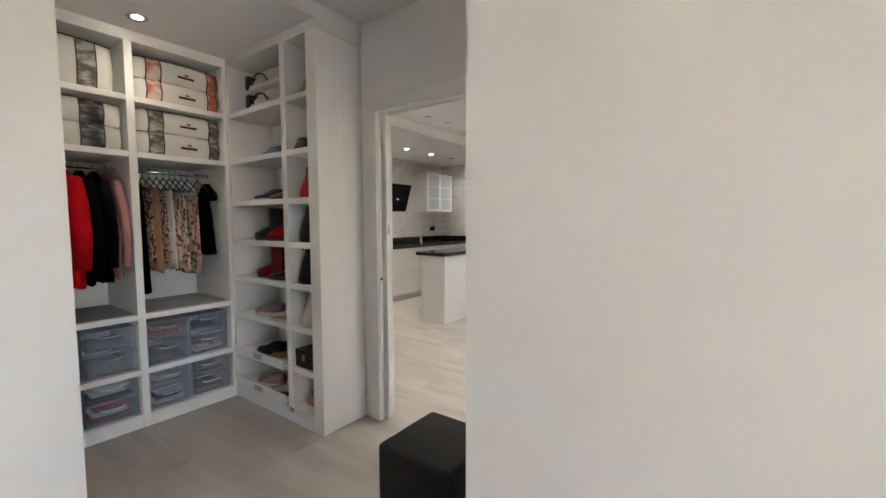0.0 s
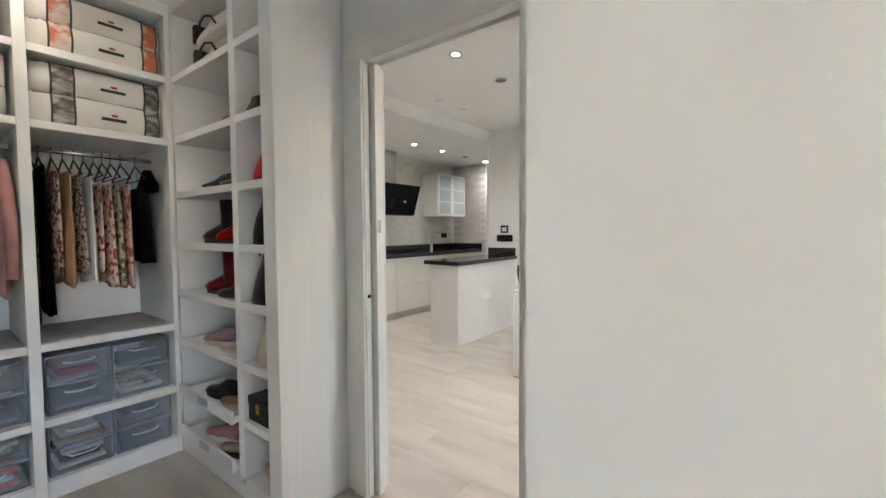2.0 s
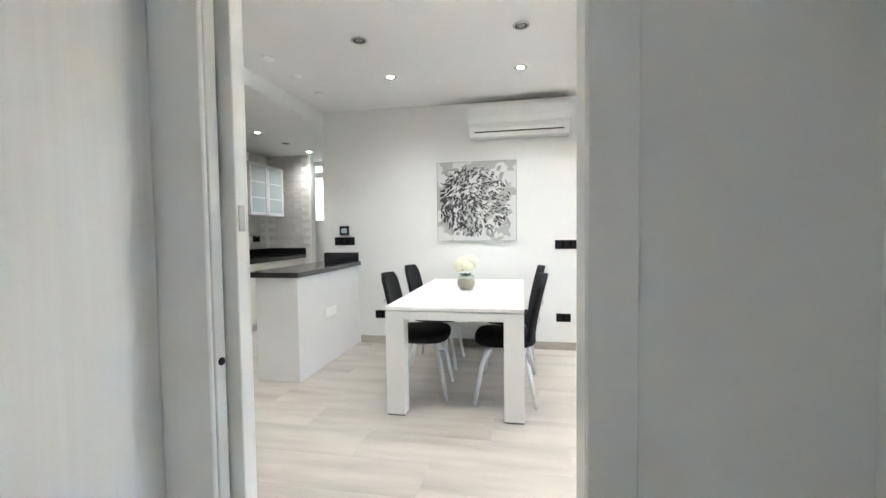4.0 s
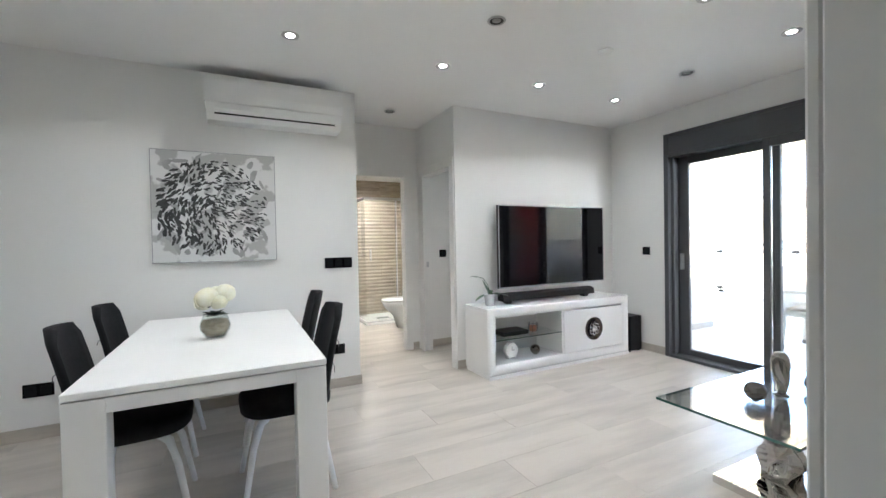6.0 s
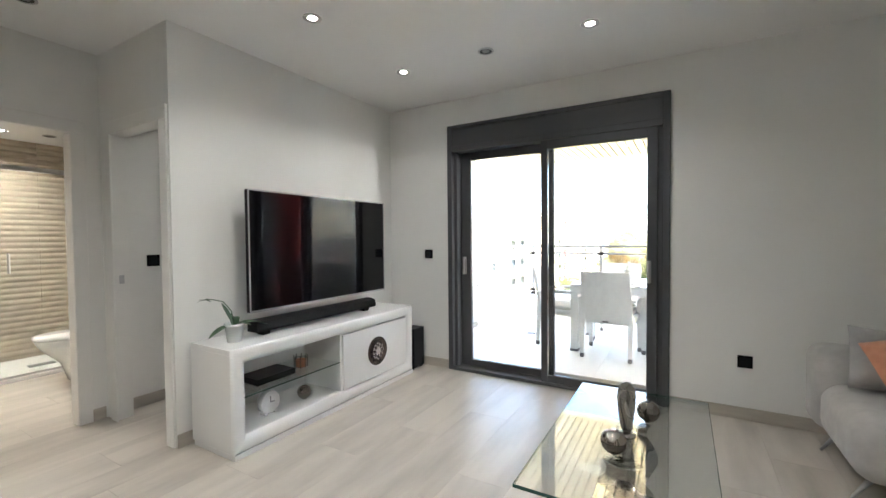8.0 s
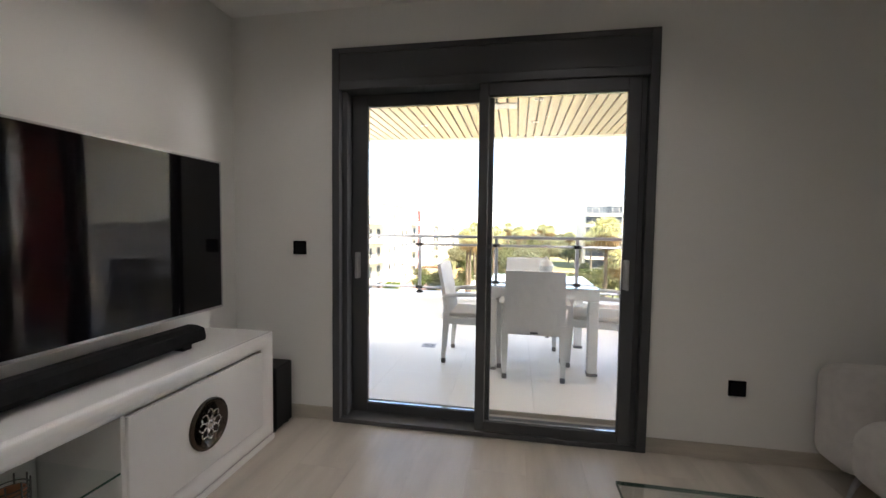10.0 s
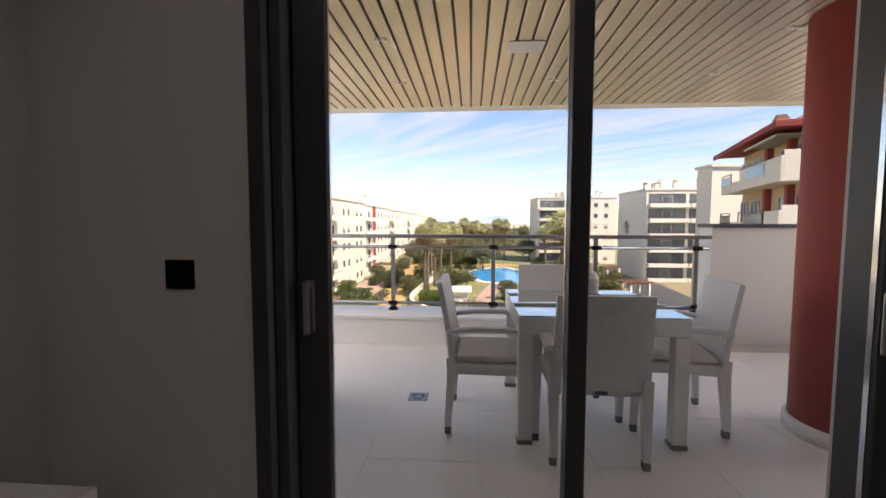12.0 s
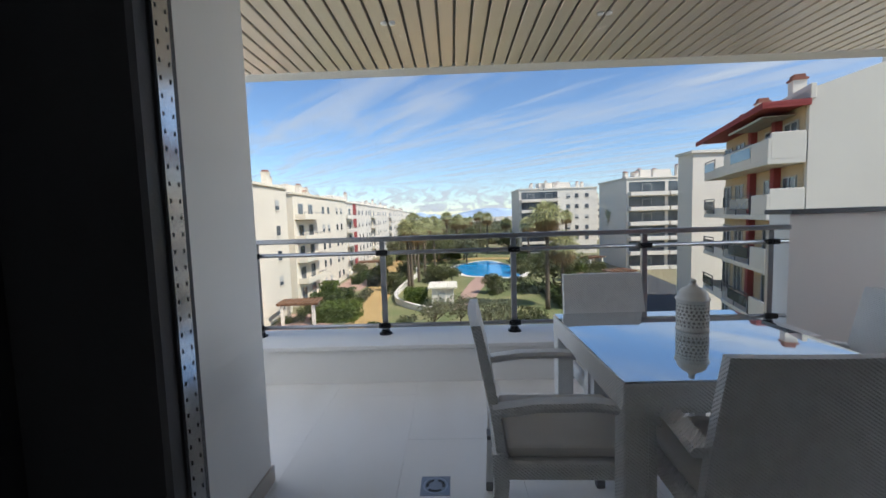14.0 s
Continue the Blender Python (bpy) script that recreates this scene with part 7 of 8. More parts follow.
# garden hut
ht = thing("garden_hut", "small white garden hut with flat roof", "hut", (60, 6.5, GZ))
part("wall", boxes(((58.2, 5.0, GZ), (62.0, 8.0, GZ + 2.6)), bev=0.02), M["facade_white"], ht)
part("roof", boxes(((57.7, 4.5, GZ + 2.6), (62.5, 8.5, GZ + 2.85)), bev=0.03), M["facade"], ht)
part("door", boxes(((58.14, 6.2, GZ + 0.05), (58.2, 7.0, GZ + 2.05))), M["blind"], ht)


def pergola(x, y, w, d, turn=0):
    o = thing("pergola", "wooden pergola on white pillars", "pergola", (0, 0, 0), group="garden pergolas")
    for sx in (-1, 1):
        for sy in (-1, 1):
            part("pillar", boxes(((sx * w / 2 - 0.18, sy * d / 2 - 0.18, 0), (sx * w / 2 + 0.18, sy * d / 2 + 0.18, 2.4)), bev=0.02), M["facade_white"], o)
        part("beam", boxes(((sx * w / 2 - 0.1, -d / 2 - 0.6, 2.4), (sx * w / 2 + 0.1, d / 2 + 0.6, 2.62))), M["pergola_wood"], o)
    for k in range(9):
        yy = lerp(-d / 2 - 0.4, d / 2 + 0.4, k / 8)
        part("rafter", boxes(((-w / 2 - 0.5, yy - 0.16, 2.62), (w / 2 + 0.5, yy + 0.16, 2.78))), M["pergola_wood"], o)
    o.matrix_basis = pose(x, y, GZ + 0.05, 0, 0, turn)
    return o


pg = pergola(51.0, 23.4, 2.2, 3.6, 4)
copy_thing(pg, pose(96, 24.0, GZ + 0.05, 0, 0, 0))
copy_thing(pg, pose(92, -25, GZ + 0.05, 0, 0, 30))
copy_thing(pg, pose(70, -22, GZ + 0.05, 0, 0, 20))


# ---- planting ----
def leaf_cloud(bm, centre, radii, count, size, seed, hollow=0.55, floor_cut=-1.0):
    """Leaf clumps as small bent quads through an uneven crown."""
    rr = random.Random(seed)
    c = Vector(centre)
    for k in range(count):
        while True:
            p = Vector((rr.uniform(-1, 1), rr.uniform(-1, 1), rr.uniform(floor_cut, 1)))
            if hollow < p.length < 1.0:
                break
        lump = 1 + 0.28 * noise.noise(p * 2.3 + Vector((seed * 3.1, 0, 0)))
        q = c + Vector((p.x * radii[0], p.y * radii[1], p.z * radii[2])) * lump
        n = (p + Vector((rr.uniform(-0.7, 0.7), rr.uniform(-0.7, 0.7), rr.uniform(-0.3, 0.9)))).normalized()
        s = n.cross(Vector((rr.uniform(-1, 1), rr.uniform(-1, 1), 0.3))).normalized()
        t = n.cross(s)
        w = size * rr.uniform(0.6, 1.3)
        v = [bm.verts.new(q + s * a * w + t * b * w * 0.7 + n * cc * w) for a, b, cc in ((-0.6, 0, -0.15), (0, -0.6, 0.05), (0.6, 0, -0.15), (0, 0.6, 0.05))]
        bm.faces.new(v)
    return bm


def tree(seed, h, r, mt, label, count=700, size=0.5):
    o = thing("tree", label, "tree", group="garden trees")
    bm = bmesh.new()
    rr = random.Random(seed)
    tube(bm, [(0, 0, 0), (0.1, 0.05, h * 0.25), (-0.05, 0.1, h * 0.55)], 0.06 * h * 0.5, 8, 0.03 * h * 0.5)
    for k in range(5):
        a = k * 1.26 + rr.random()
        tube(bm, [(0, 0.05, h * 0.3), (math.cos(a) * r * 0.4, math.sin(a) * r * 0.4, h * 0.52), (math.cos(a) * r * 0.7, math.sin(a) * r * 0.7, h * 0.72)], 0.015 * h, 6, 0.004 * h)
    part("trunk", bm, M["bark"], o, smooth=True)
    bm = bmesh.new()
    for k in range(5):
        a = k * 1.26 + rr.random() * 0.8
        leaf_cloud(bm, (math.cos(a) * r * 0.45, math.sin(a) * r * 0.45, h * rr.uniform(0.52, 0.72)), (r * 0.62, r * 0.62, h * 0.26), count // 6, size, seed * 7 + k, 0.35)
    leaf_cloud(bm, (0, 0, h * 0.74), (r * 0.6, r * 0.6, h * 0.26), count // 6, size, seed * 7 + 9, 0.35)
    part("crown", bm, mt, o)
    return o


def palm(seed, h):
    """Fan palm: tall trunk, dry skirt, round head of fans."""
    o = thing("palm_tree", "tall fan palm with a dry leaf skirt", "palm tree", group="garden palms")
    rr = random.Random(seed)
    bm = bmesh.new()
    tube(bm, [(0, 0, 0), (0.05, 0.03, h * 0.1), (0.12, 0.0, h * 0.5), (0.05, 0.05, h * 0.93)], 0.34, 9, 0.2)
    part("trunk", bm, M["bark"], o, smooth=True)
    for name, mt, n, lo, hi in (("fronds", M["frond"], 38, -0.4, 1.0), ("dry_skirt", M["frond_dry"], 14, -1.0, -0.5)):
        bm = bmesh.new()
        for k in range(n):
            el = lerp(lo, hi, (k + 0.5) / n)
            a = k * 2.39996 + rr.uniform(-0.2, 0.2)
            ce = math.sqrt(max(0, 1 - min(1, abs(el)) ** 2))
            d = Vector((math.cos(a) * ce, math.sin(a) * ce, el)).normalized()
            stem = rr.uniform(1.1, 1.7)
            base = Vector((0.05, 0.05, h * 0.93)) + d * stem * 0.7
            s = d.cross(Vector((0, 0, 1)))
            s = s.normalized() if s.length > 0.1 else Vector((1, 0, 0))
            up = s.cross(d)
            R = rr.uniform(1.3, 1.9)
            for j in range(9):
                b = lerp(-1.25, 1.25, j / 8)
                dd = (d * math.cos(b) + s * math.sin(b)).normalized()
                ww = (s * math.cos(b) - d * math.sin(b)) * 0.10
                tip = base + dd * R + Vector((0, 0, -0.45 * R * rr.uniform(0.5, 1.0)))
                mid = base + dd * R * 0.55 + up * 0.05
                v = [bm.verts.new(base), bm.verts.new(mid + ww), bm.verts.new(tip), bm.verts.new(mid - ww)]
                bm.faces.new(v)
        part(name, bm, mt, o)
    return o


P = [palm(1, 13.0), palm(2, 11.3), palm(3, 12.6)]
spots = [(55.2, -7.1), (73, 12.1), (100, -33), (80.3, 11.6), (89.2, 11.1), (56, -9.1), (101, -13), (96, 9.2), (104, 14.5), (76, 13.0), (108, -19), (130, 4), (140, 7), (150, 1), (160, 12), (175, 3), (190, 8), (120, -27), (135, -6), (150, -14), (210, 2), (230, -8), (118, 9), (124, 13), (170, -6), (200, -3)]
for k, (x, y) in enumerate(spots):
    src = P[k % 3] if k not in (3, 4, 5, 6, 9) else P[1]
    if k < 3:
        src.matrix_basis = pose(x, y, GZ, 0, 0, 40 * k)
    else:
        copy_thing(src, pose(x, y, GZ - max(0, x - 200) * 0.004 - (2.4 if k == 5 else 0.35 * (k % 4)), 0, 0, 57 * k))
T = [tree(1, 7.0, 5.0, M["foliage"], "broad dark green garden tree", 1500, 0.55), tree(2, 3.4, 1.9, M["foliage"], "small dark green garden tree", 600, 0.34), tree(3, 4.0, 2.4, M["foliage_grey"], "small grey-green olive tree", 620, 0.26), tree(4, 7.0, 3.6, M["foliage_grey"], "broad grey-green garden tree", 900, 0.5)]
where = {0: [(68, -11.0), (112, 9), (140, 18), (152, 16), (150, 8), (135, -14), (172, -2), (200, 14), (185, -10), (240, -6), (145, 22), (300, -14)],
         1: [(67, -1.2), (78, 7.0), (80, 8.6), (77, 5.4), (79, -7.5), (88, -9), (88, 24.6), (70, -18), (80, -22), (110, 14), (106, 22), (104, -20), (114, -14), (126, 20), (132, 24), (82, 19.4), (96, 20.6), (72, 15.3), (85, 14.6)],
         2: [(46.0, 7.0), (47.0, 4.2), (44.0, 1.0)],
         3: [(118, 21), (128, 12), (165, 20), (180, 12), (160, -8), (220, 4), (250, 10), (205, -18), (118, 2), (280, 4), (320, 10), (108, 1.5), (125, -2), (138, 2)]}
for k, places in where.items():
    for i, (x, y) in enumerate(places):
        if i == 0:
            T[k].matrix_basis = pose(x, y, GZ, 0, 0, 20)
        else:
            copy_thing(T[k], pose(x, y, GZ - max(0, x - 200) * 0.004, 0, 0, 73 * i))


def hedge(x, y, lx, ly, h, mt, seed, label):
    o = thing("hedge", label, "hedge", (x, y, GZ), group="garden hedges")
    part("core", boxes(((x - lx / 2 + 0.2, y - ly / 2 + 0.2, GZ), (x + lx / 2 - 0.2, y + ly / 2 - 0.2, GZ + h - 0.2)), bev=0.3, seg=2), mt, o)
    rr = random.Random(seed)
    bm = bmesh.new()
    for k in range(int(60 * (lx * ly + 2 * h * (lx + ly)) / 4)):
        f = rr.random()
        px, py, pz = rr.uniform(-lx / 2, lx / 2), rr.uniform(-ly / 2, ly / 2), rr.uniform(0.1, h)
        side = rr.random()
        if side < 0.45:
            pz = h + rr.uniform(-0.12, 0.08)
        elif side < 0.75:
            px = -lx / 2 + rr.uniform(-0.08, 0.12)
        else:
            py = math.copysign(ly / 2, rr.uniform(-1, 1)) + rr.uniform(-0.1, 0.1)
        q = Vector((x + px, y + py, GZ + pz))
        n = Vector((rr.uniform(-1, 1), rr.uniform(-1, 1), rr.uniform(0, 1))).normalized()
        s = n.cross(Vector((0.3, 0.2, 1))).normalized()
        t = n.cross(s)
        w = rr.uniform(0.12, 0.26)
        bm.faces.new([bm.verts.new(q + s * a * w + t * b * w) for a, b in ((-1, 0), (0, -0.7), (1, 0), (0, 0.7))])
    part("leaves", bm, mt, o)
    return o


for k, (x, y, lx, ly, h, m_) in enumerate(((52.5, 19.4, 4.0, 5.4, 2.1, "hedge_lime"), (58.5, 22.4, 2.6, 4.6, 2.2, "hedge"), (60.5, 10.4, 3.2, 3.0, 2.2, "hedge_lime"), (66.5, 22.0, 2.2, 2.6, 1.5, "hedge"), (66.5, 24.6, 3.0, 2.4, 2.6, "hedge_lime"), (81, 19.9, 9, 1.6, 1.2, "hedge_grey"), (66, 18.9, 7, 1.3, 0.9, "hedge_grey"), (84, 23.4, 10, 1.6, 1.5, "hedge"), 
                                           (86, 21.0, 2, 5, 1.2, "hedge"), (61, -9.5, 12, 1.6, 1.5, "hedge"), (74, -16, 12, 2.0, 1.6, "hedge"), (92, -21, 10, 3.0, 1.5, "hedge_lime"), (108, -16, 4, 10, 2.0, "hedge"), (122, 12, 3, 18, 2.2, "hedge"), (46.5, 13.8, 1.2, 1.2, 0.9, "hedge"), (42, 13.0, 4, 2.0, 1.0, "hedge"), (56, -14, 14, 2.0, 1.8, "hedge"), (45, 19.5, 3, 2.0, 0.9, "hedge"))):
    hedge(x, y, lx, ly, h, M[m_], k, {"hedge": "clipped dark green garden hedge", "hedge_lime": "clipped lime green garden hedge", "hedge_grey": "loose grey-green lavender bed"}[m_])
# low loose shrubs along the beds and paths
SHRUBS = (("hedge_grey", "low grey-green shrubs in the garden beds", 61), ("hedge", "low dark green shrubs in the garden beds", 62), ("foliage", "low olive-green shrubs in the garden beds", 63))
for key, lab, seed in SHRUBS:
    rr = random.Random(seed)
    bm = bmesh.new()
    for cx, cy, sx, sy, n in ((58, 20.6, 4, 0.7, 4), (80, 15.6, 12, 0.9, 12), (84, 8.5, 7, 2.2, 9), (69, -1.5, 4, 1.6, 7), (73, -7, 8, 2.5, 8), (66, -13, 6, 2.4, 8), (98, 23, 8, 1.2, 8), (56, 24.6, 6, 0.9, 6), (94, 9, 8, 3, 9), (80, -20, 12, 3, 9), (112, 12, 10, 8, 16), (110, -14, 8, 5, 9), (48, 10.3, 3, 0.8, 4), (53, -3.5, 4, 2, 5)):
        for k in range(n):
            r = rr.uniform(0.45, 1.2)
            leaf_cloud(bm, (cx + sx * rr.uniform(-1, 1), cy + sy * rr.uniform(-1, 1), GZ + r * 0.45), (r, r, r * 0.75), 46, 0.3, seed * 100 + k, 0.3, -0.5)
    solo("shrubs", bm, M[key], lab, "shrubs", kind="stuff")
# far woods and scrub towards the coast
bm = bmesh.new()
rr = random.Random(77)
for k in range(420):
    x = 180 + 480 * rr.random() ** 1.4
    y = rr.uniform(-0.24, 0.12) * x
    leaf_cloud(bm, (x, y, GZ - (x - 200) * 0.004 + 2.0), (3.2 + x * 0.010, 3.2 + x * 0.010, 3.0), 34, 1.7 + x * 0.003, k, 0.3, -0.4)
solo("far_woods", bm, M["foliage_grey"], "distant belt of mixed green trees", "trees", kind="stuff")


# ---- apartment buildings ----
def apartments(name, label, x0, y0, x1, y1, floors, top, face, balc, wins, mt="facade_white", seed=0, red=None, roof=True, style="band"):
    """A block over a plan x0..x1, y0..y1, its roof at height top. face: '-x' or '-y' or '+y', the side that shows; balc: spans of balconies along it, wins: places of windows."""
    o = thing(name, label, "apartment building", ((x0 + x1) / 2, (y0 + y1) / 2, GZ), group="apartment buildings")
    part("wall", boxes(((x0, y0, GZ - 1), (x1, y1, top))), M[mt], o)
    sh = (top - 0.6 - GZ) / floors

    def put(u0, u1, z0, z1, d0, d1):
        """A box on the face: u along it, d outward."""
        if face == "-x":
            return ((x0 - d1, u0, z0), (x0 - d0, u1, z1))
        if face == "-y":
            return ((u0, y0 - d1, z0), (u1, y0 - d0, z1))
        return ((u0, y1 + d0, z0), (u1, y1 + d1, z1))

    for f in range(floors):
        z = GZ + f * sh
        for a, b in balc:
            # band style puts the recess's shade into a flat dark panel
            part("recess", boxes(put(a + 0.2, b - 0.2, z + 0.35, z + sh - 0.15, 0.0, 0.05)), M["window_and_shade_dark"] if style == "band" else M["facade"], o, "flat panel in place of a shaded balcony recess")
            n = max(1, int((b - a) / 4))
            for k in range(n):
                u = lerp(a, b, (k + 0.5) / n)
                w = part("window", boxes(put(u - 0.9, u + 0.9, z + 0.35, z + 2.35, 0.051, 0.09)), M["window_and_shade_dark"], o)
                part("frame", boxes(put(u - 1.0, u - 0.9, z + 0.35, z + 2.45, 0.051, 0.11), put(u + 0.9, u + 1.0, z + 0.35, z + 2.45, 0.051, 0.11), put(u - 0.9, u + 0.9, z + 2.35, z + 2.45, 0.051, 0.11)), M["blind"], w)
            bl = part("balcony", boxes(put(a, b, z + 0.05, z + 0.30, 0.0, 1.5), put(a, b, z + 0.30, z + 0.85, 1.35, 1.5), put(a, a + 0.15, z + 0.30, z + 0.85, 0.0, 1.35), put(b - 0.15, b, z + 0.30, z + 0.85, 0.0, 1.35)), M[mt], o)
            part("rail", boxes(put(a, b, z + 1.10, z + 1.16, 1.40, 1.46), *[put(lerp(a, b, k / 5) - 0.03 + (0.03 if k == 0 else -0.03 if k == 5 else 0), lerp(a, b, k / 5) + 0.03 + (0.03 if k == 0 else -0.03 if k == 5 else 0), z + 0.85, z + 1.10, 1.40, 1.46) for k in range(6)]), M["frame"], bl, "grey metal rail")
        for u in wins:
            w = part("window", boxes(put(u - 0.55, u + 0.55, z + 1.0, z + 2.2, 0.0, 0.04)), M["window_and_shade_dark"], o)
            part("sill", boxes(put(u - 0.7, u + 0.7, z + 0.9, z + 1.0, 0.0, 0.12)), M["facade"], w)
            if (int(u * 3) + f + seed) % 3 == 0:
                part("shutter", boxes(put(u - 0.53, u + 0.53, z + 1.5, z + 2.18, 0.041, 0.06)), M["blind"], w)
    for a, b in ((red,) if red else ()):
        part("red_band", boxes(put(a, b, GZ, top + 0.01, 0.0, 0.12)), M["facade_red"], o, "vertical red rendered band")
    if roof:
        rf = part("roof", boxes(((x0 - 0.25, y0 - 0.25, top), (x1 + 0.25, y1 + 0.25, top + 0.3))), M[mt], o)
        rr = random.Random(seed)
        for k in range(11 if x1 - x0 > 8 else 3):
            cx, cy = rr.uniform(x0 + 1, x1 - 1), rr.uniform(y0 + 1, y1 - 1)
            hc = rr.uniform(1.2, 2.5)
            part("chimney", boxes(((cx - 0.5, cy - 0.35, top + 0.3), (cx + 0.5, cy + 0.35, top + hc)), ((cx - 0.58, cy - 0.43, top + hc), (cx + 0.58, cy + 0.43, top + hc + 0.15))), M[mt], rf)
            part("cowl", boxes(((cx - 0.4, cy - 0.28, top + hc + 0.15), (cx + 0.4, cy + 0.28, top + hc + 0.42))), M["roof_tile"], rf, "terracotta chimney cowl")
        part("penthouse", boxes(((lerp(x0, x1, 0.3), lerp(y0, y1, 0.3), top + 0.3), (lerp(x0, x1, 0.62), lerp(y0, y1, 0.7), top + 2.2))), M[mt], rf)
    return o


LB = "white rendered apartment building with balconies"
apartments("apartment_building", "tall plain white side of an apartment building", 45, 27.0, 57.5, 42, 5, 5.6, "-y", (), (54.5,), "facade", 1)
apartments("apartment_building", LB, 61, 27.5, 90, 42, 5, 5.2, "-y", ((61.5, 70.0),), (74.5, 77.5, 83, 86), "facade", 2, style="cream")
apartments("apartment_building", "white apartment building with a vertical red band", 93, 29.5, 126, 44, 5, 5.2, "-y", ((93.5, 103),), (111, 115, 120, 124), "facade_white", 3, (104.5, 107.5), style="cream")
apartments("apartment_building", LB, 130, 31.0, 170, 46, 5, 5.2, "-y", ((131, 141),), (147, 151, 158, 163), "facade_white", 4, style="cream")
apartments("apartment_building", LB, 175, 32.5, 225, 48, 5, 5.2, "-y", ((176, 188),), (196, 202, 210, 217), "facade_white", 5, style="cream")
apartments("apartment_building", LB, 232, 35, 300, 50, 5, 5.0, "-y", ((234, 250),), (262, 272, 284), "facade_white", 6, style="cream")
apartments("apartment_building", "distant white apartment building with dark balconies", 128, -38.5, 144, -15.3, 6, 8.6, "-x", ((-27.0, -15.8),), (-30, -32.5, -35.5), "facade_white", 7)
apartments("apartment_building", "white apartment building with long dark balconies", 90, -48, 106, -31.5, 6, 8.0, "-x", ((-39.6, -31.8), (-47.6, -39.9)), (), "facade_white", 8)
apartments("apartment_building", "plain white end of an apartment building", 50, -40, 53, -22.2, 6, 7.5, "-x", (), (), "facade_white", 9)
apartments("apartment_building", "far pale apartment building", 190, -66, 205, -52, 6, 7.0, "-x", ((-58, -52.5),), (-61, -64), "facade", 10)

# near building with red eaves and stepped balconies: u runs along its face, v outward
NB = thing("apartment_building", "cream apartment building with red eaves and white balconies", "apartment building", (0, 0, 0), group="apartment buildings")
bm = bmesh.new()
loft(bm, [[Vector((u, 0, GZ - 1)), Vector((u, 0, 7.5)), Vector((u, -9, 10.3)), Vector((u, -26, 10.3)), Vector((u, -26, GZ - 1))] for u in (0.0, 13.0)])
part("wall", bm, M["facade_white"], NB)
part("warm_wall", boxes(((0.3, 0.0, GZ), (13.0, 0.06, 6.75))), M["facade_warm"], NB, "yellow rendered recess wall")
eaves = part("eaves", boxes(((-0.25, 0.0, 6.75), (13.4, 2.2, 6.95)), ((-0.25, 2.05, 6.6), (13.4, 2.2, 6.75)), ((-0.25, 0.0, 6.6), (-0.1, 2.05, 6.75)), bev=0.02), M["facade_red"], NB, "dark red eaves")
part("parapet", boxes(((-0.1, -0.25, 6.96), (13.1, 0.0, 7.75)), bev=0.02), M["facade_white"], NB)
for f in range(6):
    z = 3.9 - f * 3.07
    for u0, u1, d, solid in ((0.0, 7.4, 1.8, 1.7), (7.9, 13.0, 1.6, 0.7)):
        bl = part("balcony", boxes(((u0, 0.06, z - 0.28), (u1, d, z)), ((u0, d - 0.15, z), (u0 + 2.2 if f else u1, d, z + (1.15 if solid > 1 else 0.5))), ((u0, 0.06, z), (u0 + 0.15, d - 0.15, z + (1.45 if solid > 1 else 0.5))), ((u1 - 0.15, 0.06, z), (u1, d - 0.15, z + 0.5)), bev=0.02), M["facade_white"], NB)
        g0 = u0 + 2.5
        part("balcony_glass", boxes(((g0, d + 0.004, z + 0.35), (min(g0 + 3.4, u1 - 0.1), d + 0.03, z + 1.02))), M["balcony_glass"] if f == 0 else M["window_and_shade_dark"], bl, "blue tinted balcony glass" if f == 0 else "smoked balcony glass")
        part("rail", boxes(((g0 - 0.1, d - 0.06, z + 1.16), (u1, d + 0.02, z + 1.22)), ((g0 - 0.1, d - 0.06, z), (g0 - 0.04, d, z + 1.16)), ((u1 - 0.06, d - 0.06, z + 0.5), (u1, d, z + 1.16)), ((g0 + 2.3, d - 0.05, z), (g0 + 2.36, d, z + 1.16))), M["frame"], bl, "grey metal rail")
        for w0 in (u0 + 1.0, u0 + 3.6):
            w = part("window", boxes(((w0, 0.06, z), (w0 + 1.5, 0.10, z + 2.1))), M["window_and_shade_dark"], NB)
            part("frame", boxes(((w0 - 0.1, 0.06, z), (w0, 0.14, z + 2.2)), ((w0 + 1.5, 0.06, z), (w0 + 1.6, 0.14, z + 2.2)), ((w0 + 0.7, 0.101, z), (w0 + 0.8, 0.14, z + 2.1)), ((w0, 0.06, z + 2.1), (w0 + 1.5, 0.14, z + 2.2))), M["blind"], w)
    for u in (2.9, 6.6):
        part("column", boxes(((u, 0.06, z), (u + 0.5, 0.45, z + (2.79 if f else 2.84))), bev=0.02), M["facade_red"], NB, "dark red column")
part("awning", boxes(((1.2, 0.1, 6.4), (6.6, 1.7, 6.44)), ((1.2, 1.7, 6.28), (6.6, 1.78, 6.42)), bev=0.01), M["blind"], NB, "rolled white awning")
for u, v, zt in ((1.0, -4.0, 10.4), (4.4, -1.2, 9.0), (9.6, -1.2, 8.9), (12.4, -1.0, 8.4)):
    part("chimney", boxes(((u - 0.35, v - 0.35, 7.9), (u + 0.35, v + 0.35, zt)), bev=0.01), M["facade_white"], NB)
    part("chimney_cap", boxes(((u - 0.42, v - 0.42, zt), (u + 0.42, v + 0.42, zt + 0.12)), ((u - 0.3, v - 0.3, zt + 0.12), (u + 0.3, v + 0.3, zt + 0.35))), M["roof_tile"], NB, "terracotta chimney cap")
NB.matrix_basis = pose(25.6, -14.35, 0, 0, 0, -17)

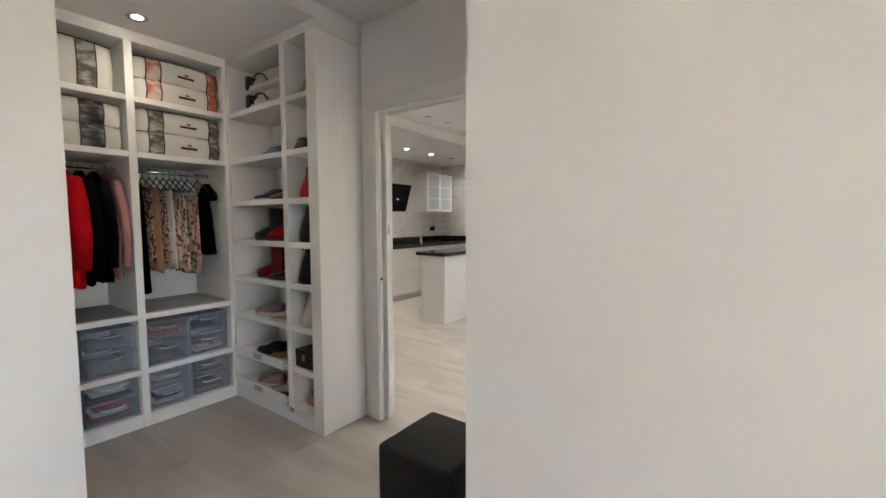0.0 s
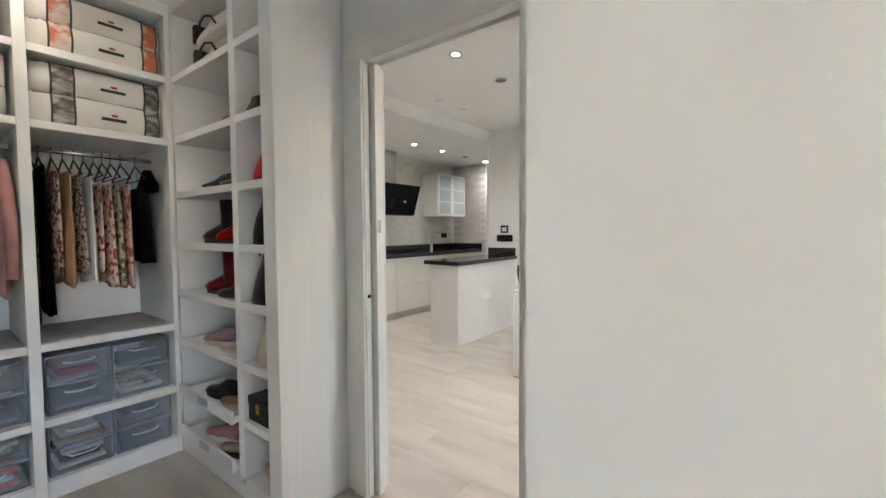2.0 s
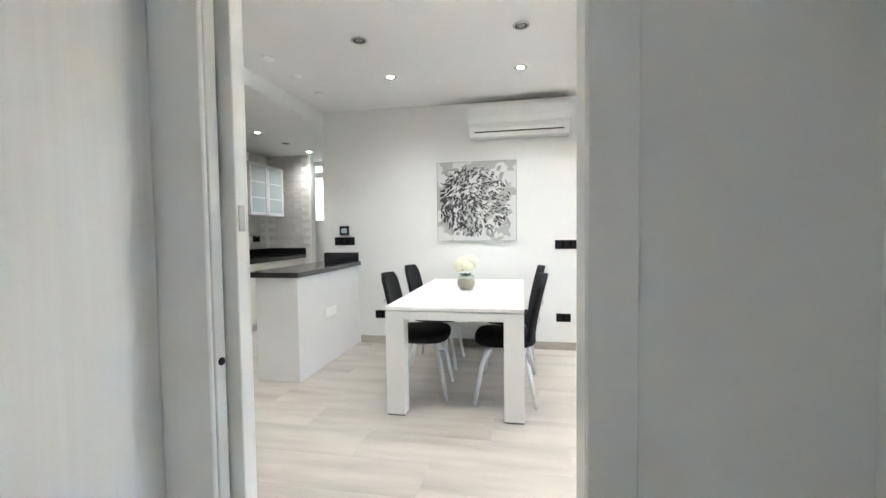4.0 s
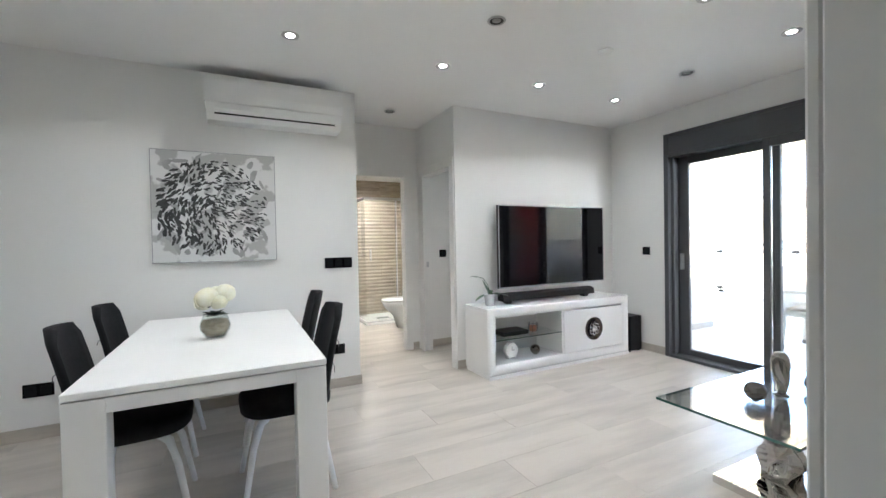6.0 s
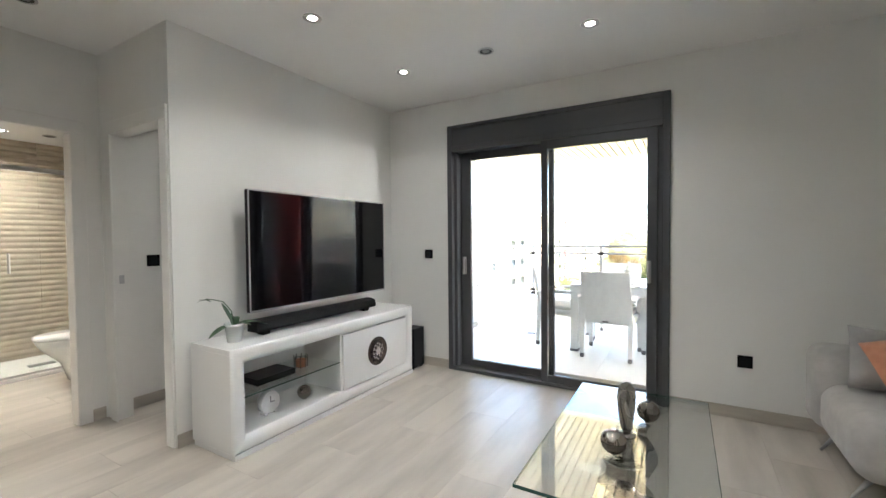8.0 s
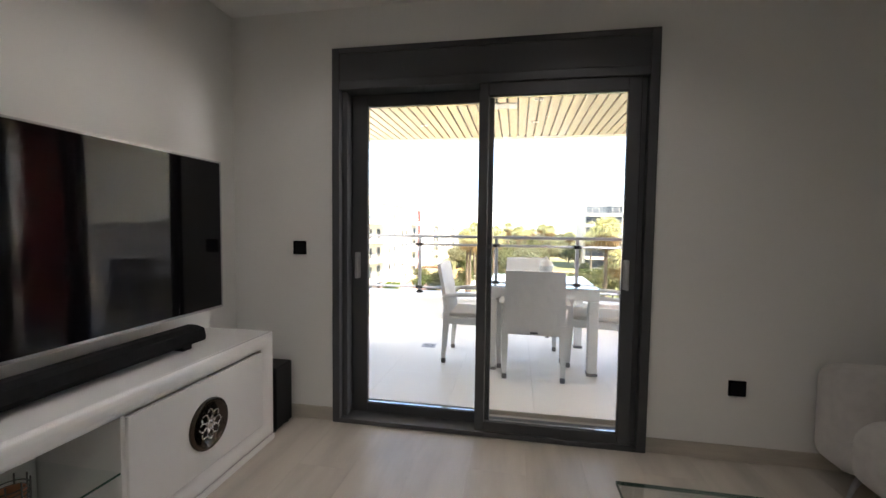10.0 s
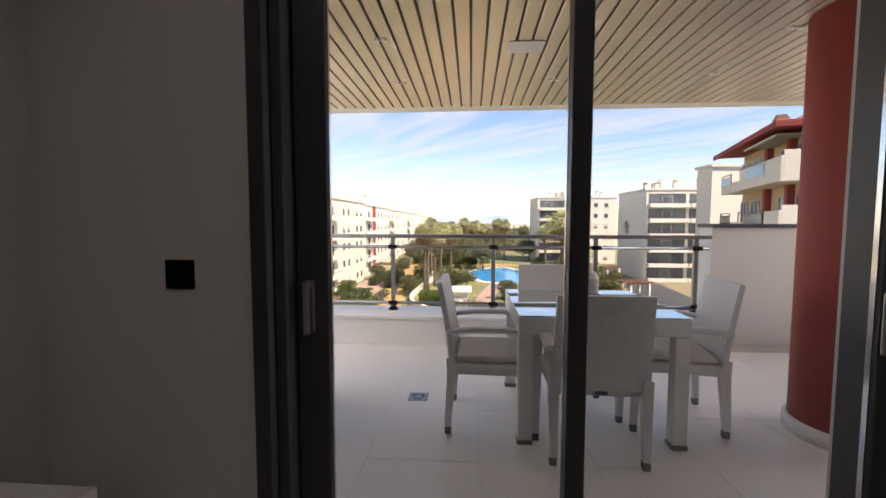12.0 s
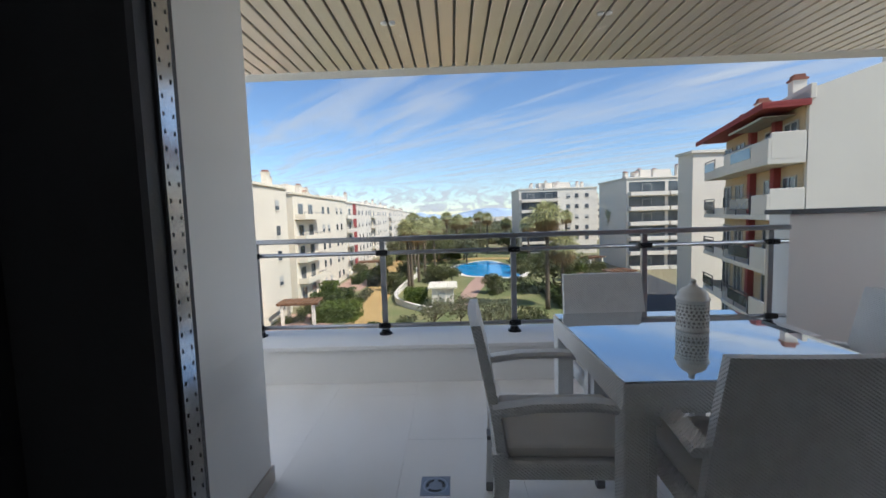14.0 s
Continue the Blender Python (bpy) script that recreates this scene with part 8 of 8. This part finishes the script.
# sea, coast and hills
bm = bmesh.new()
slab(bm, [(1500, -3400), (1500, 900), (4500, 900), (4500, -3400)], GZ - 5.6, GZ - 5.2)
solo("water_sea", bm, M["sea"], "", "", kind="structure")
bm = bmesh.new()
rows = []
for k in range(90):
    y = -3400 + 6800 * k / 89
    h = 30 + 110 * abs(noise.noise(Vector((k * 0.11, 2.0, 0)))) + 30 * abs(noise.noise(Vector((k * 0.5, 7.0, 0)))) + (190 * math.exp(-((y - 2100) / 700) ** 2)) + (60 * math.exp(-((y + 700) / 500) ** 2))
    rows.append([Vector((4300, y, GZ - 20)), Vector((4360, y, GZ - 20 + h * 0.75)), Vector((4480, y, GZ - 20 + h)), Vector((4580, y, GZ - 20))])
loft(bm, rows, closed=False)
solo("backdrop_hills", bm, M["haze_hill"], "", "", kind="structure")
# far town on the coast
bm = bmesh.new()
rr = random.Random(9)
for k in range(260):
    x, y = rr.uniform(900, 1480), rr.uniform(-420, 180)
    w, h = rr.uniform(6, 22), rr.uniform(4, 13)
    z = GZ - (x - 200) * 0.004
    box(bm, (x, y, z), (x + w, y + w, z + h))
solo("far_town", bm, M["facade_white"], "distant pale coastal town", "town", kind="stuff")

# thin cloud sheet high over the sea
def cloud_material(name, stretch, turn, lo, hi, top=0.0):
    m = bpy.data.materials.new(name)
    m.use_nodes = True
    n, l = m.node_tree.nodes, m.node_tree.links
    n.clear()
    o = n.new("ShaderNodeOutputMaterial")
    tc = n.new("ShaderNodeTexCoord")
    mp = n.new("ShaderNodeMapping")
    mp.inputs["Rotation"].default_value = (0, 0, radians(turn))
    mp.inputs["Scale"].default_value = stretch
    l.new(tc.outputs["Object"], mp.inputs[0])
    a = n.new("ShaderNodeTexNoise")
    a.inputs["Scale"].default_value = 1.6
    a.inputs["Detail"].default_value = 9
    a.inputs["Roughness"].default_value = 0.62
    a.inputs["Distortion"].default_value = 0.7
    l.new(mp.outputs[0], a.inputs["Vector"])
    r = n.new("ShaderNodeMapRange")
    r.inputs["From Min"].default_value = lo
    r.inputs["From Max"].default_value = hi
    l.new(a.outputs["Fac"], r.inputs[0])
    e = n.new("ShaderNodeEmission")
    e.inputs[0].default_value = (1.0, 0.99, 0.97, 1)
    e.inputs[1].default_value = CLOUD
    t = n.new("ShaderNodeBsdfTransparent")
    mix = n.new("ShaderNodeMixShader")
    if top:
        # fades out towards the upper edge
        sp = n.new("ShaderNodeSeparateXYZ")
        l.new(tc.outputs["Object"], sp.inputs[0])
        fd = n.new("ShaderNodeMapRange")
        fd.inputs["From Min"].default_value = top
        fd.inputs["From Max"].default_value = top * 0.45
        l.new(sp.outputs[2], fd.inputs[0])
        mu = n.new("ShaderNodeMath")
        mu.operation = "MULTIPLY"
        l.new(r.outputs[0], mu.inputs[0])
        l.new(fd.outputs[0], mu.inputs[1])
        l.new(mu.outputs[0], mix.inputs[0])
    else:
        l.new(r.outputs[0], mix.inputs[0])
    l.new(t.outputs[0], mix.inputs[1])
    l.new(e.outputs[0], mix.inputs[2])
    l.new(mix.outputs[0], o.inputs[0])
    return m


CLOUD = 0.52
bm = bmesh.new()
ca, sa = math.cos(radians(38)), math.sin(radians(38))
slab(bm, [(x * ca + y * sa, y * ca - x * sa) for x, y in ((120, -4500), (4700, -4500), (4700, 4500), (120, 4500))], 379, 380)
cirrus = solo("backdrop_cloud", bm, cloud_material("cirrus", (0.0006, 0.003, 1), 0, 0.48, 0.82), "", "", kind="structure")
cirrus.rotation_euler = (0, 0, radians(38))
# low cumulus bank over the horizon
bm = bmesh.new()
slab(bm, [(4600, -4200), (4601, -4200), (4601, 4200), (4600, 4200)], 60, 420)
solo("backdrop_cloud_bank", bm, cloud_material("cumulus", (1, 0.0034, 0.0075), 0, 0.50, 0.60, 420.0), "", "", kind="structure")

# ---------------- tiles, laid last ----------------
def tile_mesh(name, w, d, mt, h=0.008, bev=0.0005):
    bm = box(bmesh.new(), (-w / 2, -d / 2, -h), (w / 2, d / 2, 0), bev)
    me = bpy.data.meshes.new(name)
    bm.to_mesh(me)
    bm.free()
    me.materials.append(mt)
    return me


def lay(name, parent, x0, x1, y0, y1, z, w, d, mt, gap=0.0007, shift=0.37, most=300):
    """Courses of planks along x, each course shifted."""
    full = {}
    made = 0
    row = 0
    y = y0
    while y < y1 - 0.01:
        dd = min(d, y1 - y)
        x = x0 - (row * shift * w) % w
        while x < x1 - 0.01:
            a, b = max(x, x0), min(x + w, x1)
            if b - a > 0.03:
                key = (round(b - a, 3), round(dd, 3))
                if key not in full:
                    full[key] = tile_mesh(name, key[0] - gap, key[1] - gap, mt)
                ob = new(name, full[key])
                ob.parent = parent
                ob.location = ((a + b) / 2 - parent.location.x, y + dd / 2 - parent.location.y, z - parent.location.z)
                made += 1
            x += w
        y += d
        row += 1
    return made


lay("tile", floor, -4.9, 2.85, 2.49, 5.99, 0.0, 1.2, 0.30, M["tile"])
lay("tile", floor, -3.38, 2.85, -1.3, 1.6, 0.0, 1.2, 0.30, M["tile"])
lay("tile", floor, -1.74, -0.37, 1.6, 2.49, 0.0, 1.2, 0.30, M["tile"])
lay("tile", floor, -2.80, -1.74, 1.6, 2.01, 0.0, 1.2, 0.30, M["tile"])
lay("tile", floor, -0.25, 2.85, 1.6, 2.49, 0.0, 1.2, 0.30, M["tile"])
lay("tile", floor, -0.8, 1.6, 5.99, 9.36, 0.0, 1.2, 0.30, M["tile"])
lay("tile", floor, -4.9, -3.175, 5.99, 8.1, 0.0, 1.2, 0.30, M["tile"])
lay("tile", terrace_floor, 3.15, 5.78, 0.32, 6.9, 0.03, 1.2, 0.60, M["terrace"], 0.0012, 0.5)

# wavy beige wall tiles in the bathroom
wave = bmesh.new()
pr = [(9.36, 0.0)] + [(9.345 - 0.010 * math.sin(math.pi * k / 6), 0.0005 + 0.060 * k / 6) for k in range(7)] + [(9.36, 0.0605)]
loft(wave, [[Vector((x, a - 9.36, b)) for a, b in pr] for x in (-0.299, 0.299)])
wme = bpy.data.meshes.new("tile")
wave.to_mesh(wme)
wave.free()
wme.materials.append(M["bath_tile"])
wbk = bpy.data.objects["wall_bath_back"]
for r in range(39):
    for k in range(4):
        ob = new("tile", wme)
        ob.parent = wbk
        ob.location = (-0.5 + 0.6 * k, 9.36, 0.002 + r * 0.0607)
# white brick tiles at the kitchen's end and behind the worktop
bme = tile_mesh("brick", 0.2385, 0.0620, M["brick_tile"], 0.012, 0.0015)
wke = bpy.data.objects["wall_kitchen_end"]
for r in range(23):
    for k in range(4):
        a, b = -4.90 + 0.24 * k - (0.12 if r % 2 else 0.0), -4.90 + 0.24 * (k + 1) - (0.12 if r % 2 else 0.0)
        if a < -4.91 or b > -4.15:
            continue
        ob = new("brick", bme)
        ob.parent = wke
        ob.matrix_basis = Matrix.Translation(((a + b) / 2, 7.508, 1.065 + r * 0.063)) @ Euler((radians(90), 0, 0)).to_matrix().to_4x4()
bme2 = tile_mesh("brick", 0.2388, 0.0624, M["brick_tile"], 0.010, 0.001)
wkw = bpy.data.objects["wall_kitchen_west"]
for r in range(22):
    for k in range(12):
        y = 4.66 + 0.24 * k + (0.12 if r % 2 else 0)
        if y > 7.38:
            continue
        ob = new("brick", bme2)
        ob.parent = wkw
        ob.matrix_basis = Matrix.Translation((-4.8905, y, 1.065 + r * 0.063)) @ Euler((radians(90), 0, radians(90))).to_matrix().to_4x4()
